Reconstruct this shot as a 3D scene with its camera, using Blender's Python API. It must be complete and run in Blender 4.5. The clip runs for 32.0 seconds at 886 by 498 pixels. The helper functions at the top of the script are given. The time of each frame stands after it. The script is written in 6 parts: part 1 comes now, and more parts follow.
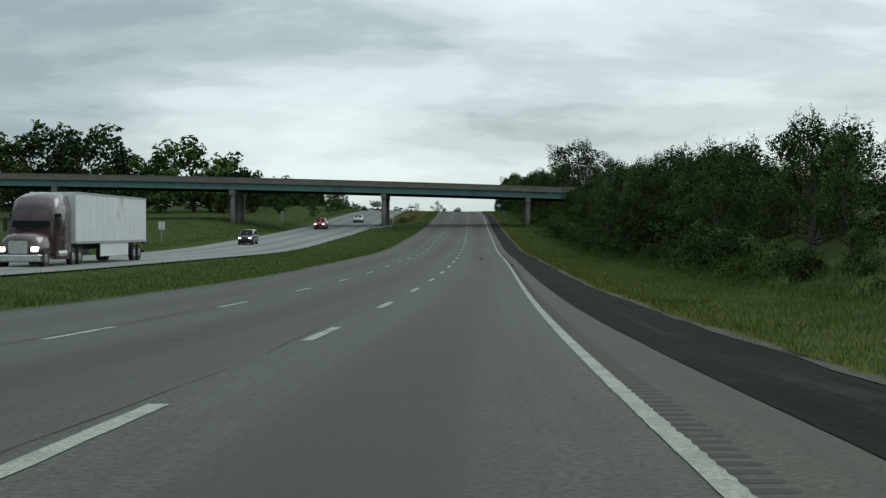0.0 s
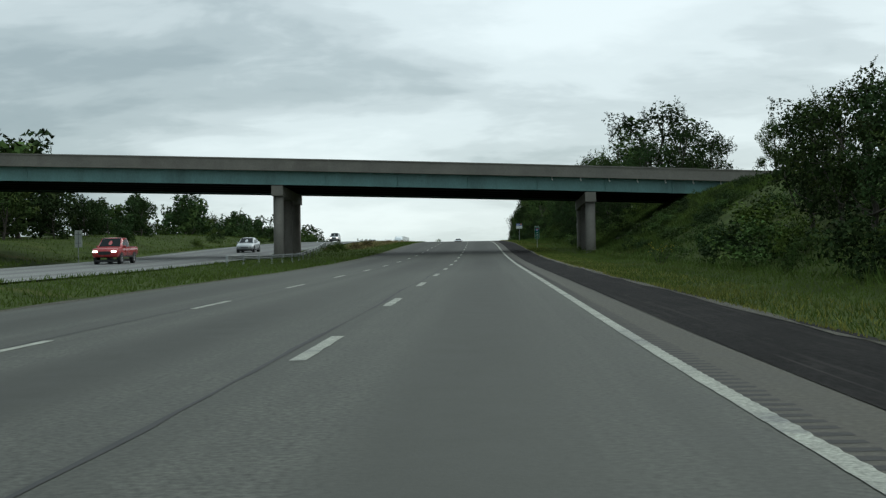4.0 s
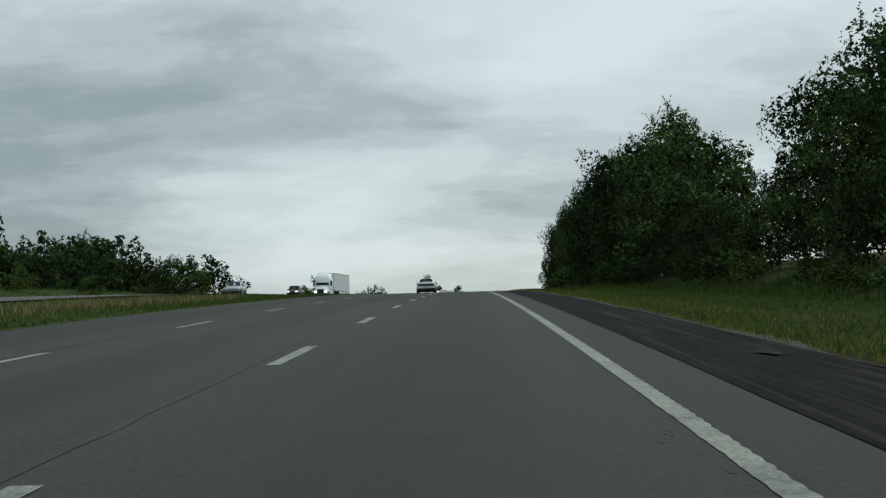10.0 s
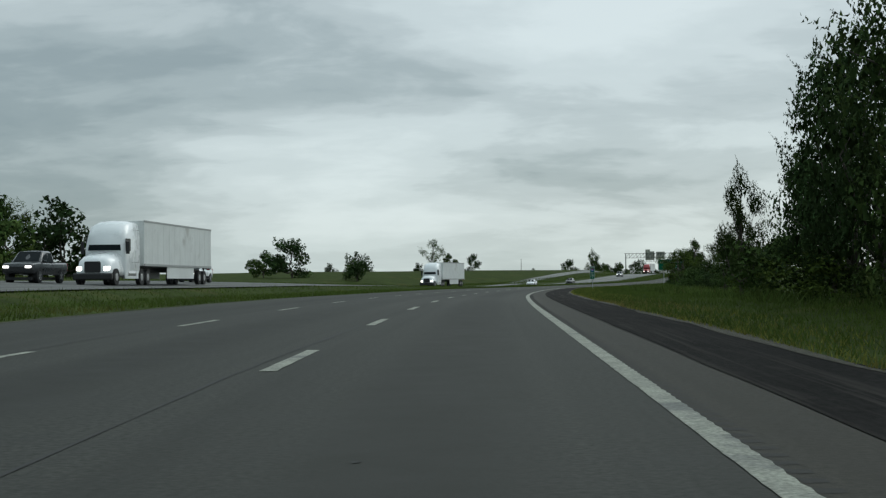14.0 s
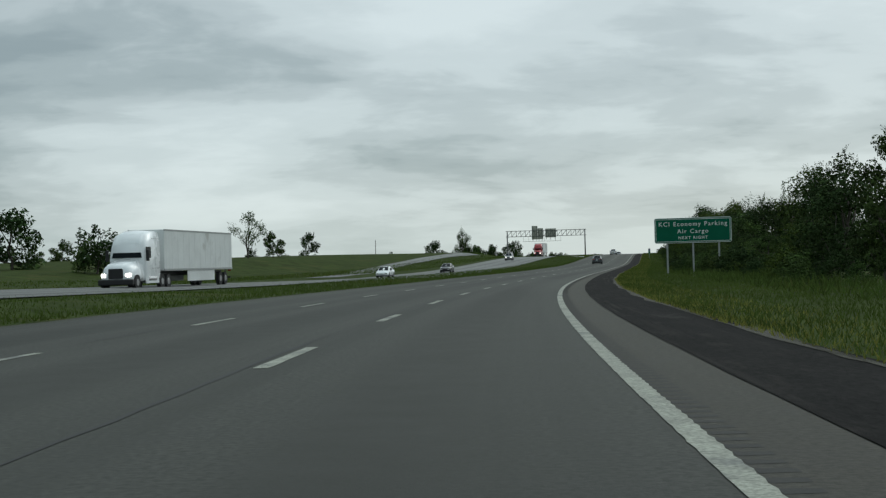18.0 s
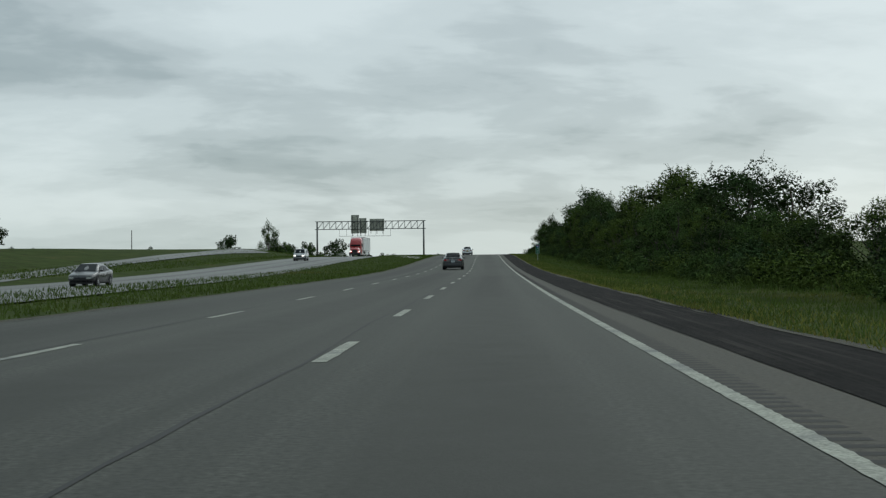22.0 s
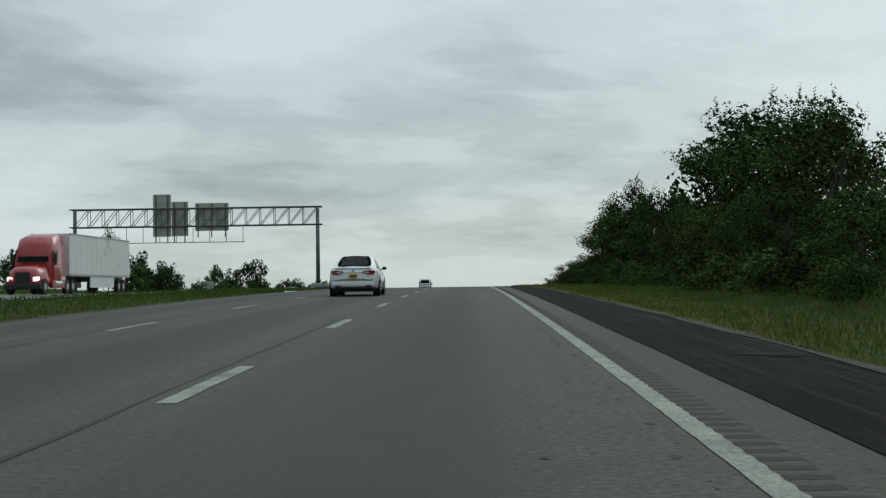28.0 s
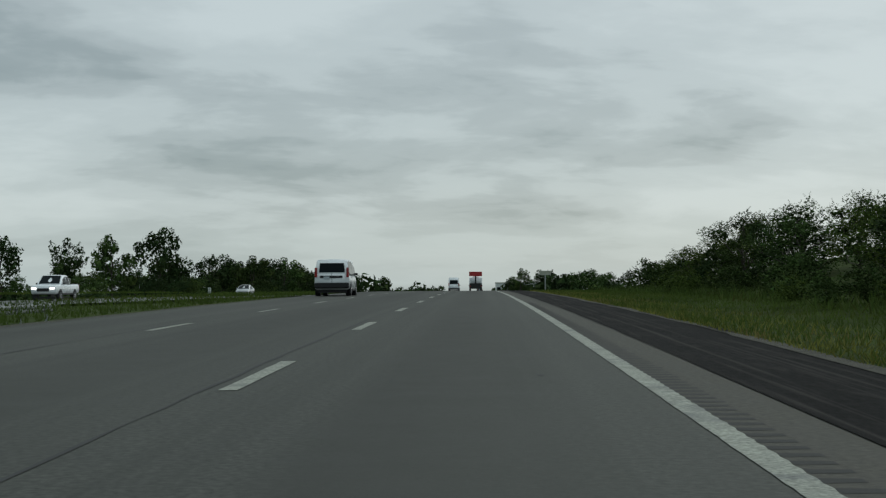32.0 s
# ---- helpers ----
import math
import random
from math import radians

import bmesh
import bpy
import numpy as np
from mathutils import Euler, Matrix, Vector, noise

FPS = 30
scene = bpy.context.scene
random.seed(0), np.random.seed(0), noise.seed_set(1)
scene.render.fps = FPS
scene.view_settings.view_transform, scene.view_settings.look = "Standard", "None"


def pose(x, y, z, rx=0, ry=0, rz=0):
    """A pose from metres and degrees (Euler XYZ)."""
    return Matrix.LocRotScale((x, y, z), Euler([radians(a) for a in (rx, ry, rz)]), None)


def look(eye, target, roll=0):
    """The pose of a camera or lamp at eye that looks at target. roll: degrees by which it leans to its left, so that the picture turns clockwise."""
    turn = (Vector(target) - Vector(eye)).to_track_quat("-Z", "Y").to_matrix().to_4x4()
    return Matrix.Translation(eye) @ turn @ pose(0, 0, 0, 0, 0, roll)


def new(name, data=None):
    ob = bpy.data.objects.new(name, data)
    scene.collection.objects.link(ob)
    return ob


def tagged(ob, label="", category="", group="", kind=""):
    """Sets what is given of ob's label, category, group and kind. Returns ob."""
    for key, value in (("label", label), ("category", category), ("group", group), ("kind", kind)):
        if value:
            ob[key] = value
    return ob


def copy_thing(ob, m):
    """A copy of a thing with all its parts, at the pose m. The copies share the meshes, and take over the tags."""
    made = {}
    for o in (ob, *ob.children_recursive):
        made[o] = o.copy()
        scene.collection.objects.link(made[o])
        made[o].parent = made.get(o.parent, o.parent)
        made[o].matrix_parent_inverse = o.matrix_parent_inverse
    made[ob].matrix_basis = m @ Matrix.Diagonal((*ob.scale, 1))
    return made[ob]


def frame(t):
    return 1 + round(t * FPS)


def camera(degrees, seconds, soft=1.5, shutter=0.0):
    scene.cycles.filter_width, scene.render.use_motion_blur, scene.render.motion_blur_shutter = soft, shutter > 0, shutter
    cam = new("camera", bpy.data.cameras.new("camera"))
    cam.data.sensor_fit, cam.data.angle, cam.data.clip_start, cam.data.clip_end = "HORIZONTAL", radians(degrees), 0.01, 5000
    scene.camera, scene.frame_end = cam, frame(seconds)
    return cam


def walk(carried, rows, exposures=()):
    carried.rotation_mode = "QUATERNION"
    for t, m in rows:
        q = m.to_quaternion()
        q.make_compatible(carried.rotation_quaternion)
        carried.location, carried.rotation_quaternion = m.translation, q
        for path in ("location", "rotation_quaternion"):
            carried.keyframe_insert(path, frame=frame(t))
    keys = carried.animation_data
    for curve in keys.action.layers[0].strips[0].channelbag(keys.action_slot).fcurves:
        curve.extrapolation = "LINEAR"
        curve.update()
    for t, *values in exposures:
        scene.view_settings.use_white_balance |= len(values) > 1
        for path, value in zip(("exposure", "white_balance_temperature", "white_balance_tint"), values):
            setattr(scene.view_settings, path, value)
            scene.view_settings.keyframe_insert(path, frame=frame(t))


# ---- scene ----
EXPOSURES = [(0.0, 0.18), (2.0, 0.21), (5.0, 0.26), (6.0, 0.26), (7.0, 0.0), (8.0, 0.12), (10.0, -0.08), (13.0, -0.06), (19.0, -0.1), (24.0, -0.15), (29.0, -0.2), (32.0, -0.36)]
cam = camera(35.59, 32.0, soft=1.3)
# seconds, x, y, z, pitch, roll, yaw
PATH = (
    (0.0, 2.471, 0.000, 1.022, 0.059, -0.009, 1.356),
    (0.5, 2.480, 17.464, 0.821, 0.203, 0.108, 1.369),
    (1.0, 2.602, 34.927, 0.742, 0.347, 0.224, 1.652),
    (1.5, 2.651, 52.387, 0.783, 0.771, 0.438, 1.585),
    (2.0, 2.677, 69.840, 0.928, 1.177, 0.653, 1.659),
    (2.5, 2.818, 87.289, 1.168, 1.355, 0.721, 1.802),
    (3.0, 2.888, 104.742, 1.422, 1.326, 0.789, 1.877),
    (3.5, 2.919, 122.195, 1.673, 1.369, 0.856, 1.846),
    (4.0, 2.935, 139.651, 2.028, 1.914, 0.924, 1.763),
    (4.5, 2.946, 157.102, 2.554, 2.459, 0.992, 1.664),
    (5.0, 2.994, 174.540, 3.189, 2.608, 1.013, 1.717),
    (5.5, 3.012, 191.967, 3.822, 2.645, 0.795, 1.732),
    (6.0, 2.999, 209.381, 4.461, 2.844, 0.621, 1.671),
    (6.5, 3.006, 226.737, 5.155, 3.047, 0.718, 1.684),
    (7.0, 2.997, 243.988, 5.908, 3.231, 1.022, 1.701),
    (7.5, 2.935, 261.134, 6.721, 3.463, 1.173, 1.688),
    (8.0, 2.954, 278.176, 7.594, 3.510, 1.113, 1.735),
    (8.5, 2.873, 295.145, 8.487, 3.626, 1.236, 1.737),
    (9.0, 2.861, 312.074, 9.336, 3.515, 1.095, 1.860),
    (9.5, 2.727, 328.960, 10.143, 3.350, 1.282, 1.845),
    (10.0, 2.608, 345.801, 10.914, 3.340, 1.432, 1.928),
    (10.5, 2.405, 362.652, 11.654, 3.192, 1.202, 1.899),
    (11.0, 2.285, 379.579, 12.349, 2.931, 1.127, 1.990),
    (11.5, 2.056, 396.578, 12.992, 2.833, 1.284, 2.007),
    (12.0, 1.930, 413.654, 13.589, 2.640, 1.292, 2.163),
    (12.5, 1.612, 430.733, 14.152, 2.622, 0.570, 2.408),
    (13.0, 1.385, 447.752, 14.674, 2.486, 0.223, 2.605),
    (13.5, 0.961, 464.705, 15.134, 2.220, 0.202, 2.647),
    (14.0, 0.631, 481.597, 15.526, 1.981, 0.384, 2.615),
    (14.5, 0.341, 498.438, 15.855, 1.590, 0.170, 2.154),
    (15.0, 0.192, 515.242, 16.124, 1.409, 0.198, 1.754),
    (15.5, 0.182, 532.007, 16.342, 1.293, 0.225, 1.115),
    (16.0, 0.376, 548.733, 16.525, 1.204, 0.253, 0.268),
    (16.5, 0.832, 565.419, 16.680, 1.173, 0.280, -0.772),
    (17.0, 1.690, 582.063, 16.842, 1.192, 0.246, -1.874),
    (17.5, 2.697, 598.673, 17.025, 1.293, 1.048, -2.695),
    (18.0, 4.038, 615.234, 17.212, 1.336, 1.357, -3.177),
    (18.5, 5.393, 631.806, 17.384, 1.106, 0.923, -3.970),
    (19.0, 7.193, 648.378, 17.543, 1.069, 0.646, -5.285),
    (19.5, 9.316, 664.959, 17.701, 1.114, 0.649, -6.068),
    (20.0, 11.836, 681.528, 17.863, 1.153, 0.184, -7.815),
    (20.5, 14.686, 698.083, 18.045, 1.322, 0.100, -8.895),
    (21.0, 17.813, 714.618, 18.256, 1.352, 0.186, -9.675),
    (21.5, 21.092, 731.155, 18.484, 1.431, -0.314, -9.934),
    (22.0, 24.503, 747.694, 18.705, 1.336, 0.584, -9.993),
    (22.5, 27.877, 764.240, 18.920, 1.399, 0.154, -9.909),
    (23.0, 31.241, 780.752, 19.152, 1.436, 0.621, -9.809),
    (23.5, 34.723, 797.201, 19.408, 1.520, 0.175, -10.240),
    (24.0, 38.194, 813.617, 19.680, 1.406, 0.342, -10.676),
    (24.5, 41.752, 829.965, 19.959, 1.436, 0.255, -10.617),
    (25.0, 45.236, 846.264, 20.257, 1.712, -0.051, -10.406),
    (25.5, 48.850, 862.470, 20.610, 1.870, -0.670, -10.416),
    (26.0, 52.318, 878.641, 21.020, 2.045, -0.422, -10.395),
    (26.5, 55.738, 894.777, 21.475, 2.173, -0.175, -10.443),
    (27.0, 59.144, 910.893, 21.969, 2.301, 0.072, -10.603),
    (27.5, 62.564, 926.985, 22.488, 2.290, 0.320, -10.827),
    (28.0, 66.089, 943.037, 23.000, 2.365, 0.746, -10.753),
    (28.5, 69.530, 959.129, 23.500, 2.302, 0.748, -10.797),
    (29.0, 73.075, 975.259, 23.966, 2.237, 0.998, -10.695),
    (29.5, 76.572, 991.460, 24.389, 2.034, 1.448, -10.267),
    (30.0, 79.901, 1007.754, 24.768, 1.925, 1.092, -10.170),
    (30.5, 83.191, 1024.103, 25.095, 1.823, 1.017, -10.245),
    (31.0, 86.641, 1040.452, 25.372, 1.584, 0.642, -10.431),
    (31.5, 89.968, 1056.864, 25.613, 1.586, 0.498, -10.749),
    (32.0, 93.528, 1073.261, 25.817, 1.405, 0.379, -11.081),
)
walk(cam, [(t, pose(x, y, z, 90 + p, r, w)) for t, x, y, z, p, r, w in PATH], EXPOSURES)

# ---- the road's line: bend in 1/km and grade in percent, every 40 m ----
BEND = (-0.638, -0.022, 0.285, 0.037, 0.001, 0.067, 0.029, 0.009, 0.243, 0.037, -0.006, 0.013, 0.049, -0.571, -1.084, -1.084, -1.187, -1.108, -0.539, -0.042, -0.128, 0.100, 0.183, -0.105, -0.013, -0.004, -0.165, -0.188, 0.045, 0.043, 0.003, -0.020, -0.034, -0.040, -0.043, -0.043, -0.041)
GRADE = (-1.498, 0.113, 1.479, 1.421, 3.660, 3.610, 4.467, 5.364, 4.776, 4.326, 3.548, 3.082, 2.165, 1.332, 0.876, 1.165, 0.939, 0.963, 1.365, 1.250, 1.587, 1.717, 2.578, 3.179, 3.053, 2.421, 1.663, 1.145, 0.433, 0.050, -0.400, -0.700, -0.800, -0.800, -0.750, -0.700, -0.600)
SIN, COS = math.sin, math.cos


# ---- where the road runs ----
STEP = 2.0
KNOT = np.arange(len(BEND)) * 40.0
ALONG = np.arange(-300.0, 3200.0, STEP)
_bend = np.interp(ALONG, KNOT, BEND) * np.where(ALONG > 1440, 0.0, 1.0) * np.where(ALONG < 0, 0.0, 1.0) * 1e-3
_grade = np.interp(ALONG, list(KNOT) + [1500, 1800, 2200, 3200], list(GRADE) + [-1.2, -1.4, -0.4, 0.0]) * 0.01
_i0 = int(300 / STEP)


def _sum(values):
    total = np.concatenate([[0], np.cumsum((values[1:] + values[:-1]) / 2 * STEP)])
    return total - total[_i0]


HEADING = _sum(_bend)
ROAD_X, ROAD_Y, ROAD_Z = _sum(-np.sin(HEADING)), _sum(np.cos(HEADING)), _sum(_grade)


def head(s):
    return float(np.interp(s, ALONG, HEADING))


def spot(s, u, h=0.0):
    """The point s metres along the road, u metres right of the first broken line, h above the paving."""
    a = head(s)
    return Vector((np.interp(s, ALONG, ROAD_X) + COS(a) * u, np.interp(s, ALONG, ROAD_Y) + SIN(a) * u, np.interp(s, ALONG, ROAD_Z) + h))


def smooth(x, a, b):
    t = min(1.0, max(0.0, (x - a) / (b - a)))
    return t * t * (3 - 2 * t)


# opposite carriageway: middle line, half width and height against ours
def opp_mid(s):
    return float(np.interp(s, (-300, 60, 160, 300, 560, 760, 960, 1180, 1400, 3200), (-24.0, -23.5, -24.0, -23.5, -24.0, -24.5, -25.0, -27.5, -30.0, -30.0)))


def opp_high(s):
    return float(np.interp(s, (-300, 0, 76, 160, 266, 400, 480, 540, 600, 640, 700, 800, 960, 1100, 1180, 1400, 3200), (0.3, 0.3, 0.25, -0.1, 0.0, 0.35, 0.45, 0.78, 0.82, 0.62, 0.2, -0.5, -0.2, -0.1, -0.5, -0.5, -0.5)))


def opp_tilt(s):
    """How far each edge of the opposite carriageway stands above or below its middle in the bend."""
    return float(np.interp(s, (420, 490, 540, 610, 680, 760), (0.0, 0.16, 0.27, 0.27, 0.14, 0.0)))


def opp_at(s, u):
    return opp_high(s) - opp_tilt(s) * max(-1.0, min(1.0, (u - opp_mid(s)) / OPP_HALF))


OPP_HALF = 6.6
PAVE_R = 6.2


def pave_l(s):
    """Where the paving ends beside the median."""
    return float(np.interp(s, (-60, 15, 180, 330, 460, 600, 700, 830, 960, 1100), (-7.6, -7.6, -7.3, -7.05, -7.65, -8.4, -7.6, -7.1, -6.75, -6.85)))


def strip_r(s):
    """Where the hard strip gives way to the black shoulder."""
    return float(np.interp(s, (0, 9, 30, 80, 180, 325, 460, 600, 700, 830, 970, 1025, 1090), (4.64, 4.63, 4.5, 4.42, 4.45, 4.36, 4.56, 4.6, 4.7, 4.42, 4.46, 4.62, 4.45)))


def bank(s):
    """How high the right-hand cutting stands, in metres, and how far off it begins."""
    high = float(np.interp(s, (-300, 40, 120, 220, 290, 370, 520, 600, 700, 800, 900, 1000, 1100, 1160, 1250, 1400, 3200), (4.0, 3.5, 3.5, 5.5, 6.0, 1.8, 1.5, 0.5, -0.3, 0.2, 0.6, 1.2, 1.6, 2.2, 0.5, -3.0, -3.0)))
    return high


def far_left(s):
    return float(np.interp(s, (-300, 60, 200, 330, 480, 620, 760, 900, 1050, 1200, 1500, 3200), (2.0, 2.0, 1.5, 1.8, 1.2, 0.6, 1.2, 3.0, 2.0, -0.5, -4.0, -4.0)))


def near_left(s):
    return float(np.interp(s, (-300, 60, 200, 330, 480, 620, 740, 820, 890, 940, 990, 1050, 1200, 1500, 3200), (2.0, 2.0, 1.5, 1.8, 1.2, 0.6, 0.6, -0.6, -0.8, 0.2, 1.1, 2.0, -0.5, -4.0, -4.0)))


def terrain(s, u):
    """Height of the ground against our paving."""
    wob = 0.10 * noise.noise((s * 0.06, u * 0.11, 0.3)) + 0.5 * noise.noise((s * 0.012, u * 0.02, 5.0)) * smooth(abs(u + 8), 30, 90)
    if u >= PAVE_R - 0.4:
        d = u - PAVE_R
        h = -0.05 - 0.30 * smooth(d, 0.3, 4.0)
        b = bank(s)
        h += (b + 0.35) * smooth(d, 4.0, 19.0) + b * 0.35 * smooth(d, 19, 60) + float(np.interp(s, (700, 1100, 1300, 1500), (0, 0, -4, -8))) * smooth(d, 60, 200)
        return h + wob * smooth(d, 0.5, 4.0)
    left = pave_l(s)
    if u <= left + 0.3:
        m = opp_mid(s)
        near, far = m + OPP_HALF, m - OPP_HALF
        if u > near:
            f = (left - u) / (left - near)
            base = opp_at(s, near) * smooth(f, 0.1, 0.95)
            base += float(np.interp(s, (612, 640, 676, 704), (0.0, 0.65, 0.65, 0.0))) * SIN(math.pi * min(1, max(0, f))) ** 2
            return base - 0.05 - 0.55 * SIN(math.pi * min(1, max(0, f))) ** 1.5 + wob * 0.6 * smooth(f, 0, .1)
        if u > far - 0.3:
            return opp_at(s, u) - 0.08
        d = far - u
        b = far_left(s)
        n = near_left(s)
        return opp_at(s, far) - 0.05 - 0.5 * smooth(d, 0.3, 4) * (1 - smooth(d, 4, 9)) + n * smooth(d, 4.5, 18) + (b - n) * smooth(d, 24, 50) + wob * smooth(d, 0.5, 4)
    return -0.30


def ground_at(s, u, h=0.0):
    return spot(s, u, terrain(s, u) + h)


# ---- sky and light: a closed overcast, thin and bright low down ----
world = bpy.data.worlds.new("overcast")
scene.world = world
world.use_nodes = True
_w = world.node_tree
for _n in list(_w.nodes):
    _w.nodes.remove(_n)


def _node(tree, kind, **values):
    n = tree.nodes.new(kind)
    for key, value in values.items():
        if key in n.inputs:
            n.inputs[key].default_value = value
    return n


def _ramp(tree, stops, fac=None, mode="EASE"):
    r = tree.nodes.new("ShaderNodeValToRGB")
    r.color_ramp.interpolation = mode
    e = r.color_ramp.elements
    while len(e) < len(stops):
        e.new(0.5)
    for el, (pos, col) in zip(e, stops):
        el.position = pos
        el.color = (*col, 1) if len(col) == 3 else col
    if fac is not None:
        tree.links.new(fac, r.inputs[0])
    return r.outputs[0]


def _math(tree, op, a, b=None, c=None):
    n = tree.nodes.new("ShaderNodeMath")
    n.operation = op
    for i, v in enumerate((a, b, c)):
        if v is None:
            continue
        if isinstance(v, (int, float)):
            n.inputs[i].default_value = v
        else:
            tree.links.new(v, n.inputs[i])
    return n.outputs[0]


def _mix(tree, fac, a, b, blend="MIX"):
    n = tree.nodes.new("ShaderNodeMix")
    n.data_type, n.blend_type = "RGBA", blend
    for i, v in ((0, fac), (6, a), (7, b)):
        if isinstance(v, (int, float)):
            n.inputs[i].default_value = v
        elif isinstance(v, tuple):
            n.inputs[i].default_value = (*v, 1)
        else:
            tree.links.new(v, n.inputs[i])
    return n.outputs[2]


_tc = _w.nodes.new("ShaderNodeTexCoord")
_sep = _w.nodes.new("ShaderNodeSeparateXYZ")
_w.links.new(_tc.outputs["Generated"], _sep.inputs[0])
_up = _math(_w, "MAXIMUM", _sep.outputs[2], 0.0)


# clouds lie on a level sheet, so they crowd together towards the horizon
_down = _math(_w, "ADD", _up, 0.22)
_flat = _w.nodes.new("ShaderNodeCombineXYZ")
_w.links.new(_math(_w, "DIVIDE", _sep.outputs[0], _down), _flat.inputs[0])
_w.links.new(_math(_w, "DIVIDE", _sep.outputs[1], _down), _flat.inputs[1])


def _cloud(scale, detail, rough, distort, shift, stretch=(1, 1, 1)):
    m = _w.nodes.new("ShaderNodeMapping")
    m.inputs["Location"].default_value = shift
    m.inputs["Scale"].default_value = stretch
    _w.links.new(_flat.outputs[0], m.inputs[0])
    n = _node(_w, "ShaderNodeTexNoise", Scale=scale, Detail=detail, Roughness=rough, Distortion=distort)
    _w.links.new(m.outputs[0], n.inputs["Vector"])
    return n.outputs[0]


# broad banks, smaller billows on them, and thin shreds
_big = _cloud(0.75, 2, 0.45, 0.3, (8.6, 1.1, 0.6), (0.8, 0.9, 1.0))
_mid = _cloud(1.9, 5, 0.52, 0.25, (7.3, 2.2, 1.4), (0.8, 1.0, 1.0))
_fine = _cloud(4.2, 6, 0.62, 0.5, (1.3, 5.2, 2.4), (1.0, 1.5, 1.0))
_bank = _math(_w, "ADD", _math(_w, "ADD", _math(_w, "MULTIPLY", _big, 0.42), _math(_w, "MULTIPLY", _mid, 0.46)), _math(_w, "MULTIPLY", _fine, 0.12))
# the sun behind the cloud, ahead and to the right
_sun_dir = _w.nodes.new("ShaderNodeVectorMath")
_sun_dir.operation = "DOT_PRODUCT"
_w.links.new(_tc.outputs["Generated"], _sun_dir.inputs[0])
_sun_dir.inputs[1].default_value = Vector((0.52, 0.62, 0.59)).normalized()
_glow = _math(_w, "MULTIPLY", _math(_w, "POWER", _math(_w, "MAXIMUM", _sun_dir.outputs["Value"], 0.0), 3.0), 0.14)
_bank = _math(_w, "ADD", _math(_w, "MULTIPLY", _math(_w, "SUBTRACT", _bank, 0.5), 1.6), 0.54)
# the cloud base thickens above a thinner, brighter belt
_belt = _ramp(_w, ((0.0, (0.56, 0.56, 0.56)), (0.055, (0.55, 0.55, 0.55)), (0.105, (0.455, 0.455, 0.455)), (0.15, (0.46, 0.46, 0.46)), (0.20, (0.53, 0.53, 0.53)), (0.34, (0.53, 0.53, 0.53))), _up)
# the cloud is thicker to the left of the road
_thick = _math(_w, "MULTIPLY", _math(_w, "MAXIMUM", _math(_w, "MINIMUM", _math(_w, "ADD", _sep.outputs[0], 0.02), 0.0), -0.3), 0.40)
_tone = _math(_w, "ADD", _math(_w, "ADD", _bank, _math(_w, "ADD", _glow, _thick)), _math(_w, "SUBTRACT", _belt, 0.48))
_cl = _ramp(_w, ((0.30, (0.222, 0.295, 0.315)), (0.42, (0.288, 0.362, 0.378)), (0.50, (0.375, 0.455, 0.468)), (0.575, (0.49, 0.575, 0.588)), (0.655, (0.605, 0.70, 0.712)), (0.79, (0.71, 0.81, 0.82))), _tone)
_lowf = _ramp(_w, ((0.0, (0.85, 0.85, 0.85)), (0.02, (0.55, 0.55, 0.55)), (0.06, (0.0, 0.0, 0.0))), _up)
_sky = _w.nodes.new("ShaderNodeTexSky")
_sky.sky_type, _sky.sun_disc, _sky.sun_elevation, _sky.sun_rotation = "NISHITA", False, radians(36), radians(40)
_veil = _mix(_w, _lowf, _cl, (0.575, 0.70, 0.715))
# an overcast is brightest overhead
_zen = _ramp(_w, ((0.22, (1.0, 1.0, 1.0)), (0.6, (1.75, 1.75, 1.75)), (1.0, (2.1, 2.1, 2.1))), _up)
_veil = _mix(_w, 1.0, _veil, _zen, "MULTIPLY")
_col = _mix(_w, 0.985, _sky.outputs[0], _veil)
_below = _mix(_w, _ramp(_w, ((0.49, (0, 0, 0)), (0.5, (1, 1, 1))), _math(_w, "ADD", _math(_w, "MULTIPLY", _sep.outputs[2], 0.5), 0.5)), (0.11, 0.13, 0.11), _col)
_bg = _w.nodes.new("ShaderNodeBackground")
_bg.inputs[1].default_value = 0.90
_w.links.new(_below, _bg.inputs[0])
_w.links.new(_bg.outputs[0], _w.nodes.new("ShaderNodeOutputWorld").inputs[0])

_sun = bpy.data.lights.new("sun", "SUN")
_sun.energy, _sun.angle, _sun.color = 0.4, radians(25), (0.98, 1.0, 0.96)
new("sun", _sun).matrix_world = look((0, 0, 200), (-52, -62, 141))
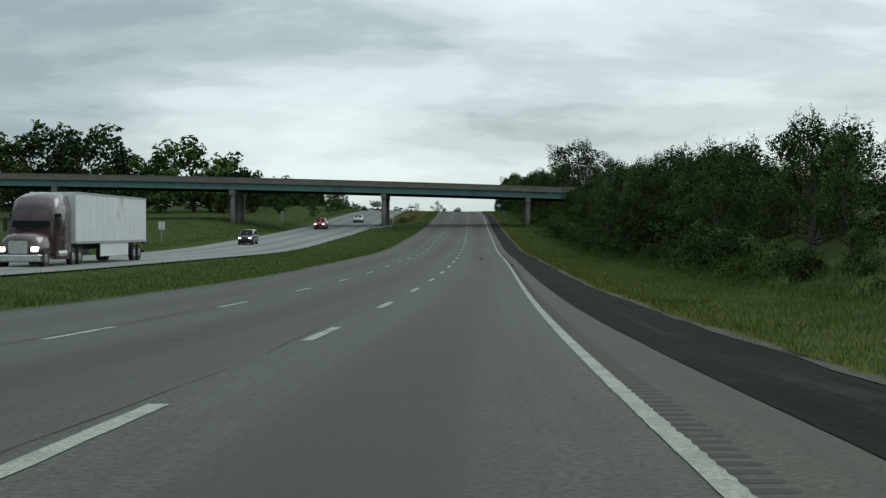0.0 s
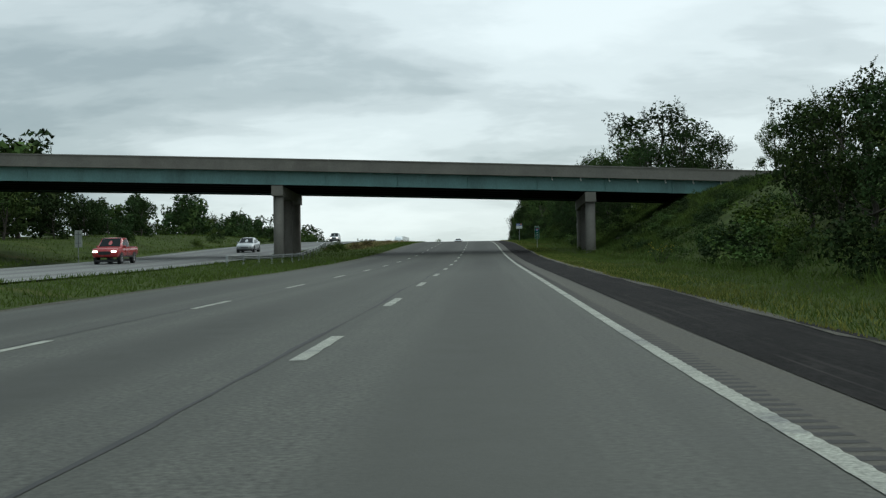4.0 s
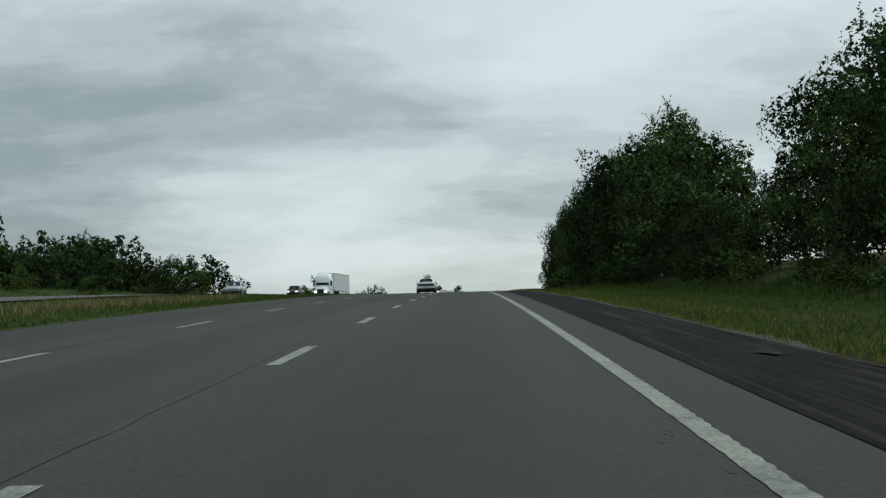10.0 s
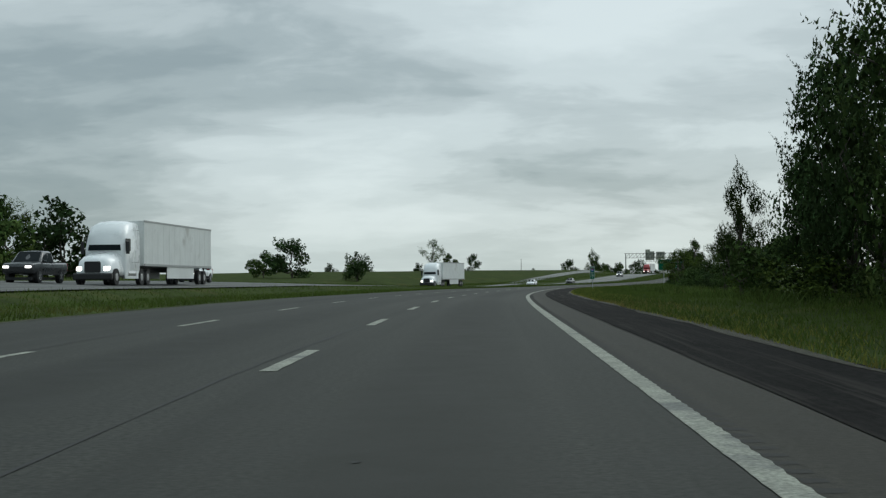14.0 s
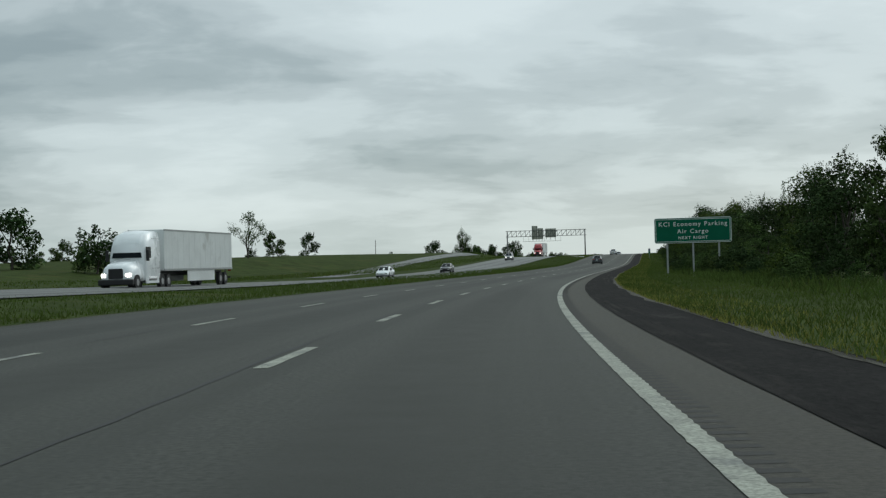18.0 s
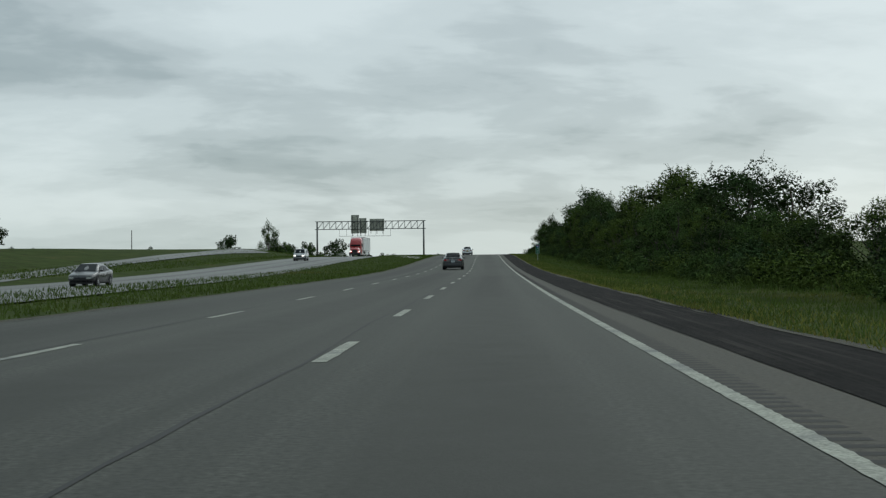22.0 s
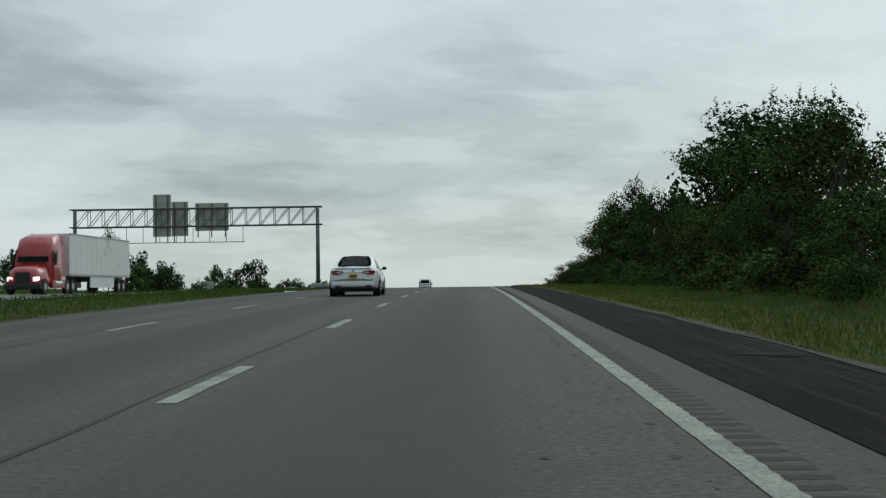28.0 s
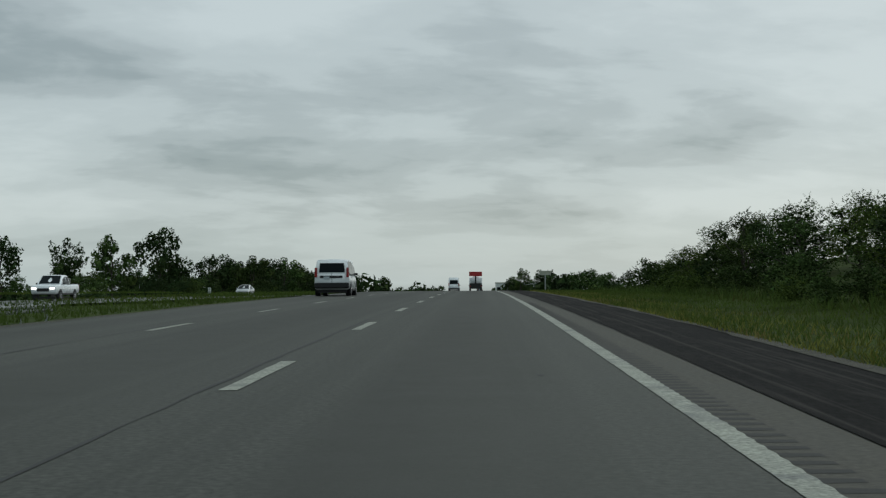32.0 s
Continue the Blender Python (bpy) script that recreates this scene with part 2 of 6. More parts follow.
# ---- materials ----
def material(name, base, rough=0.7, metal=0.0, scale=3.0, vary=0.25, fine=0.0, bump=0.0, second=None, blot=0.5, coords="Object", spec=0.5, coat=0.0, per_object=0.0, stretch=None, bump_scale=None, island=0.0):
    m = bpy.data.materials.new(name)
    m.use_nodes = True
    t = m.node_tree
    b = t.nodes["Principled BSDF"]
    b.inputs["Roughness"].default_value = rough
    b.inputs["Metallic"].default_value = metal
    b.inputs["Specular IOR Level"].default_value = spec
    b.inputs["Coat Weight"].default_value = coat
    tc = t.nodes.new("ShaderNodeTexCoord")
    vec = tc.outputs[coords]
    if stretch:
        mp = t.nodes.new("ShaderNodeMapping")
        mp.inputs["Scale"].default_value = stretch
        t.links.new(vec, mp.inputs[0])
        vec = mp.outputs[0]
    n1 = _node(t, "ShaderNodeTexNoise", Scale=scale, Detail=6.0, Roughness=0.6)
    t.links.new(vec, n1.inputs["Vector"])
    n2 = _node(t, "ShaderNodeTexNoise", Scale=scale * 14, Detail=4.0, Roughness=0.6)
    t.links.new(vec, n2.inputs["Vector"])
    dark = tuple(c * (1 - vary) for c in base)
    light = tuple(min(1, c * (1 + vary)) for c in base)
    col = _ramp(t, ((0.32, dark), (0.68, light)), n1.outputs[0], "LINEAR")
    if second:
        n3 = _node(t, "ShaderNodeTexNoise", Scale=scale * 0.37, Detail=5.0, Roughness=0.65)
        t.links.new(vec, n3.inputs["Vector"])
        f = _ramp(t, ((blot, (0, 0, 0)), (blot + 0.14, (1, 1, 1))), n3.outputs[0])
        col = _mix(t, f, col, second)
    if fine:
        col = _mix(t, fine, col, _ramp(t, ((0.3, (0.0, 0.0, 0.0)), (0.7, (1, 1, 1))), n2.outputs[0], "LINEAR"), "OVERLAY")
    for k, src in ((per_object, "ShaderNodeObjectInfo"), (island, "ShaderNodeNewGeometry")):
        if not k:
            continue
        src = t.nodes.new(src).outputs["Random" if src == "ShaderNodeObjectInfo" else "Random Per Island"]
        hs = t.nodes.new("ShaderNodeHueSaturation")
        t.links.new(_math(t, "ADD", _math(t, "MULTIPLY", src, 2 * k), 1 - k), hs.inputs["Value"])
        t.links.new(_math(t, "ADD", _math(t, "MULTIPLY", src, 0.05 * k), 0.5 - 0.025 * k), hs.inputs["Hue"])
        t.links.new(col, hs.inputs["Color"])
        col = hs.outputs[0]
    t.links.new(col, b.inputs["Base Color"])
    if rough > 0.15:
        t.links.new(_math(t, "ADD", _math(t, "MULTIPLY", n1.outputs[0], 0.2), rough - 0.1), b.inputs["Roughness"])
    if bump:
        nb = n2
        if bump_scale:
            nb = _node(t, "ShaderNodeTexNoise", Scale=bump_scale, Detail=5.0, Roughness=0.65)
            t.links.new(vec, nb.inputs["Vector"])
        bp = t.nodes.new("ShaderNodeBump")
        bp.inputs["Strength"].default_value = bump
        bp.inputs["Distance"].default_value = 0.02
        t.links.new(nb.outputs[0], bp.inputs["Height"])
        t.links.new(bp.outputs[0], b.inputs["Normal"])
    return m


def paving_material(name, base, track, rough=0.75):
    """Worn paving: long wheel tracks and stains along the lanes, fine stone grain."""
    m = material(name, base, rough, scale=1.3, vary=0.18, fine=0.50, bump=0.20, coords="UV", spec=0.12, bump_scale=38)
    t = m.node_tree
    b = t.nodes["Principled BSDF"]
    col = b.inputs["Base Color"].links[0].from_socket
    tc = t.nodes.new("ShaderNodeTexCoord")
    mp = t.nodes.new("ShaderNodeMapping")
    mp.inputs["Scale"].default_value = (1.3, 0.012, 1)
    t.links.new(tc.outputs["UV"], mp.inputs[0])
    n = _node(t, "ShaderNodeTexNoise", Scale=1.0, Detail=5.0, Roughness=0.62)
    t.links.new(mp.outputs[0], n.inputs["Vector"])
    long_f = _ramp(t, ((0.35, (0, 0, 0)), (0.72, (1, 1, 1))), n.outputs[0])
    col = _mix(t, _math(t, "MULTIPLY", long_f, 0.75), col, track)
    # oil-darkened band down the middle of each lane
    sep = t.nodes.new("ShaderNodeSeparateXYZ")
    t.links.new(tc.outputs["UV"], sep.inputs[0])
    wave = _math(t, "SINE", _math(t, "MULTIPLY", _math(t, "SUBTRACT", sep.outputs[0], 0.92), 2 * math.pi / 3.66))
    wf = _ramp(t, ((0.45, (0, 0, 0)), (1.0, (1, 1, 1))), _math(t, "ADD", _math(t, "MULTIPLY", wave, 0.5), 0.5))
    col = _mix(t, _math(t, "MULTIPLY", wf, 0.85), col, tuple(c * 0.64 for c in base))
    # patched lengths
    mp2 = t.nodes.new("ShaderNodeMapping")
    mp2.inputs["Scale"].default_value = (0.12, 0.02, 1)
    t.links.new(tc.outputs["UV"], mp2.inputs[0])
    n2 = _node(t, "ShaderNodeTexNoise", Scale=1.0, Detail=2.0, Roughness=0.5)
    t.links.new(mp2.outputs[0], n2.inputs["Vector"])
    pf = _ramp(t, ((0.4, (0, 0, 0)), (0.65, (1, 1, 1))), n2.outputs[0])
    col = _mix(t, _math(t, "MULTIPLY", pf, 0.35), col, tuple(c * 1.22 for c in base))
    # paler first stretch; beyond it matched brightness and the bridge's shade are painted in
    along_tone = _ramp(t, ((0.0, (0.98, 0.98, 0.965)), (0.06, (0.74, 0.74, 0.74)), (0.15, (0.60, 0.60, 0.60)), (0.28, (0.53, 0.53, 0.53)), (0.42, (0.62, 0.62, 0.62)), (0.6, (0.80, 0.80, 0.80)), (0.84, (0.90, 0.90, 0.90)), (0.89, (1.05, 1.05, 1.05)), (0.94, (1.0, 1.0, 1.0)), (1.0, (0.82, 0.82, 0.82))), _math(t, "MULTIPLY", _math(t, "SUBTRACT", sep.outputs[1], 190.0), 1 / 900.0))
    col = _mix(t, 1.0, col, along_tone, "MULTIPLY")
    t.links.new(col, b.inputs["Base Color"])
    return m


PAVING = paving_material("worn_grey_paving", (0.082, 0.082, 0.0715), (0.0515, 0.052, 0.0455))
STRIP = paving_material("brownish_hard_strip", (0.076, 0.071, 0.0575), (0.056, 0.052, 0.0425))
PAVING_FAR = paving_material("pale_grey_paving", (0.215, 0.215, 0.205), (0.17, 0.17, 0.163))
def ridged(m, pale):
    """Long scuffed ridges, in stretches, on a paving material."""
    t = m.node_tree
    b = t.nodes["Principled BSDF"]
    col = b.inputs["Base Color"].links[0].from_socket
    tc = t.nodes.new("ShaderNodeTexCoord")
    out = []
    for scale, lo, hi, detail in (((8.0, 0.10, 1), 0.50, 0.66, 4), ((0.5, 0.013, 1), 0.40, 0.62, 2), ((2.2, 0.5, 1), 0.56, 0.70, 6)):
        mp = t.nodes.new("ShaderNodeMapping")
        mp.inputs["Scale"].default_value = scale
        t.links.new(tc.outputs["UV"], mp.inputs[0])
        n = _node(t, "ShaderNodeTexNoise", Scale=1.0, Detail=float(detail), Roughness=0.6)
        t.links.new(mp.outputs[0], n.inputs["Vector"])
        out.append(_ramp(t, ((lo, (0, 0, 0)), (hi, (1, 1, 1))), n.outputs[0]))
    col = _mix(t, _math(t, "MULTIPLY", _math(t, "MULTIPLY", out[0], out[1]), 0.75), col, pale)
    col = _mix(t, _math(t, "MULTIPLY", out[2], 0.5), col, tuple(c * 0.8 for c in pale))
    t.links.new(col, b.inputs["Base Color"])
    return m


SHOULDER = ridged(material("dark_asphalt", (0.0175, 0.0165, 0.0158), 0.9, scale=1.1, vary=0.35, fine=0.35, bump=0.6, second=(0.042, 0.039, 0.037), blot=0.60, spec=0.03, coords="UV", bump_scale=45, stretch=(1, 0.3, 1)), (0.056, 0.051, 0.046))
LINE = material("worn_white_line_paint", (0.262, 0.266, 0.222), 0.85, scale=2.2, vary=0.22, fine=0.45, second=(0.15, 0.152, 0.14), blot=0.53)
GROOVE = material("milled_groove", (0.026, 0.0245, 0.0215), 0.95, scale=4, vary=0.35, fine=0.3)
WORN = material("pale_worn_asphalt", (0.040, 0.037, 0.033), 0.9, scale=3, vary=0.3, fine=0.4, bump=0.5, spec=0.05)
CRACK = material("tarred_joint", (0.026, 0.026, 0.025), 0.9, scale=3, vary=0.3)
GROUND = material("mown_grass_soil", (0.040, 0.056, 0.015), 0.95, scale=0.35, vary=0.35, fine=0.25, bump=0.4, second=(0.064, 0.066, 0.020), blot=0.55, bump_scale=9, spec=0.03)
def thin(m, share):
    """Let light through a thin leaf or blade."""
    t = m.node_tree
    b = t.nodes["Principled BSDF"]
    tr = t.nodes.new("ShaderNodeBsdfTranslucent")
    t.links.new(b.inputs["Base Color"].links[0].from_socket, tr.inputs[0])
    mx = t.nodes.new("ShaderNodeMixShader")
    mx.inputs[0].default_value = share
    t.links.new(b.outputs[0], mx.inputs[1])
    t.links.new(tr.outputs[0], mx.inputs[2])
    t.links.new(mx.outputs[0], t.nodes["Material Output"].inputs[0])
    return m


BLADE = thin(material("grass_blade", (0.066, 0.098, 0.022), 0.9, scale=0.22, vary=0.28, second=(0.102, 0.108, 0.030), blot=0.55, spec=0.03, island=0.22), 0.4)
STRAW = material("dry_seeding_grass", (0.25, 0.185, 0.085), 0.9, scale=0.6, vary=0.35, island=0.35, spec=0.2)
EDGE_BLADE = thin(material("drying_grass_blade", (0.172, 0.174, 0.042), 0.88, scale=0.3, vary=0.3, second=(0.20, 0.165, 0.062), blot=0.52, spec=0.1, island=0.3), 0.4)
WEED = thin(material("rough_weed_leaf", (0.058, 0.088, 0.022), 0.9, scale=0.3, vary=0.35, second=(0.105, 0.108, 0.036), blot=0.55, spec=0.03, island=0.35), 0.35)
RUSSET = material("russet_seeding_shrub", (0.135, 0.082, 0.040), 0.9, scale=0.8, vary=0.35, second=(0.10, 0.092, 0.034), blot=0.55, spec=0.05, island=0.35)
FLOWER = material("yellow_petal", (0.55, 0.42, 0.03), 0.7, scale=6, vary=0.15, spec=0.2)
GRIT = material("gravel_edge", (0.052, 0.047, 0.032), 0.95, scale=6, vary=0.4, fine=0.5, bump=0.8)
LEAF_A = material("dark_green_leaf", (0.029, 0.050, 0.018), 0.85, scale=0.5, vary=0.4, second=(0.052, 0.076, 0.023), blot=0.48, spec=0.05, island=0.32, per_object=0.4)
LEAF_B = material("mid_green_leaf", (0.052, 0.083, 0.024), 0.85, scale=0.5, vary=0.4, second=(0.088, 0.114, 0.031), blot=0.5, spec=0.05, island=0.32, per_object=0.4)
LEAF_C = material("yellow_green_leaf", (0.066, 0.096, 0.020), 0.85, scale=0.5, vary=0.35, second=(0.115, 0.125, 0.030), blot=0.55, spec=0.05, island=0.28)
# inner leaves in a darker green: the crown's own shade put into the colour
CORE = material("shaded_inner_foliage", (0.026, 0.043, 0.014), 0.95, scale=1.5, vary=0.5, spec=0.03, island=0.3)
BARK = material("grey_brown_bark", (0.066, 0.055, 0.043), 0.9, scale=5, vary=0.35, fine=0.4, bump=0.7, stretch=(1, 1, 0.25))
CONCRETE = material("weathered_concrete", (0.165, 0.153, 0.132), 0.9, scale=0.6, vary=0.16, fine=0.12, bump=0.2, second=(0.135, 0.123, 0.106), blot=0.56)
GIRDER = material("green_painted_steel", (0.100, 0.205, 0.198), 0.6, scale=0.7, vary=0.14, fine=0.12, second=(0.075, 0.150, 0.145), blot=0.55, stretch=(1, 1, 0.35))
# near-black steel: the shade under the bridge deck is put into the colour
SHADE_STEEL = material("underdeck_shade_steel", (0.018, 0.019, 0.018), 0.85, scale=0.8, vary=0.3, fine=0.2, spec=0.15)
GALV = material("galvanised_steel", (0.36, 0.37, 0.37), 0.5, 0.55, scale=4, vary=0.15)
STEEL = material("weathered_dark_galvanising", (0.125, 0.13, 0.128), 0.6, 0.3, scale=4, vary=0.2, fine=0.15)
DULL = material("dull_sign_back", (0.43, 0.43, 0.36), 0.55, 0.35, scale=2, vary=0.14, fine=0.1)
GREEN = material("green_sign_sheeting", (0.002, 0.112, 0.062), 0.55, scale=1.2, vary=0.10, fine=0.08, spec=0.12)
BLUE = material("blue_sign_sheeting", (0.02, 0.07, 0.32), 0.45, scale=2, vary=0.08)
REDP = material("red_sign_sheeting", (0.45, 0.03, 0.03), 0.45, scale=2, vary=0.08)
ORANGE = material("orange_sign_disc", (0.65, 0.25, 0.06), 0.45, scale=2, vary=0.08)
LEGEND = material("white_sign_sheeting", (0.75, 0.77, 0.75), 0.5, scale=2, vary=0.06)
RUBBER = material("black_rubber", (0.018, 0.018, 0.018), 0.85, scale=8, vary=0.3, fine=0.2)
BLACK = material("matt_black_trim", (0.012, 0.012, 0.013), 0.55, scale=6, vary=0.25)
GLASS = material("tinted_window_glass", (0.010, 0.014, 0.016), 0.06, scale=3, vary=0.15, spec=0.06)
CHROME = material("bright_metal", (0.62, 0.62, 0.62), 0.22, 0.95, scale=6, vary=0.08)
RIM = material("dark_alloy_rim", (0.06, 0.06, 0.062), 0.35, 0.8, scale=6, vary=0.15)
RIM_S = material("silver_alloy_rim", (0.42, 0.42, 0.43), 0.35, 0.85, scale=6, vary=0.1)
TAIL = material("red_tail_lens", (0.30, 0.010, 0.012), 0.25, scale=7, vary=0.2, coat=0.4)
TAIL_D = material("smoked_tail_lens", (0.055, 0.012, 0.014), 0.3, scale=7, vary=0.3, coat=0.3)
AMBER = material("amber_lens", (0.55, 0.20, 0.02), 0.3, scale=7, vary=0.15)
PLATE = material("licence_plate", (0.50, 0.55, 0.58), 0.5, scale=12, vary=0.12)
PLATE_Y = material("yellow_licence_plate", (0.62, 0.34, 0.03), 0.5, scale=12, vary=0.08)


def paint(name, base, rough=0.28, coat=0.6):
    return material(name, base, rough, 0.0, scale=0.8, vary=0.04, fine=0.03, spec=0.5, coat=coat)


WHITE = paint("white_car_paint", (0.83, 0.85, 0.86))
GREY = paint("dark_grey_car_paint", (0.055, 0.056, 0.062))
SILVER = paint("silver_car_paint", (0.36, 0.37, 0.38))
DARK = paint("black_car_paint", (0.02, 0.021, 0.024))
RED = paint("red_car_paint", (0.36, 0.02, 0.022))
MAROON = paint("maroon_truck_paint", (0.045, 0.012, 0.016))
BOX = material("white_trailer_side", (0.66, 0.68, 0.67), 0.45, 0.1, scale=0.7, vary=0.07, fine=0.08, second=(0.47, 0.47, 0.45), blot=0.58)


def glow(name, colour, strength):
    m = bpy.data.materials.new(name)
    m.use_nodes = True
    b = m.node_tree.nodes["Principled BSDF"]
    b.inputs["Base Color"].default_value = (*colour, 1)
    b.inputs["Emission Color"].default_value = (*colour, 1)
    b.inputs["Emission Strength"].default_value = strength
    return m


HEADLAMP = glow("lit_headlamp", (1.0, 0.97, 0.9), 2.5)
# ---- building helpers ----
def mesh_of(name, verts, faces, mat, uvs=None, shade=False):
    me = bpy.data.meshes.new(name)
    me.from_pydata([tuple(v) for v in verts], [], faces)
    for m in (mat if isinstance(mat, (list, tuple)) else [mat]):
        me.materials.append(m)
    if uvs is not None:
        layer = me.uv_layers.new(name="metres")
        idx = np.empty(len(me.loops), dtype=np.int32)
        me.loops.foreach_get("vertex_index", idx)
        layer.data.foreach_set("uv", np.asarray(uvs, dtype=np.float32)[idx].ravel())
    if shade:
        me.polygons.foreach_set("use_smooth", [True] * len(me.polygons))
    me.update()
    return me


def attach(ob, parent):
    ob.parent = parent
    return ob


def part(name, bm, mat, parent, label="", smooth_faces=False):
    """Link a bmesh as one mesh under a thing, in the thing's own coordinates."""
    me = bpy.data.meshes.new(name)
    bmesh.ops.recalc_face_normals(bm, faces=bm.faces)
    bm.to_mesh(me)
    bm.free()
    me.materials.append(mat)
    if smooth_faces:
        me.polygons.foreach_set("use_smooth", [True] * len(me.polygons))
    ob = new(name, me)
    if parent is not None:
        ob.parent = parent
    if label:
        tagged(ob, label)
    return ob


def box(bm, x0, x1, y0, y1, z0, z1, bevel=0.0):
    r = bmesh.ops.create_cube(bm, size=1.0, matrix=Matrix.LocRotScale(((x0 + x1) / 2, (y0 + y1) / 2, (z0 + z1) / 2), None, (x1 - x0, y1 - y0, z1 - z0)))
    if bevel:
        es = list({e for v in r["verts"] for e in v.link_edges})
        bmesh.ops.bevel(bm, geom=es, offset=bevel, segments=2, affect="EDGES", profile=0.5)
    return bm


def bmbox(*a, **k):
    return box(bmesh.new(), *a, **k)


def tube(bm, a, b, r0, r1=None, n=8):
    a, b = Vector(a), Vector(b)
    r1 = r0 if r1 is None else r1
    d = b - a
    q = d.to_track_quat("Z", "Y").to_matrix().to_4x4()
    bmesh.ops.create_cone(bm, cap_ends=True, segments=n, radius1=r0, radius2=max(r1, 1e-4), depth=d.length, matrix=Matrix.Translation((a + b) / 2) @ q)
    return bm


def thing(name, label, category, group="", m=None):
    ob = tagged(new(name), label, category, group)
    if m is not None:
        ob.matrix_world = m
    return ob


def at_road(s, u, h=0.0, turn=0.0):
    """A pose on the road: x across to the right, y ahead, turned by so many degrees."""
    return Matrix.Translation(spot(s, u, h)) @ Matrix.Rotation(head(s) + radians(turn), 4, "Z")


def pitched(s, u, h=0.0, turn=0.0):
    g = math.atan(float(np.interp(s, ALONG, _grade)))
    return Matrix.Translation(spot(s, u, h)) @ Matrix.Rotation(head(s), 4, "Z") @ Matrix.Rotation(g, 4, "X") @ Matrix.Rotation(radians(turn), 4, "Z")


def strip(name, s_list, u_list, high, mat, uvs=True, flip=False):
    """A sheet along the road; u_list and high may depend on s."""
    verts, uv = [], []
    for s in s_list:
        us = u_list(s) if callable(u_list) else u_list
        for u in us:
            verts.append(spot(s, u, high(s, u) if callable(high) else high))
            uv.append((u, s))
    n = len(us)
    faces = [(i * n + j, i * n + j + 1, (i + 1) * n + j + 1, (i + 1) * n + j) for i in range(len(s_list) - 1) for j in range(n - 1)]
    return new(name, mesh_of(name, verts, faces, mat, uv))


NEAR_S = list(np.arange(-60, 1300, 2.0)) + list(np.arange(1300, 2600, 10.0))
MID_S = list(np.arange(-60, 1300, 4.0)) + list(np.arange(1300, 2600, 20.0))

# ---- the ground, one sheet to the horizon ----
_gs = list(np.arange(-280, -40, 20.0)) + list(np.arange(-40, 1300, 4.0)) + list(np.arange(1300, 3100, 25.0))
_gu = [-1400, -900, -600, -420, -300, -220, -170, -135, -110, -92, -78, -66, -57, -50, -45, -41, -38, -36, -34.5, -33.2, -32, -31, -30, -24, -18.5, -17.5, -16.5, -15.5, -14.3, -13, -11.6, -10.3, -9.2, -8.3, -7.5, -7.0, 5.7, 6.2, 6.8, 7.6, 8.6, 9.8, 11, 12.4, 14, 16, 18.5, 21, 24, 28, 33, 40, 50, 64, 82, 105, 140, 190, 260, 360, 500, 800, 1400]
ground = strip("ground", _gs, _gu, terrain, GROUND)
tagged(ground, "rough mown roadside grass with bare patches", "grass ground", kind="structure")

# ---- our carriageway ----
road = strip("road", NEAR_S, lambda s: (pave_l(s), -5.4, -3.6, -1.8, 0, 1.83, 3.0, 4.8), 0.0, PAVING)
tagged(road, "worn grey three-lane highway carriageway with tarred joints", "road", kind="structure")


def ragged(s):
    return 0.16 * noise.noise((s * 0.22, 0, 3.3)) + 0.08 * noise.noise((s * 1.1, 0, 7.0))


shoulder = strip("shoulder", NEAR_S, lambda s: (strip_r(s) + 0.05 * noise.noise((s * 0.5, 2, 0)) + 0.03 * noise.noise((s * 2.1, 5, 0)), 5.2, 5.7, PAVE_R + 0.1 + ragged(s)), lambda s, u: 0.012 - 0.03 * (u > 5.6), SHOULDER)
tagged(shoulder, "dark patched asphalt shoulder with a ragged edge", "road shoulder", kind="structure")
edge_gravel = strip("gravel_edge", NEAR_S, lambda s: (6.10 + ragged(s), 6.20 + 1.2 * ragged(s + 50), 6.26 + 2.2 * ragged(s + 99)), lambda s, u: -0.01 if u < 6.5 else -0.06 + 0.02 * noise.noise((s, u, 1)), GRIT)
tagged(edge_gravel, "loose gravel and dirt along the shoulder", "gravel", kind="structure")
left_gravel = strip("dirt_edge", NEAR_S, lambda s: (pave_l(s) - 0.65 + 1.4 * ragged(s + 400), pave_l(s) - 0.3, pave_l(s) + 0.12 + ragged(s + 300) * 0.5), lambda s, u: 0.006 if u > pave_l(s) - 0.1 else -0.045, GRIT)
tagged(left_gravel, "dirt and gravel beside the inner lane", "gravel", kind="structure")
hard_strip = strip("hard_strip", NEAR_S, lambda s: (3.70, 4.2, strip_r(s) + 0.08), 0.004, STRIP)
attach(hard_strip, road)
# the edge line's outer side is notched where the rumble cuts run under it
_fine_s = list(np.arange(-30, 1130, 0.15)) + list(np.arange(1130, 2600, 10.0))
LINE_S = (0, 75, 270, 320, 355, 455, 520, 600, 640, 757, 955, 1023, 1100)
LINE_IN = (3.565, 3.605, 3.56, 3.53, 3.57, 3.555, 3.57, 3.64, 3.655, 3.615, 3.625, 3.665, 3.605)
LINE_OUT = (3.715, 3.735, 3.735, 3.695, 3.73, 3.745, 3.75, 3.80, 3.82, 3.76, 3.785, 3.85, 3.785)


def line_edges(s):
    inner = float(np.interp(s, LINE_S, LINE_IN)) + 0.008 * noise.noise((s * 0.8, 1, 0)) + 0.012 * noise.noise((s * 4, 3, 0))
    outer = float(np.interp(s, LINE_S, LINE_OUT)) + 0.010 * noise.noise((s * 2, 5, 0)) + (0.007 if int(round(s / 0.15)) % 2 else -0.007)
    return inner, outer


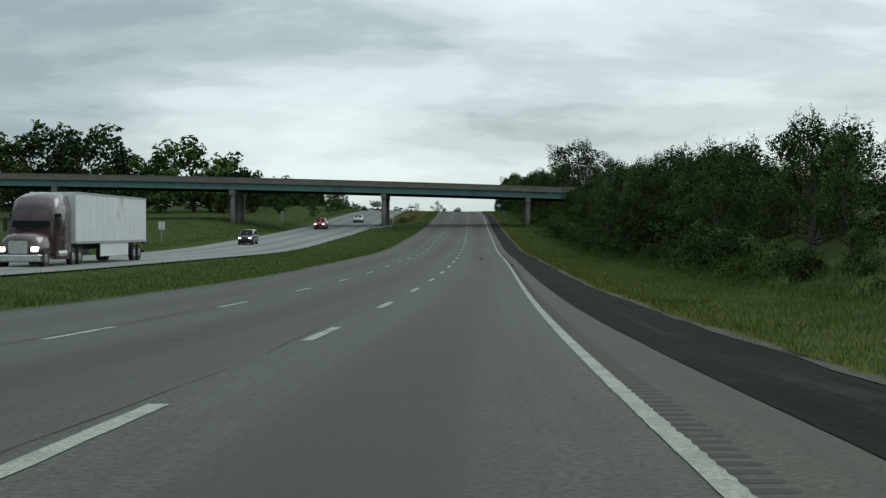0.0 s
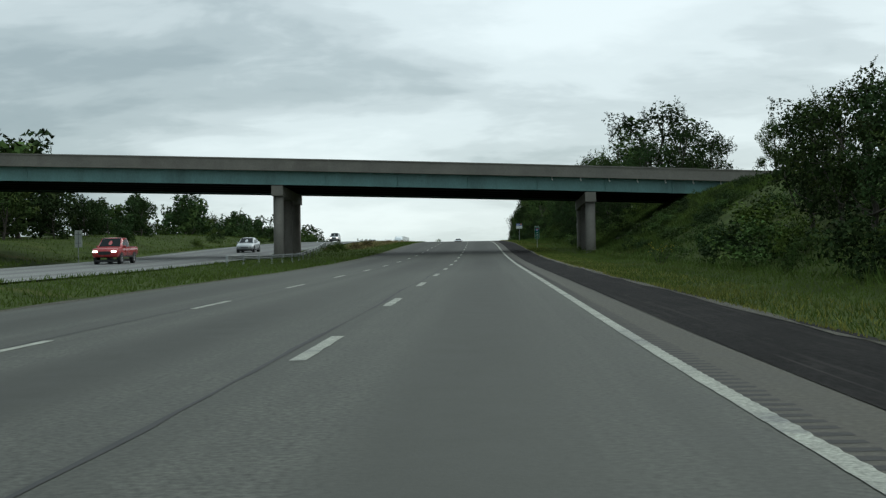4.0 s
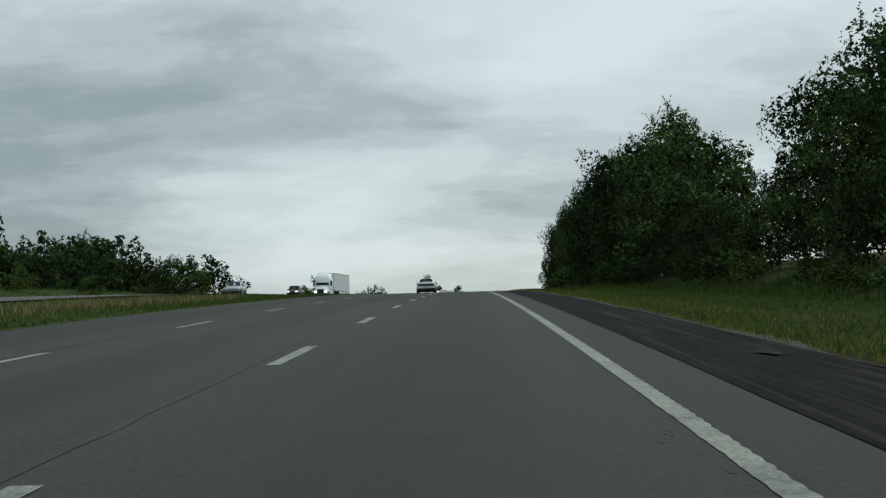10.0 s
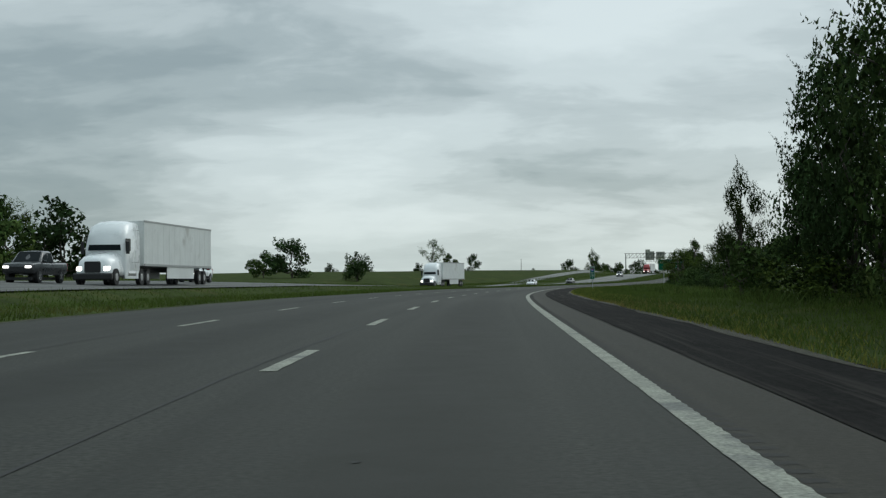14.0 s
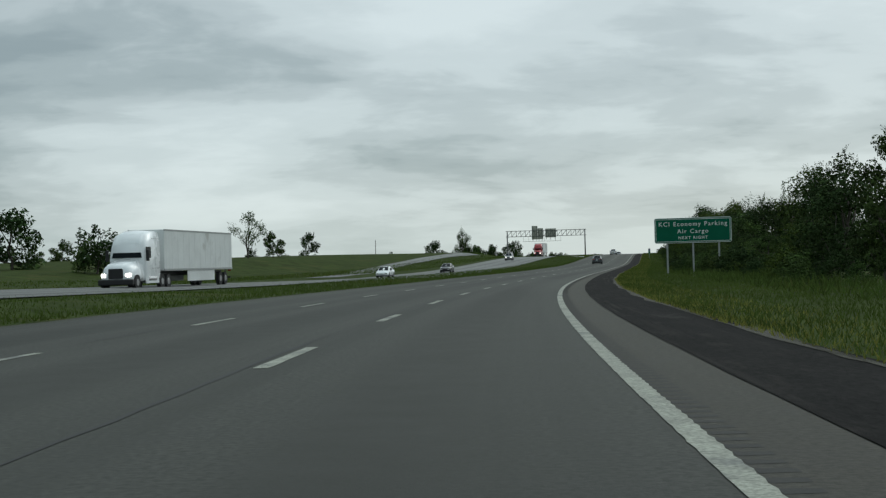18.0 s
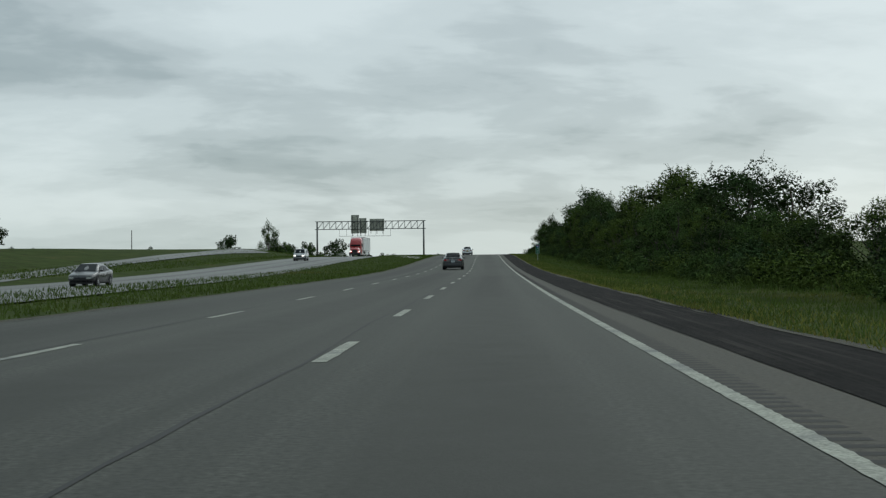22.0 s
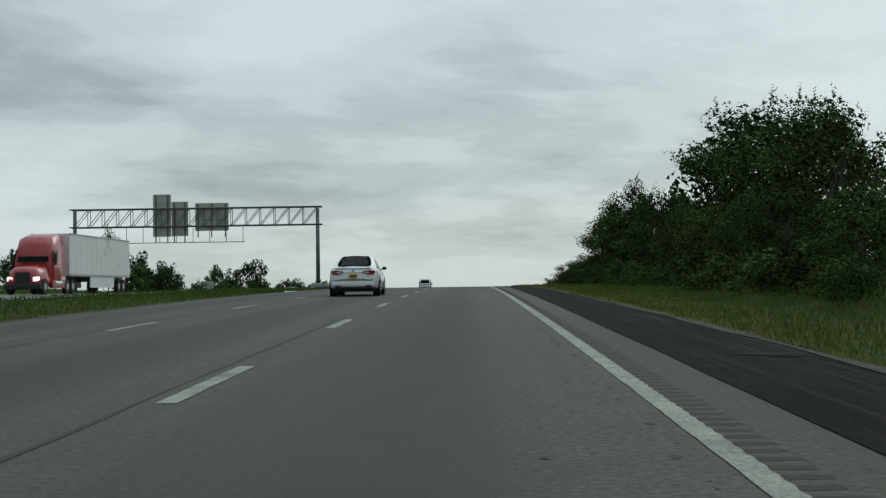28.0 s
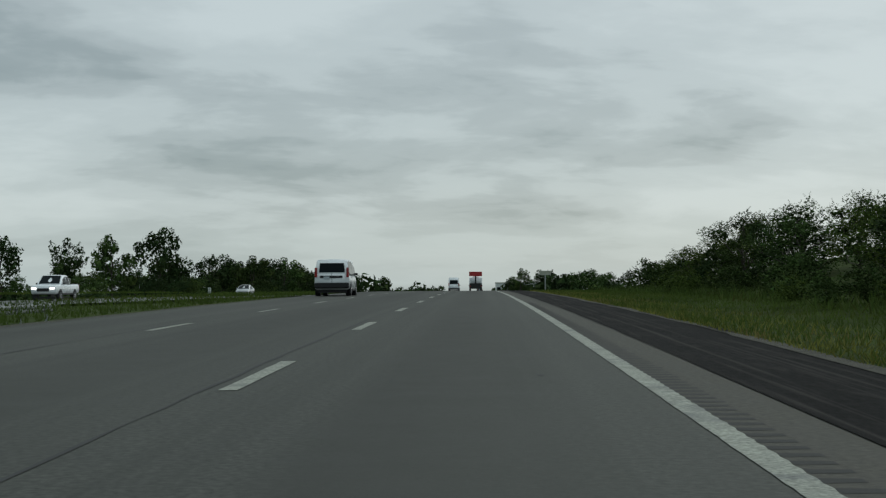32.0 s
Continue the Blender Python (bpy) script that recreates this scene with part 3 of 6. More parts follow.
edge_line = strip("edge_line", _fine_s, line_edges, 0.0062, LINE)
attach(edge_line, road)
def crack_run(u, width, s0, s1, wander):
    """A tarred crack whose width swells and dies away."""
    def edges(s):
        mid = u + wander * noise.noise((s * 0.10, u, 9)) + 0.35 * wander * noise.noise((s * 0.9, u, 4))
        w = width * max(0.08, 0.55 + 1.1 * noise.noise((s * 0.17, u, 2)) + 0.5 * noise.noise((s * 1.3, u, 7)))
        return (mid - w, mid + w)
    ob = strip("joint_crack", list(np.arange(s0, s1, 1.0)), edges, 0.004, CRACK)
    return attach(ob, road)


crack_run(-0.14, 0.036, -20, 1200, 0.11)
crack_run(-3.76, 0.034, -20, 1200, 0.08)


def blotch(name, s, u, long, wide, high, mat, parent, seed):
    """A ragged flat patch on the paving."""
    verts, n = [spot(s, u, high)], 22
    for k in range(n):
        a = 2 * math.pi * k / n
        r = 0.72 + 0.55 * noise.noise((math.cos(a) * 1.7, math.sin(a) * 1.7, seed)) + 0.25 * noise.noise((math.cos(a) * 5, math.sin(a) * 5, seed + 9))
        verts.append(spot(s + math.sin(a) * long * r, u + math.cos(a) * wide * r, high))
    return attach(new(name, mesh_of(name, verts, [(0, 1 + k, 1 + (k + 1) % n) for k in range(n)], mat)), parent)


# pale worn places on the black shoulder, and tar spots in our lane
_pr = random.Random(12)
for s, u, long, wide in ((44.8, 5.1, 0.5, 0.3), (47.5, 5.5, 0.7, 0.16), (361, 5.5, 0.5, 0.2), (708, 5.5, 0.6, 0.3), (964.5, 5.5, 0.10, 0.55), (1010, 5.4, 0.2, 0.3)):
    blotch("worn_patch", s, u, long, wide, 0.021 if u < 5.35 else 0.019, WORN, shoulder, s)
for k in range(70):
    s = _pr.uniform(20, 1110)
    r = _pr.uniform(0.02, 0.055)
    blotch("tar_spot", s, _pr.choice((_pr.uniform(2.7, 3.4), _pr.uniform(0.3, 3.3))), r * _pr.uniform(1.2, 3.0), r, 0.004, CRACK, road, k)

# crumbled and tarred places along the inner side of the edge line
for s0, s1, count in ((345, 375, 60), (948, 972, 50), (1025, 1027.5, 14), (120, 135, 14)):
    for k in range(count):
        r = _pr.uniform(0.012, 0.045)
        blotch("tar_spot", _pr.uniform(s0, s1), 3.52 - abs(_pr.gauss(0, 0.13)), r * _pr.uniform(1.5, 5.0), r, 0.003, CRACK, road, k + s0)

# broken lines, 3.7 m in every 12.2 m
CYCLE, PHASE = 12.224, -5.293


def sliver(name, s0, s1, u0, u1, h, mat, parent, n=3, jag=0.0):
    verts = []
    for i in range(n + 1):
        s = s0 + (s1 - s0) * i / n
        verts += [spot(s, u0 + jag * noise.noise((s * 3, u0, 0)), h), spot(s, u1 + jag * noise.noise((s * 3, u1, 4)), h)]
    ob = new(name, mesh_of(name, verts, [(2 * i, 2 * i + 1, 2 * i + 3, 2 * i + 2) for i in range(n)], mat))
    return attach(ob, parent)


for _k in range(-4, 120):
    _s = PHASE + CYCLE * _k
    sliver("lane_dash", _s - 0.4, _s + 3.35, -0.01, 0.155, 0.006, LINE, road, 7, 0.022)
    sliver("lane_dash", _s - 0.3, _s + 3.35, -3.66, -3.52, 0.006, LINE, road, 7, 0.022)

# rumble strip: flat dark quads beside the edge line stand for the cut grooves
_rv, _rf = [], []
for _s in np.arange(0, 1130, 0.30):
    _b = len(_rv)
    _o = 0.015 * noise.noise((_s * 2, 0, 0))
    _in = float(np.interp(_s, LINE_S, LINE_OUT)) + 0.008 + _o
    _out = float(np.interp(_s, (0, 250, 340, 400, 460, 560, 610, 1100), (3.95, 3.95, 3.77, 3.77, 3.86, 3.95, 4.02, 4.03))) + 3 * _o
    for du, ds in ((_in, 0), (_out, 0.02), (_out, 0.14), (_in, 0.16)):
        _rv.append(spot(_s + ds, du, 0.0055))
    _rf.append((_b, _b + 1, _b + 2, _b + 3))
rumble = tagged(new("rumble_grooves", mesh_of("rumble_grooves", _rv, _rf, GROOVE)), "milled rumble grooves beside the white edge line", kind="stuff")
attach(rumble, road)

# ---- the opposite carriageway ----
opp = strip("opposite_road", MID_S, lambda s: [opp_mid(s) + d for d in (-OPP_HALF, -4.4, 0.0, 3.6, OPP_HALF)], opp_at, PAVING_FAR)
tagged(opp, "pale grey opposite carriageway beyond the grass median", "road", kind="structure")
for _d, _w_ in ((5.2, 0.07), (-5.4, 0.07)):
    _e = strip("edge_line", MID_S, lambda s: (opp_mid(s) + _d - _w_, opp_mid(s) + _d + _w_), lambda s, u: opp_at(s, u) + 0.008, LINE)
    attach(_e, opp)
for _k in range(2, 105):
    _s = CYCLE * _k
    for _d in (-1.8, 1.8):
        _vv = [spot(_s + q, opp_mid(_s) + _d + e, opp_at(_s + q, opp_mid(_s) + _d + e) + 0.008) for q, e in ((0, -.07), (0, .07), (3.05, .07), (3.05, -.07))]
        attach(new("lane_dash", mesh_of("lane_dash", _vv, [(0, 1, 2, 3)], LINE)), opp)

# ---- a ramp that climbs the rise beyond ----
def ramp_mid(s):
    return float(np.interp(s, (860, 890, 940, 990, 1050), (-51.5, -51, -50, -48.5, -46.5)))


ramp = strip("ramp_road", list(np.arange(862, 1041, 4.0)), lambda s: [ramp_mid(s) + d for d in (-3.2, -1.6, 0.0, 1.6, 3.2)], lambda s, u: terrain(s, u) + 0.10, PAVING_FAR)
tagged(ramp, "pale side ramp climbing a grass rise", "road", kind="structure")

# ---- the overpass: skewed deck on four rows of columns ----
BR = at_road(262.0, 11.5) @ Matrix.Rotation(radians(11.0), 4, "Z")
bridge = thing("overpass_bridge", "concrete highway overpass with green steel girders on round columns", "bridge", m=BR)


def deck_z(x):
    """Underside of the girders at x metres along the bridge from the right-hand pier."""
    return 5.28 - 0.022 * x - 0.00011 * (x + 20) ** 2 + 0.00011 * 400


def beam(name, x0, x1, y0, y1, lo, hi, mat, label="", n=40):
    bm = bmesh.new()
    rings = []
    for i in range(n + 1):
        x = x0 + (x1 - x0) * i / n
        z = deck_z(x)
        rings.append([bm.verts.new((x, y, z + h)) for y, h in ((y0, lo), (y1, lo), (y1, hi), (y0, hi))])
    for a, b in zip(rings, rings[1:]):
        for j in range(4):
            bm.faces.new((a[j], a[(j + 1) % 4], b[(j + 1) % 4], b[j]))
    bm.faces.new(rings[0])
    bm.faces.new(rings[-1][::-1])
    return part(name, bm, mat, bridge, label)


X0, X1 = -112.0, 19.0
beam("deck_slab", X0, X1 + 14, -0.45, 12.85, 1.22, 1.5, CONCRETE)
# dark sheet below the slab, with the deck's shade painted in
beam("deck_soffit", X0, X1 + 14, 0.2, 12.2, 1.17, 1.216, SHADE_STEEL, "deck underside, near black to stand for its shade")
beam("parapet", X0, X1 + 14, -0.5, -0.2, 1.16, 2.12, CONCRETE, "weathered concrete parapet")
beam("parapet", X0, X1 + 14, 12.6, 12.9, 1.16, 2.12, CONCRETE, "weathered concrete parapet")
beam("parapet_cap", X0, X1 + 14, -0.56, -0.2, 2.12, 2.22, CONCRETE)
# inner webs and flanges carry the underdeck shade in their colour
for _y in (0.12, 2.6, 5.0, 7.4, 9.8, 12.2):
    beam("girder_web", X0, X1, _y, _y + 0.05, 0.04, 1.22, GIRDER, "green painted steel girder") if _y in (0.12, 12.2) else beam("girder_web", X0, X1, _y, _y + 0.05, 0.04, 1.22, SHADE_STEEL, "inner steel girder, darkened to stand for shade under the deck")
    beam("girder_flange", X0, X1, _y - 0.16, _y + 0.2, 0.0, 0.05, GIRDER if _y == 0.12 else SHADE_STEEL)
for _x in np.arange(-104, 18.5, 6.2):
    z = deck_z(_x)
    part("stiffener", bmbox(_x - 0.02, _x + 0.02, -0.02, 0.12, z + 0.05, z + 1.2), GIRDER, bridge)
for _x in np.arange(-3.5, 12.5, 2.6):
    z = deck_z(_x)
    bm = tube(bmesh.new(), (_x, -0.05, z + 1.2), (_x, -0.05, z + 0.98), 0.05, 0.05, 8)
    tube(bm, (_x, -0.05, z + 1.0), (_x + 0.05, -0.14, z + 0.88), 0.05, 0.06, 8)
    part("deck_drain", bm, LEGEND, bridge, "pale drain spout")
PIERS = (-87.0, -55.5, -27.6, 0.0)
LEAN = math.tan(radians(11.0))
for _x in PIERS:
    z = deck_z(_x)
    bm = bmbox(_x - 0.5, _x + 0.5, 0.0, 12.5, z - 0.95, z - 0.06, bevel=0.05)
    for v in bm.verts:
        v.co.x += v.co.y * LEAN
    part("pier_cap", bm, CONCRETE, bridge, "concrete pier cap")
    for _y in (0.75, 6.25, 11.7):
        bm = bmesh.new()
        bmesh.ops.create_cone(bm, cap_ends=True, segments=20, radius1=0.44, radius2=0.44, depth=z + 1.6, matrix=Matrix.Translation((_x + _y * LEAN, _y, (z - 0.95 - 2.55) / 2)))
        part("column", bm, CONCRETE, bridge, "round concrete column", True)
# abutment slope and seat at the right-hand end
part("abutment", bmbox(15.8, 20.0, -0.3, 12.7, 0.5, deck_z(17) - 0.02, bevel=0.06), CONCRETE, bridge, "concrete abutment")
part("wing_wall", bmbox(19.0, 34.0, -0.55, -0.15, 1.0, deck_z(24) + 1.4), CONCRETE, bridge)

_hv, _hf = [], []
_hs, _hu = list(np.arange(236, 297, 2.0)), list(np.arange(11.5, 60, 1.6))
for s in _hs:
    for u in _hu:
        sk = s - 262 + (u - 11.5) * 0.19
        crest = (smooth(u, 13.3, 27) * 5.7 - 0.0) * smooth(sk, -24, -4) * (1 - smooth(sk, 17, 33))
        _hv.append(spot(s, u, max(terrain(s, u), crest) + 0.03 * noise.noise((s * .7, u * .7, 0)) - (0.25 if crest < terrain(s, u) + .05 else 0)))
_n = len(_hu)
_hf = [(i * _n + j, i * _n + j + 1, (i + 1) * _n + j + 1, (i + 1) * _n + j) for i in range(len(_hs) - 1) for j in range(_n - 1)]
tagged(new("embankment", mesh_of("embankment", _hv, _hf, GROUND, [(v[0], v[1]) for v in _hv])), "weedy embankment rising to the bridge abutment", "embankment", kind="structure")


def hill(s, u):
    sk = s - 262 + (u - 11.5) * 0.19
    crest = smooth(u, 13.3, 27) * 5.7 * smooth(sk, -24, -4) * (1 - smooth(sk, 17, 33))
    return max(terrain(s, u), crest)



# paved gutter that runs up beside the abutment slope
_gv = []
for i in range(25):
    q = i / 24
    s, u = 265.5 + 4.0 * q, 14.0 + 6.5 * q
    for du, dh in ((-0.34, 0.10), (-0.20, 0.16), (0.0, 0.04), (0.20, 0.16), (0.34, 0.10)):
        _gv.append(spot(s - du, u + du * 0.35, hill(s - du, u) + dh + 0.10))
_gf = [(i * 5 + j, i * 5 + j + 1, i * 5 + j + 6, i * 5 + j + 5) for i in range(24) for j in range(4)]
gutter = tagged(new("paved_gutter", mesh_of("paved_gutter", _gv, _gf, CONCRETE)), "narrow concrete gutter climbing the embankment", "gutter", kind="structure")
# low kerb along the shoulder's edge on both sides of the bridge
kerb = strip("kerb", list(np.arange(190, 275, 1.0)), lambda s: (6.22, 6.225, 6.235, 6.30, 6.31), lambda s, u: 0.012 + 0.02 * noise.noise((s * 0.6, 1, 4)) if 6.223 < u < 6.305 else -0.08, CONCRETE)
tagged(kerb, "low worn concrete kerb between shoulder and grass", "kerb", kind="structure")

# ---- sign gantry over the opposite carriageway ----
GA = at_road(1104.0, -28.8)
gantry = thing("sign_gantry", "galvanised truss gantry carrying signs seen from behind", "gantry", m=GA)
GX0, GX1, GZ0, GZ1 = -13.8, 13.7, 7.35, 9.35
for _x in (GX0, GX1):
    foot = terrain(1104, -28.8 + _x) - 0.1
    part("post", tube(bmesh.new(), (_x, 0, foot), (_x, 0, GZ1 + 0.05), 0.24, 0.2, 14), STEEL, gantry, "tall tapered post", True)
    part("base_plate", bmbox(_x - 0.45, _x + 0.45, -0.45, 0.45, foot, foot + 0.15, bevel=0.03), STEEL, gantry)
for _y in (-0.55, 0.55):
    for _z in (GZ0, GZ1):
        part("chord", tube(bmesh.new(), (GX0 - 0.5, _y, _z), (GX1 + 0.5, _y, _z), 0.075, n=8), STEEL, gantry)
    _nb = 17
    for i in range(_nb + 1):
        x = GX0 + (GX1 - GX0) * i / _nb
        part("truss_upright", tube(bmesh.new(), (x, _y, GZ0), (x, _y, GZ1), 0.04, n=6), STEEL, gantry)
        if i < _nb:
            x2 = GX0 + (GX1 - GX0) * (i + 1) / _nb
            a, b = (GZ0, GZ1)
            part("truss_brace", tube(bmesh.new(), (x, _y, a), (x2, _y, b), 0.04, n=6), STEEL, gantry)
for _z in (GZ0, GZ1):
    for i in range(10):
        x = GX0 + (GX1 - GX0) * i / 9
        part("cross_bar", tube(bmesh.new(), (x, -0.55, _z), (x, 0.55, _z), 0.04, n=6), STEEL, gantry)
# sign backs hang on the far face
for x0, x1, z0, z1 in ((-5.1, -3.05, 6.25, 11.05), (-3.0, -1.1, 6.3, 10.2), (-0.3, 3.5, 6.85, 10.0)):
    pan = part("sign_panel", bmbox(x0, x1, 0.75, 0.80, z0, z1), DULL, gantry, "bare back of a guide sign")
    for k in range(1, 5):
        z = z0 + (z1 - z0) * k / 5
        part("back_rib", bmbox(x0 + 0.02, x1 - 0.02, 0.69, 0.752, z - 0.03, z + 0.03), DULL, pan)
    for x in np.linspace(x0 + 0.35, x1 - 0.35, 3 if x1 - x0 > 3 else 2):
        part("hanger", bmbox(x - 0.06, x + 0.06, 0.60, 0.692, z0 - 0.75, z1 - 0.1), STEEL, gantry)
part("light_rail", tube(bmesh.new(), (-8.3, 1.5, 5.6), (5.2, 1.5, 5.6), 0.045, n=6), STEEL, gantry)
for x in np.linspace(-8.2, 5.1, 8):
    part("rail_drop", tube(bmesh.new(), (x, 1.0, GZ0), (x, 1.0, 5.62), 0.035, n=6), STEEL, gantry)
    part("rail_arm", tube(bmesh.new(), (x, 1.0, 5.62), (x, 1.7, 5.6), 0.035, n=6), STEEL, gantry)
# ---- trees and bushes ----
def leaf_cloud(rng, centres, radii, count, size, squash=0.8):
    """Small folded leaves and sprays over the outside of many clumps."""
    centres, radii = np.asarray(centres), np.asarray(radii)
    w = radii ** 2
    pick = rng.choice(len(centres), count, p=w / w.sum())
    d = rng.normal(size=(count, 3))
    d /= np.linalg.norm(d, axis=1)[:, None]
    d[:, 2] = d[:, 2] * squash + 0.1
    r = radii[pick] * (0.72 + 0.42 * rng.random(count) ** 0.7)
    pos = centres[pick] + d * r[:, None]
    face = d + rng.normal(size=(count, 3)) * 0.42
    a = np.cross(face, rng.normal(size=(count, 3)))
    a /= np.linalg.norm(a, axis=1)[:, None]
    b = np.cross(a, face)
    b /= np.linalg.norm(b, axis=1)[:, None]
    ln = size * (0.6 + 0.8 * rng.random(count))[:, None]
    wd = ln * (0.30 + 0.25 * rng.random(count))[:, None]
    v = np.stack([pos - a * ln * 0.35 - b * wd, pos - a * ln * 0.35 + b * wd, pos + a * ln * 0.75], 1)
    return v.reshape(-1, 3)


def limb(verts, faces, a, b, r0, r1, n=6):
    a, b = np.asarray(a, float), np.asarray(b, float)
    d = b - a
    d /= np.linalg.norm(d) + 1e-9
    x = np.cross(d, (0.3, 1, 0.2))
    x /= np.linalg.norm(x)
    y = np.cross(d, x)
    base = len(verts)
    for c, r in ((a, r0), (b, r1)):
        for k in range(n):
            t = 2 * math.pi * k / n
            verts.append(c + r * (math.cos(t) * x + math.sin(t) * y))
    for k in range(n):
        faces.append((base + k, base + (k + 1) % n, base + n + (k + 1) % n, base + n + k))


def shoots(rng, centres, radii, count, length, size, middle):
    """Leafy twigs that reach out past the crown, two rows of leaves on each."""
    pick = rng.integers(len(centres), size=count)
    out = centres[pick] - middle
    out /= np.linalg.norm(out, axis=1)[:, None] + 1e-6
    d = out * 0.8 + rng.normal(size=(count, 3)) * 0.35 + np.array((0, 0, 0.55))
    d /= np.linalg.norm(d, axis=1)[:, None]
    start = centres[pick] + out * radii[pick][:, None] * 0.8
    ln = length * (0.45 + 0.75 * rng.random(count))
    tris = []
    for k in range(11):
        q = (k + 0.5) / 11
        pos = start + d * (ln * q)[:, None] + np.array((0, 0, -0.22)) * (ln * q * q)[:, None] + rng.normal(size=(count, 3)) * 0.03 * length
        side = np.cross(d, rng.normal(size=(count, 3)))
        side /= np.linalg.norm(side, axis=1)[:, None]
        a = side * 0.8 + d * 0.6
        b = np.cross(a, rng.normal(size=(count, 3)))
        b /= np.linalg.norm(b, axis=1)[:, None]
        w = size * (1.0 - 0.45 * q) * (0.7 + 0.6 * rng.random(count))[:, None]
        tris.append(np.stack([pos - b * w * 0.3, pos + b * w * 0.3, pos + a * w], 1).reshape(-1, 3))
    return np.concatenate(tris)


def make_plant(kind, seed, height, spread, leaves, size, mat, low=0.12, open_=0.0, clumps=26, name="tree", label="", category="tree", group="", lobes=8, twigs=60):
    """One plant: a tapered trunk with limbs to a few great lobes, each made of leafy clumps, with gaps between and loose twigs."""
    rng = np.random.default_rng(seed)
    tv, tf = [], []
    lean = rng.normal(size=2) * 0.03 * height
    top = np.array((lean[0], lean[1], height * 0.8))
    if kind == "tree":
        steps = 5
        prev, pr = np.zeros(3), 0.018 * height + 0.05
        prev[2] = -0.4
        for k in range(1, steps + 1):
            q = top * (k / steps) + np.array((*rng.normal(size=2) * 0.03 * height * (k < steps), 0))
            r = pr * 0.78
            limb(tv, tf, prev, q, pr, r, 8)
            prev, pr = q, r
    mains = []
    for k in range(lobes):
        t = (k + 0.6 * rng.random() + 0.2) / lobes
        z = height * (low + 0.08 + (0.76 - low) * t)
        prof = math.sqrt(max(0.05, 1 - ((t - 0.38) / 0.72) ** 2)) if kind == "tree" else 1 - 0.6 * t
        ang = k * 2.399 + rng.normal() * 0.4
        rad = spread * prof * (0.45 + 0.25 * rng.random()) * (0.35 if k == lobes - 1 else 1.0)
        c = np.array((math.cos(ang) * rad + lean[0] * t, math.sin(ang) * rad + lean[1] * t, z))
        mains.append((c, spread * (0.36 + 0.16 * rng.random()) * (1 - 0.25 * open_)))
        if kind == "tree":
            a = top * max(0.15, z / height - 0.25)
            mid = (a + c) / 2 + np.array((0, 0, -0.04 * height)) + rng.normal(size=3) * 0.06 * spread
            limb(tv, tf, a, mid, 0.009 * height, 0.006 * height, 5)
            limb(tv, tf, mid, c, 0.006 * height, 0.003 * height, 5)
    centres, radii = [], []
    for k in range(clumps):
        c, r = mains[k % lobes]
        d = rng.normal(size=3)
        d[2] = d[2] * 0.8 + 0.25
        d /= np.linalg.norm(d)
        q = c + d * r * (0.45 + 0.5 * rng.random())
        q[2] = max(q[2], height * low * 0.8)
        centres.append(q)
        radii.append(r * (0.34 + 0.26 * rng.random()))
        if kind == "tree" and (open_ > 0.3 or k % 3 == 0):
            limb(tv, tf, c, q, 0.0035 * height, 0.0012 * height, 4)
    centres, radii = np.array(centres), np.array(radii)
    middle = np.array((lean[0] * 0.5, lean[1] * 0.5, height * (0.38 if kind == "tree" else 0.15)))
    v = np.concatenate([leaf_cloud(rng, centres, radii, leaves, size), shoots(rng, centres, radii, twigs, height * (0.10 if kind == "tree" else 0.22), size * 1.05, middle)])
    root = tagged(new(name), label, category, group)
    attach(new("crown", mesh_of("crown", v, np.arange(len(v)).reshape(-1, 3).tolist(), mat)), root)
    # dark-coloured leaves inside the lobes paint the crown's inner shade
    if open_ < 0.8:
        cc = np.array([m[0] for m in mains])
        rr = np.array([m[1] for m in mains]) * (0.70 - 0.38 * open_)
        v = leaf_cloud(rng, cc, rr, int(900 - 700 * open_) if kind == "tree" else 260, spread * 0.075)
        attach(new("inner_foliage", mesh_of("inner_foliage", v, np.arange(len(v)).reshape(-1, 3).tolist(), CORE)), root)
    if tv:
        attach(new("trunk", mesh_of("trunk", tv, tf, BARK, shade=True)), root)
    return root


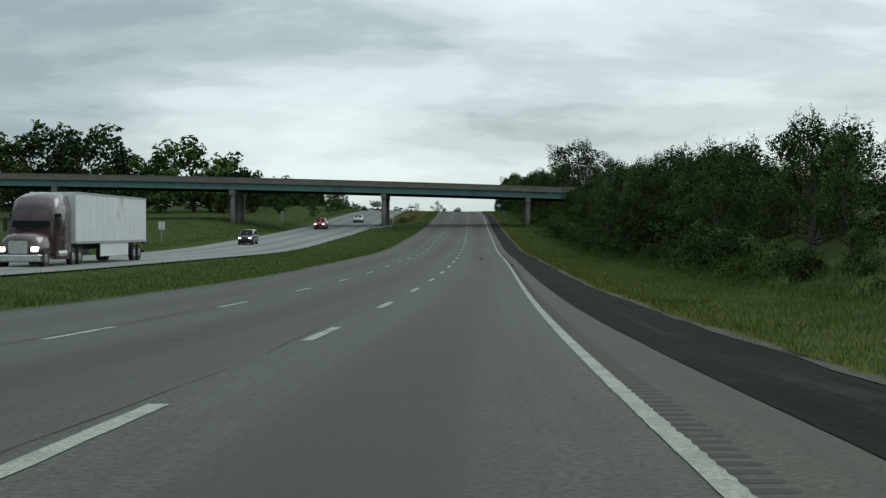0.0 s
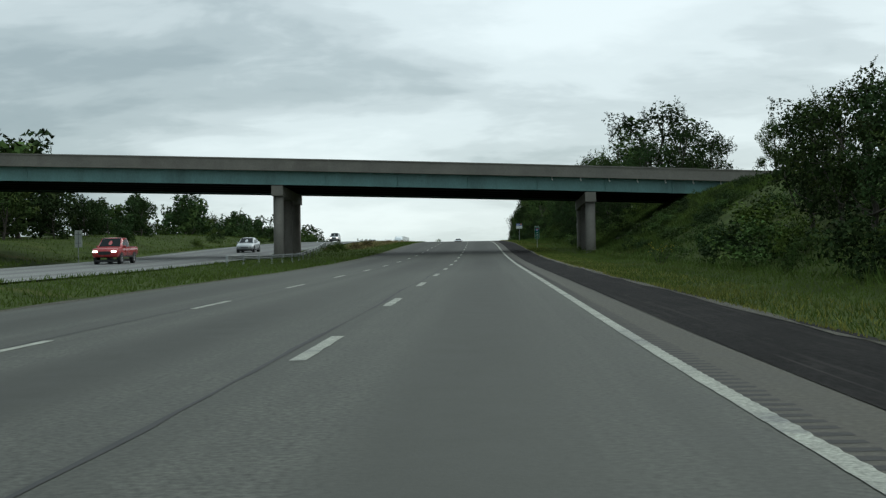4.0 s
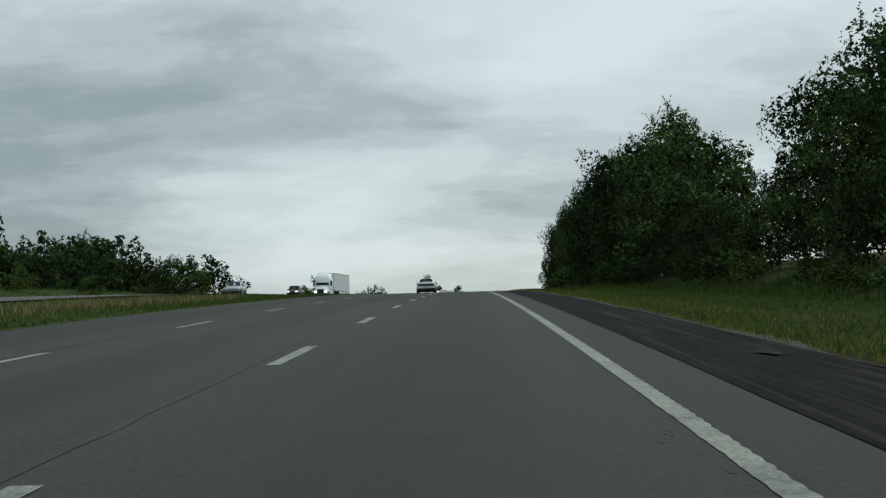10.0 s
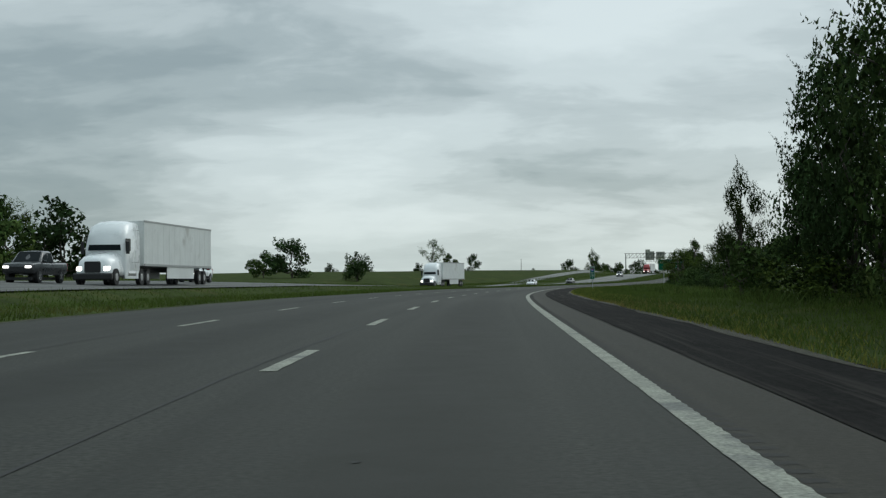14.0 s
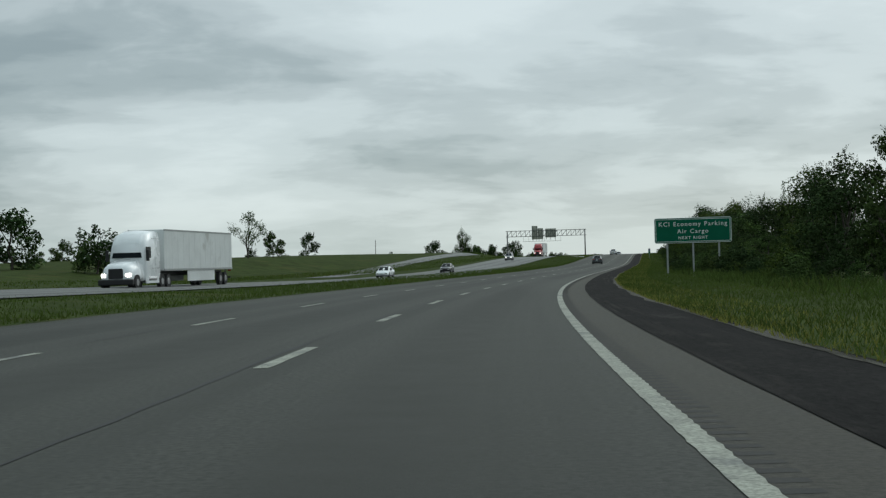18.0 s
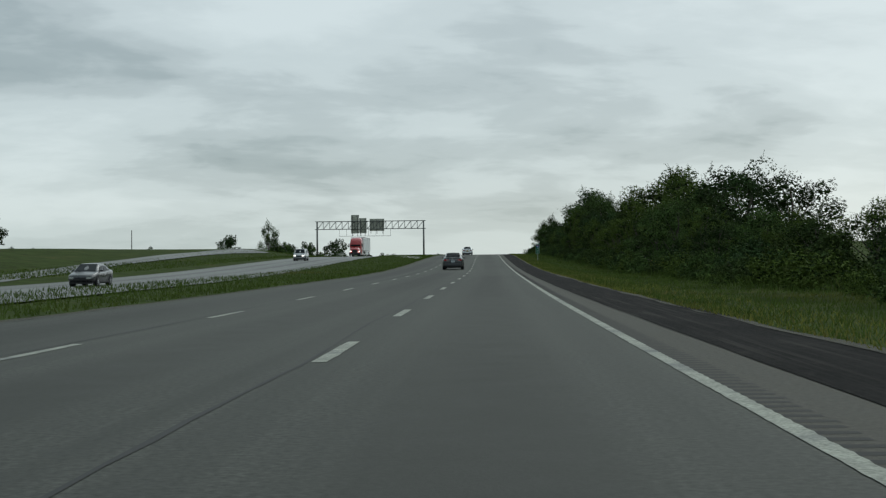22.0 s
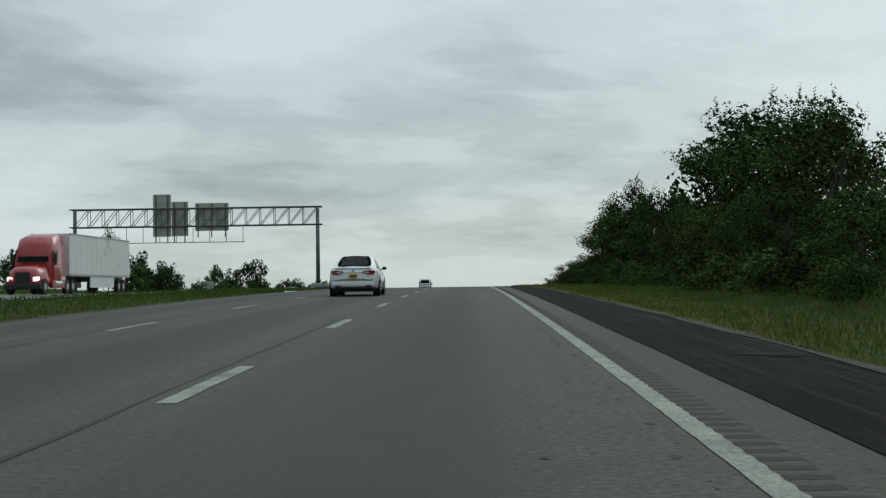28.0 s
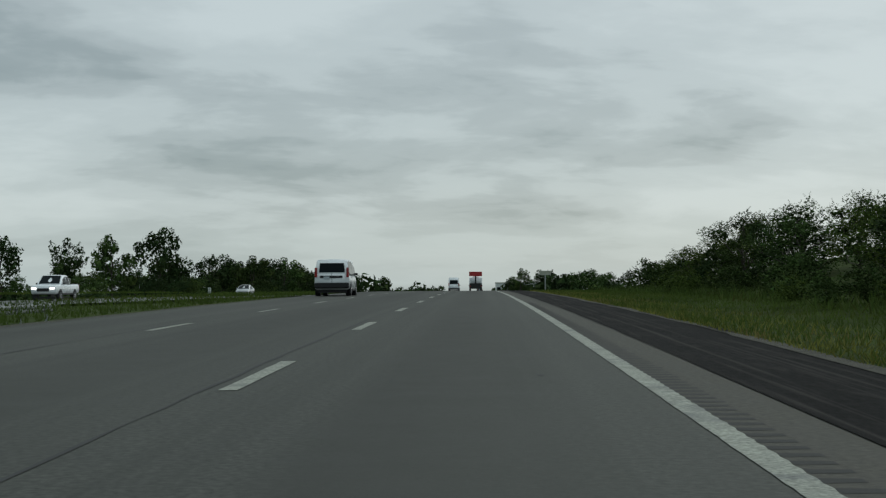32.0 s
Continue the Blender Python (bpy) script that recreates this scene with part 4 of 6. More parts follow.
LIB = {
    "broad": [make_plant("tree", 11 + i, 10.0, 4.3, 6200, 0.17, (LEAF_A, LEAF_B, LEAF_A)[i], 0.04, 0.08, 64, "tree", "broad dark green deciduous tree in full leaf", "tree", "roadside trees", 10, 90) for i in range(3)],
    "open": [make_plant("tree", 31 + i, 10.0, 4.4, 5600, 0.165, (LEAF_B, LEAF_C)[i], 0.12, 0.5, 56, "tree", "airy mid green tree with feathery open branches", "tree", "roadside trees", 9, 120) for i in range(2)],
    "narrow": [make_plant("tree", 41 + i, 10.0, 2.6, 4200, 0.16, (LEAF_A, LEAF_B)[i], 0.03, 0.12, 44, "tree", "slender dark green tree leafy to the ground", "tree", "roadside trees", 9, 70) for i in range(2)],
    "far": [make_plant("tree", 61 + i, 10.0, 5.0, 1500, 0.52, (LEAF_A, LEAF_B, LEAF_A)[i], 0.04, 0.1, 48, "distant_tree", "distant rounded dark green tree", "tree", "distant trees", 9, 14) for i in range(3)],
    "bush": [make_plant("bush", 81 + i, 2.6, 2.0, 1000, 0.145, (LEAF_A, LEAF_B, LEAF_C, LEAF_B)[i], 0.02, 0.0, 26, ("bush", "vine_scrub", "weed_bush", "bush")[i], ("dark green leafy roadside bush", "green scrub bush with trailing vines", "pale yellow-green weedy bush", "leafy green scrub bush")[i], "bush", "roadside scrub", 6, 26) for i in range(4)],
    "tawny": [make_plant("bush", 71, 2.6, 2.4, 1300, 0.10, RUSSET, 0.02, 0.0, 26, "dry_shrub", "tawny russet seeding shrub in rough median grass", "bush", "median scrub", 6, 50)],
    "bare": [make_plant("tree", 97, 10.0, 4.2, 1400, 0.24, LEAF_B, 0.25, 0.95, 60, "tree", "half-dead tree with thin bare upper branches", "tree", "distant trees", 9, 30)],
}
_used = set()
# how high each plant's crown really reaches
TOP = {}
for _pool in LIB.values():
    for _ob in _pool:
        _cm = _ob.children[0].data
        _z = np.empty(len(_cm.vertices) * 3)
        _cm.vertices.foreach_get("co", _z)
        TOP[_ob.name] = float(np.percentile(_z[2::3], 99.6))


def put(kind, s, u, high, variant=None, wide=1.0, sink=0.15, rng=random):
    pool = LIB[kind]
    ob = pool[(variant if variant is not None else rng.randrange(len(pool))) % len(pool)]
    k = high / TOP[ob.name]
    m = Matrix.Translation(spot(s, u, hill(s, u) - sink)) @ Matrix.Rotation(rng.random() * 6.283, 4, "Z") @ Matrix.Diagonal((k * wide, k * wide, k, 1))
    if ob.name not in _used:
        _used.add(ob.name)
        ob.matrix_world = m
        return ob
    c = copy_thing(ob, m)
    c.matrix_basis = m
    return c


rng = random.Random(5)


def belt(kinds, s0, s1, u0, u1, step, h0, h1, wide=(0.85, 1.15)):
    s = s0
    while s < s1:
        put(rng.choice(kinds), s + rng.uniform(-1, 1) * step * 0.3, rng.uniform(u0, u1), rng.uniform(h0 * 0.82, h1 * 1.06), None, rng.uniform(*wide), rng=rng)
        s += step


# how high the right-hand tree line stands above the paving
CANOPY = ((40, 4.8), (50, 5.8), (58, 7.0), (64, 7.4), (73, 6.6), (86, 7.7), (100, 7.8), (110, 8.2), (122, 8.4), (134, 8.3), (152, 8.2), (200, 7.4), (230, 6.0), (292, 11.5), (304, 12.0),
          (340, 11.4), (352, 10.8), (364, 10.2), (382, 10.0), (394, 8.2), (406, 5.4), (416, 6.6), (430, 9.0), (446, 11.2), (460, 13.0), (484, 14.0), (508, 13.2), (532, 11.5), (545, 9.8))
CANOPY_ON = ((634, 4.0), (646, 4.6), (657, 5.2), (664, 4.5), (678, 7.0), (690, 5.6), (700, 3.6), (712, 3.1), (724, 3.4), (742, 2.8), (770, 3.3), (800, 3.4), (816, 3.7), (826, 3.9), (842, 4.4), (850, 4.8), (864, 6.3), (872, 6.8), (882, 5.8), (896, 5.5), (906, 5.5), (917, 5.2),
             (924, 4.9), (934, 5.6), (945, 6.6), (957, 6.5), (974, 8.2), (985, 6.0), (996, 4.6), (1010, 5.0), (1018, 5.3), (1030, 5.7), (1041, 6.2), (1050, 7.0), (1062, 8.8), (1068, 9.6), (1076, 7.4), (1086, 6.6), (1094, 5.6), (1100, 3.7), (1114, 4.2), (1130, 4.1), (1145, 4.7), (1160, 4.5), (1176, 2.9), (1195, 2.2))


def tree_line(kinds, s0, s1, u0, u1, step, share=(0.82, 1.05), wide=(0.62, 0.95)):
    """Trees that fill the space under the tree line."""
    s = s0
    table = CANOPY if s0 < 600 else CANOPY_ON
    while s < s1:
        q, u = s + rng.uniform(-1, 1) * step * 0.3, rng.uniform(u0, u1)
        high = float(np.interp(q, [c[0] for c in table], [c[1] for c in table])) * rng.uniform(*share) - hill(q, u)
        squat = float(np.interp(high, (2.5, 5.0, 9.0), (1.75, 1.4, 1.05)))
        kind, variant = (lambda c: c if isinstance(c, tuple) else (c, None))(rng.choice(kinds))
        put(kind, q, u, max(1.8, high), variant, squat * rng.uniform(*wide), rng=rng)
        s += step


# right-hand side, from the start onwards
tree_line((("broad", 1), ("broad", 1), "open", ("open", 0), ("narrow", 1), ("broad", 0)), 42, 205, 15.5, 18.0, 5.5)
tree_line(("broad", "far"), 100, 140, 19.5, 21.5, 8, (0.95, 1.08), (0.75, 0.95))
tree_line(("far",), 140, 205, 20.5, 23, 10, (0.75, 0.9))
put("open", 246, 24.5, 5.0, 0, 0.9, rng=rng)
put("narrow", 108, 13.6, 4.6, 0, 1.1, rng=rng)
put("narrow", 132, 13.9, 4.2, 1, 1.1, rng=rng)
belt(("bush",), 36, 212, 12.4, 14.8, 4.6, 1.3, 2.4, (0.9, 1.5))
belt(("bush",), 100, 212, 15, 19, 6.5, 2.0, 3.4, (1.0, 1.6))
belt(("bush",), 212, 254, 12.8, 20, 1.3, 0.7, 1.25, (1.0, 1.9))
belt(("bush",), 232, 270, 15, 25, 0.75, 0.6, 1.1, (1.2, 2.0))
belt(("bush",), 250, 272, 14.4, 18, 1.1, 0.55, 1.05, (1.0, 1.9))
belt(("bush",), 274, 300, 14, 24, 2.2, 1.4, 2.6, (1.0, 1.6))
put("bush", 285, 11.9, 1.3, 0, 1.5, rng=rng)
put("bush", 288, 12.6, 1.6, 3, 1.5, rng=rng)
put("broad", 302, 21.0, 8.6, 2, 1.0, rng=rng)
put("broad", 306, 26.0, 9.2, 0, 1.0, rng=rng)
put("broad", 318, 25.5, 13.6, 0, 1.25, rng=rng)
put("broad", 312, 19.5, 10.6, 1, 1.0, rng=rng)
put("broad", 321, 31.5, 10.8, 2, 1.0, rng=rng)
tree_line((("broad", 0), ("broad", 2), "open"), 296, 404, 15.5, 17.5, 6)
tree_line(("far",), 340, 404, 20.5, 23, 8, (0.7, 0.85))
belt(("bush",), 300, 420, 13.5, 18, 4.2, 1.6, 3.2, (1.0, 1.5))
for s, u, h, k in ((416, 14.8, 4.6, 1.1), (422, 15.0, 5.2, 1.1), (429, 15.2, 5.6, 1.0), (446, 15.6, 8.0, 0.8)):
    put("broad", s, u, h, 0, k, rng=rng)
# a tall airy tree that shows the sky through its limbs
put("open", 433, 16.2, 11.6, 0, 1.05, rng=rng)
put("open", 441, 17.2, 11.8, 0, 0.95, rng=rng)
tree_line((("broad", 0), ("broad", 2), ("narrow", 0)), 450, 512, 16.4, 18.0, 5.5, (0.86, 1.0))
tree_line(("far",), 456, 538, 21, 24, 8, (0.8, 0.95))
belt(("bush",), 440, 546, 13.6, 15.6, 4.5, 1.6, 3.2, (1.0, 1.5))
for s, u, h in ((513, 14.4, 11.0), (519, 14.6, 11.0), (525, 14.4, 10.6), (530, 14.8, 9.8), (536, 15.4, 8.8), (541, 16.0, 7.0)):
    put("broad", s, u, h, None, 0.62, rng=rng)
put("broad", 504, 15.4, 11.6, 1, 0.65, rng=rng)
put("broad", 509, 15.8, 12.0, 0, 0.65, rng=rng)
put("open", 542, 12.9, 6.0, 0, 0.45, rng=rng)
put("open", 549, 14.0, 4.2, 0, 0.6, rng=rng)
put("narrow", 562, 15.0, 3.6, 1, 1.0, rng=rng)
belt(("bush",), 546, 640, 15.5, 18, 8, 1.2, 2.2, (1.0, 1.5))
tree_line(("open", "narrow"), 648, 684, 16, 18, 9, (0.9, 1.0))
tree_line(("broad", "open"), 684, 800, 16.5, 19.5, 5.5)
belt(("bush",), 660, 985, 14, 17, 4.8, 1.3, 2.4, (1.0, 1.5))
tree_line(("broad", "broad", "open"), 800, 860, 16, 19, 5)
tree_line(("broad", "open", "open"), 860, 985, 15.5, 18, 6)
tree_line(("far",), 700, 985, 20.5, 23, 10, (0.75, 0.9))
tree_line(("broad", "broad", "open"), 988, 1092, 15.5, 18, 5.2, (0.84, 1.0))
tree_line(("far",), 1000, 1086, 20, 23, 10, (0.8, 0.95))
# tall trees that stand behind the front row
put("open", 952, 29.8, 13.0 - hill(952, 29.8), 0, 1.3, rng=rng)
put("broad", 944, 27.0, 9.0 - hill(944, 27.0), 1, 1.1, rng=rng)
put("broad", 1066, 24.8, 15.2 - hill(1066, 24.8), 0, 1.3, rng=rng)
for kind, s, u, top in (("broad", 1051, 25.5, 13.8), ("broad", 1042, 25.0, 12.6), ("broad", 1033, 24.5, 11.6), ("open", 965, 25.0, 10.2), ("broad", 958, 24.0, 9.2), ("broad", 937, 27.0, 8.8)):
    put(kind, s, u, top - hill(s, u), s, 1.2, rng=rng)
put("broad", 1057, 24.0, 12.6 - hill(1057, 24.0), 2, 1.1, rng=rng)
put("open", 1081, 14.8, 6.0, 0, 0.9, rng=rng)
put("open", 1074, 14.6, 7.4, 1, 0.8, rng=rng)
belt(("bush",), 985, 1230, 13.4, 17, 5, 1.2, 2.2, (1.0, 1.5))
tree_line(("broad", "open", "broad"), 1096, 1195, 16.0, 19, 4.2, (0.86, 1.04), (0.8, 1.1))
# left-hand side beyond the far carriageway
for s, u, h in ((300, -102, 18), (306, -93, 18), (300, -84, 21), (310, -77, 16), (298, -67, 14), (302, -60, 17.5), (305, -54, 14)):
    put("far", s, u, h * 0.94, None, 1.2, rng=rng)
belt(("far",), 285, 420, -100, -52, 9, 6, 9)
belt(("far",), 290, 360, -52, -42, 9, 4, 6)
belt(("far", "far", "open"), 606, 690, -114, -86, 8, 15, 19)
belt(("far",), 600, 680, -88, -68, 8, 10.5, 14)
belt(("far",), 560, 660, -130, -100, 16, 9, 13)
belt(("bush",), 330, 560, -48, -36, 11, 1.2, 2.4, (1.0, 1.8))
put("far", 849, -105, 11.5, 0, 1.15, rng=rng)
put("far", 855, -116, 8, 1, 1.0, rng=rng)
put("far", 816, -75, 7.4, 2, 1.1, rng=rng)
put("bare", 940, -88, 11.5, rng=rng)
put("far", 944, -83, 6.5, 1, 0.9, rng=rng)
put("far", 987, -85, 6.5, 0, 0.9, rng=rng)
put("far", 1220, -89, 10.4, 0, 1.0, rng=rng)
put("open", 1266, -83, 18, 0, 0.55, rng=rng)
put("far", 1270, -77, 9.5, 1, 0.9, rng=rng)
put("far", 1250, -66, 9.0, 2, 0.9, rng=rng)
put("far", 1290, -60, 8.5, 2, 0.8, rng=rng)
put("far", 1326, -92, 15, 2, 0.8, rng=rng)
put("far", 1330, -84, 11, 0, 1.0, rng=rng)
put("far", 1422, -77, 16.5, 0, 0.8, rng=rng)
put("far", 1420, -88, 14.5, 1, 0.8, rng=rng)
belt(("far",), 1430, 1560, -78, -52, 9, 7, 10)
belt(("bush",), 1056, 1128, -120, -78, 4.5, 1.1, 2.0, (1.0, 1.7))
belt(("bush",), 1180, 1400, -50, -38, 9, 2, 3.5, (1.0, 1.8))
belt(("far",), 760, 1250, -260, -170, 22, 6, 10)
# seeding shrubs in the median past the bridge
for s, u, h, w in ((289, -11.6, 0.95, 1.5), (294, -12.4, 0.9, 1.6), (301, -11.4, 1.0, 1.4), (309, -12.2, 1.0, 1.5), (318, -12.8, 0.9, 1.4), (338, -12.0, 0.7, 1.4), (356, -12.4, 0.75, 1.5), (367, -12.8, 0.6, 1.4), (379, -12.2, 0.6, 1.3)):
    put("tawny", s, u, h, None, w, rng=rng)
for s, u, h in ((281, -12.8, 1.2), (286, -13.6, 1.25), (277, -13.4, 1.1)):
    put("bush", s, u, h, 2, 1.5, rng=rng)
# pale weedy bushes at the foot of the last rise
for k in range(16):
    put("bush", 1104 + 4.2 * k + rng.uniform(-1.5, 1.5), rng.uniform(12.6, 15.2), rng.uniform(0.8, 1.5), rng.choice((2, 3, 2)), rng.uniform(1.1, 1.6), rng=rng)
# scrub that creeps out from under the trees to the mown strip, and the taller crowns behind
rng = random.Random(57)
for s0, s1, step, h0, h1 in ((716, 990, 3.0, 0.8, 1.9), (992, 1096, 2.6, 0.9, 2.2)):
    s = s0
    while s < s1:
        put("bush", s + rng.uniform(-1, 1), rng.uniform(11.4, 13.2) + (1.6 if s < 742 else 0), rng.uniform(h0, h1), rng.choice((0, 1, 2, 3, 1)), rng.uniform(1.0, 1.6), rng=rng)
        s += step * rng.uniform(0.7, 1.3)
for kind, s, u, top, wide in (("open", 929, 26, 12.0, 1.45), ("open", 919, 26, 10.6, 1.3), ("broad", 907, 25, 7.8, 1.2), ("broad", 895, 24.5, 8.9, 1.2), ("broad", 881, 24, 9.5, 1.2), ("broad", 867, 24.5, 9.2, 1.2), ("broad", 853, 24, 7.4, 1.3), ("broad", 76, 20, 8.6, 1.2), ("broad", 67, 20, 7.7, 1.1), ("broad", 95, 20, 8.7, 1.3), ("broad", 109, 20.5, 9.5, 1.3), ("broad", 131, 20.5, 10.3, 1.2), ("broad", 160, 20.5, 10.2, 1.2), ("broad", 180, 20.5, 10.5, 1.2), ("broad", 394, 19.5, 11.0, 1.1), ("broad", 403, 20, 11.6, 1.1), ("broad", 411, 20, 11.0, 1.0), ("broad", 418, 20, 7.2, 1.2), ("broad", 427, 20.5, 5.8, 1.3), ("broad", 436, 21, 5.8, 1.3),
                              ("broad", 790, 22, 8.6, 1.3), ("broad", 776, 22, 8.0, 1.3), ("broad", 762, 21.5, 7.2, 1.3), ("broad", 748, 22, 6.6, 1.3), ("open", 729, 22, 8.4, 1.0), ("open", 714, 22, 8.6, 1.1)):
    put(kind, s, u, top - hill(s, u), None, wide, rng=rng)
# woods where the road runs out of sight
belt(("far",), 1640, 1740, -150, -40, 4, 10, 13)
belt(("far",), 1650, 1760, 14, 60, 8, 8, 11)
belt(("far",), 1480, 1640, -120, -60, 12, 8, 11)
belt(("far",), 1300, 1500, 60, 160, 24, 4, 7)
# far woods on the skyline, one mass of joined clumps
_fr = np.random.default_rng(9)
_c, _r = [], []
for _ in range(900):
    s = _fr.uniform(1650, 2700)
    u = _fr.uniform(-520, 420)
    if -42 < u < 14:
        continue
    p = spot(s, u, terrain(s, u))
    h = _fr.uniform(5, 11)
    for k in range(2):
        _c.append((p[0] + _fr.normal() * 3, p[1] + _fr.normal() * 3, p[2] + h * (0.35 + 0.35 * k)))
        _r.append(h * 0.42)
_v = leaf_cloud(_fr, _c, _r, 30000, 2.6)
tagged(new("far_woods", mesh_of("far_woods", _v, np.arange(len(_v)).reshape(-1, 3).tolist(), LEAF_A)), "dark woods along the horizon", "woods", kind="stuff")


# ---- grass ----
_hs_all, _hu_all = np.arange(-10, 1270, 4.0), np.concatenate([np.arange(-50, -31, 1.5), np.arange(-18, -6, 0.5), np.arange(6, 14.1, 0.5), np.arange(15, 31, 1.0)])
_lie = np.array([[hill(s, u) for u in _hu_all] for s in _hs_all])


def lie(s, u):
    """The ground's height against our paving, for whole arrays."""
    i = np.clip(((s + 10) / 4.0).astype(int), 0, len(_hs_all) - 2)
    j = np.clip(np.searchsorted(_hu_all, u) - 1, 0, len(_hu_all) - 2)
    a, b = s / 4.0 + 2.5 - i, (u - _hu_all[j]) / (_hu_all[j + 1] - _hu_all[j])
    return (_lie[i, j] * (1 - a) + _lie[i + 1, j] * a) * (1 - b) + (_lie[i, j + 1] * (1 - a) + _lie[i + 1, j + 1] * a) * b


def grass(name, label, s0, s1, us, count, tall, mat, seed, wide=0.03, lean_to=1.0, patch=0.0):
    """Single blades in tufts; us gives both edges, each a number or a function of s; lean_to above 1 crowds them to the first edge."""
    g = np.random.default_rng(seed)
    s = g.uniform(s0, s1, count)
    ends = [np.array([e(q) for q in np.arange(s0, s1 + 8, 8.0)]) if callable(e) else None for e in us]
    lo, hi = [np.interp(s, np.arange(s0, s1 + 8, 8.0), e) if e is not None else np.full(count, k) for e, k in zip(ends, us)]
    u = lo + (hi - lo) * g.random(count) ** lean_to
    wave = np.sin(s * 0.31 + 2 * np.sin(u * 0.9)) * np.sin(s * 0.083 + u * 0.6 + seed) + 0.5 * np.sin(s * 1.3 + u * 2.1)
    keep = wave + 1.6 > patch * 2.2 * g.random(count)
    s, u, wave = s[keep], u[keep], wave[keep]
    n = len(s)
    h = tall * (0.45 + 0.75 * g.random(n)) * (1 + 0.22 * wave)
    hd = np.interp(s, ALONG, HEADING)
    p = np.stack([np.interp(s, ALONG, ROAD_X) + np.cos(hd) * u, np.interp(s, ALONG, ROAD_Y) + np.sin(hd) * u, np.interp(s, ALONG, ROAD_Z) + lie(s, u) - 0.02], 1)
    a = g.random(n) * 6.283
    d = np.stack([np.cos(a), np.sin(a), np.zeros(n)], 1) * (wide * (0.6 + 0.8 * g.random(n)))[:, None]
    tip = p + np.stack([g.normal(size=n) * h * 0.45, g.normal(size=n) * h * 0.45, h], 1)
    v = np.stack([p - d, p + d, tip], 1).reshape(-1, 3)
    return tagged(new(name, mesh_of(name, v, np.arange(3 * n).reshape(-1, 3).tolist(), mat)), label, "grass", kind="stuff")


# ---- writing ----
def words(text, size, mat, parent, x, y, z, spacing=1.0, name="lettering", bold=0.0):
    """Raised flat lettering that faces the oncoming driver, centred at x, z on the plane y."""
    cu = bpy.data.curves.new(name, "FONT")
    cu.body, cu.size, cu.align_x, cu.align_y, cu.space_character, cu.extrude, cu.offset = text, size, "CENTER", "CENTER", spacing, 0.002, bold
    cu.resolution_u = 3
    ob = bpy.data.objects.new(name, cu)
    scene.collection.objects.link(ob)
    bpy.context.view_layer.update()
    me = bpy.data.meshes.new_from_object(ob.evaluated_get(bpy.context.evaluated_depsgraph_get()))
    bpy.data.objects.remove(ob)
    me.materials.clear()
    me.materials.append(mat)
    out = new(name, me)
    out.parent = parent
    out.matrix_basis = pose(x, y, z, 90, 0, 0)
    return out


def rounded(bm, x0, x1, y0, y1, z0, z1, r, n=5):
    """A plate in the x-z plane with rounded corners, y0 to y1 thick."""
    pts = []
    for cx, cz, a0 in ((x1 - r, z1 - r, 0), (x0 + r, z1 - r, 90), (x0 + r, z0 + r, 180), (x1 - r, z0 + r, 270)):
        for k in range(n + 1):
            a = radians(a0 + 90 * k / n)
            pts.append((cx + r * math.cos(a), cz + r * math.sin(a)))
    f = [bm.verts.new((x, y0, z)) for x, z in pts]
    b = [bm.verts.new((x, y1, z)) for x, z in pts]
    bm.faces.new(f)
    bm.faces.new(b[::-1])
    for i in range(len(pts)):
        j = (i + 1) % len(pts)
        bm.faces.new((f[i], b[i], b[j], f[j]))
    return bm


# ---- green guide sign on three posts ----
guide = thing("guide_sign", "large green guide sign with white lettering on three steel posts", "road sign", m=at_road(728.6, 12.15, 0, -2.0))
part("panel", rounded(bmesh.new(), -3.05, 3.05, 0.0, 0.06, 2.42, 4.45, 0.16), LEGEND, guide, "white bordered panel edge")
part("face", rounded(bmesh.new(), -3.01, 3.01, -0.012, 0.0, 2.46, 4.41, 0.13), GREEN, guide, "green reflective face")
bm = bmesh.new()
for a in ((-2.9, 2.9, 4.31, 4.345), (-2.9, 2.9, 2.525, 2.56), (-2.95, -2.915, 2.56, 4.31), (2.915, 2.95, 2.56, 4.31)):
    box(bm, a[0], a[1], -0.016, -0.012, a[2], a[3])
part("border", bm, LEGEND, guide)
words("KCI Economy Parking", 0.48, LEGEND, guide, 0, -0.018, 3.93, 1.27, bold=0.004)
words("Air Cargo", 0.48, LEGEND, guide, 0, -0.018, 3.35, 1.27, bold=0.004)
words("NEXT RIGHT", 0.33, LEGEND, guide, 0, -0.018, 2.83, 1.28, bold=0.004)
for x in (-2.05, 0.0, 2.05):
    g = terrain(728.6, 12.15 + x) - 0.3
    part("post", bmbox(x - 0.07, x + 0.07, 0.07, 0.17, g, 4.2), GALV, guide, "square steel post")
for z in (2.8, 3.45, 4.1):
    part("stringer", bmbox(-2.9, 2.9, 0.06, 0.075, z - 0.04, z + 0.04), GALV, guide)


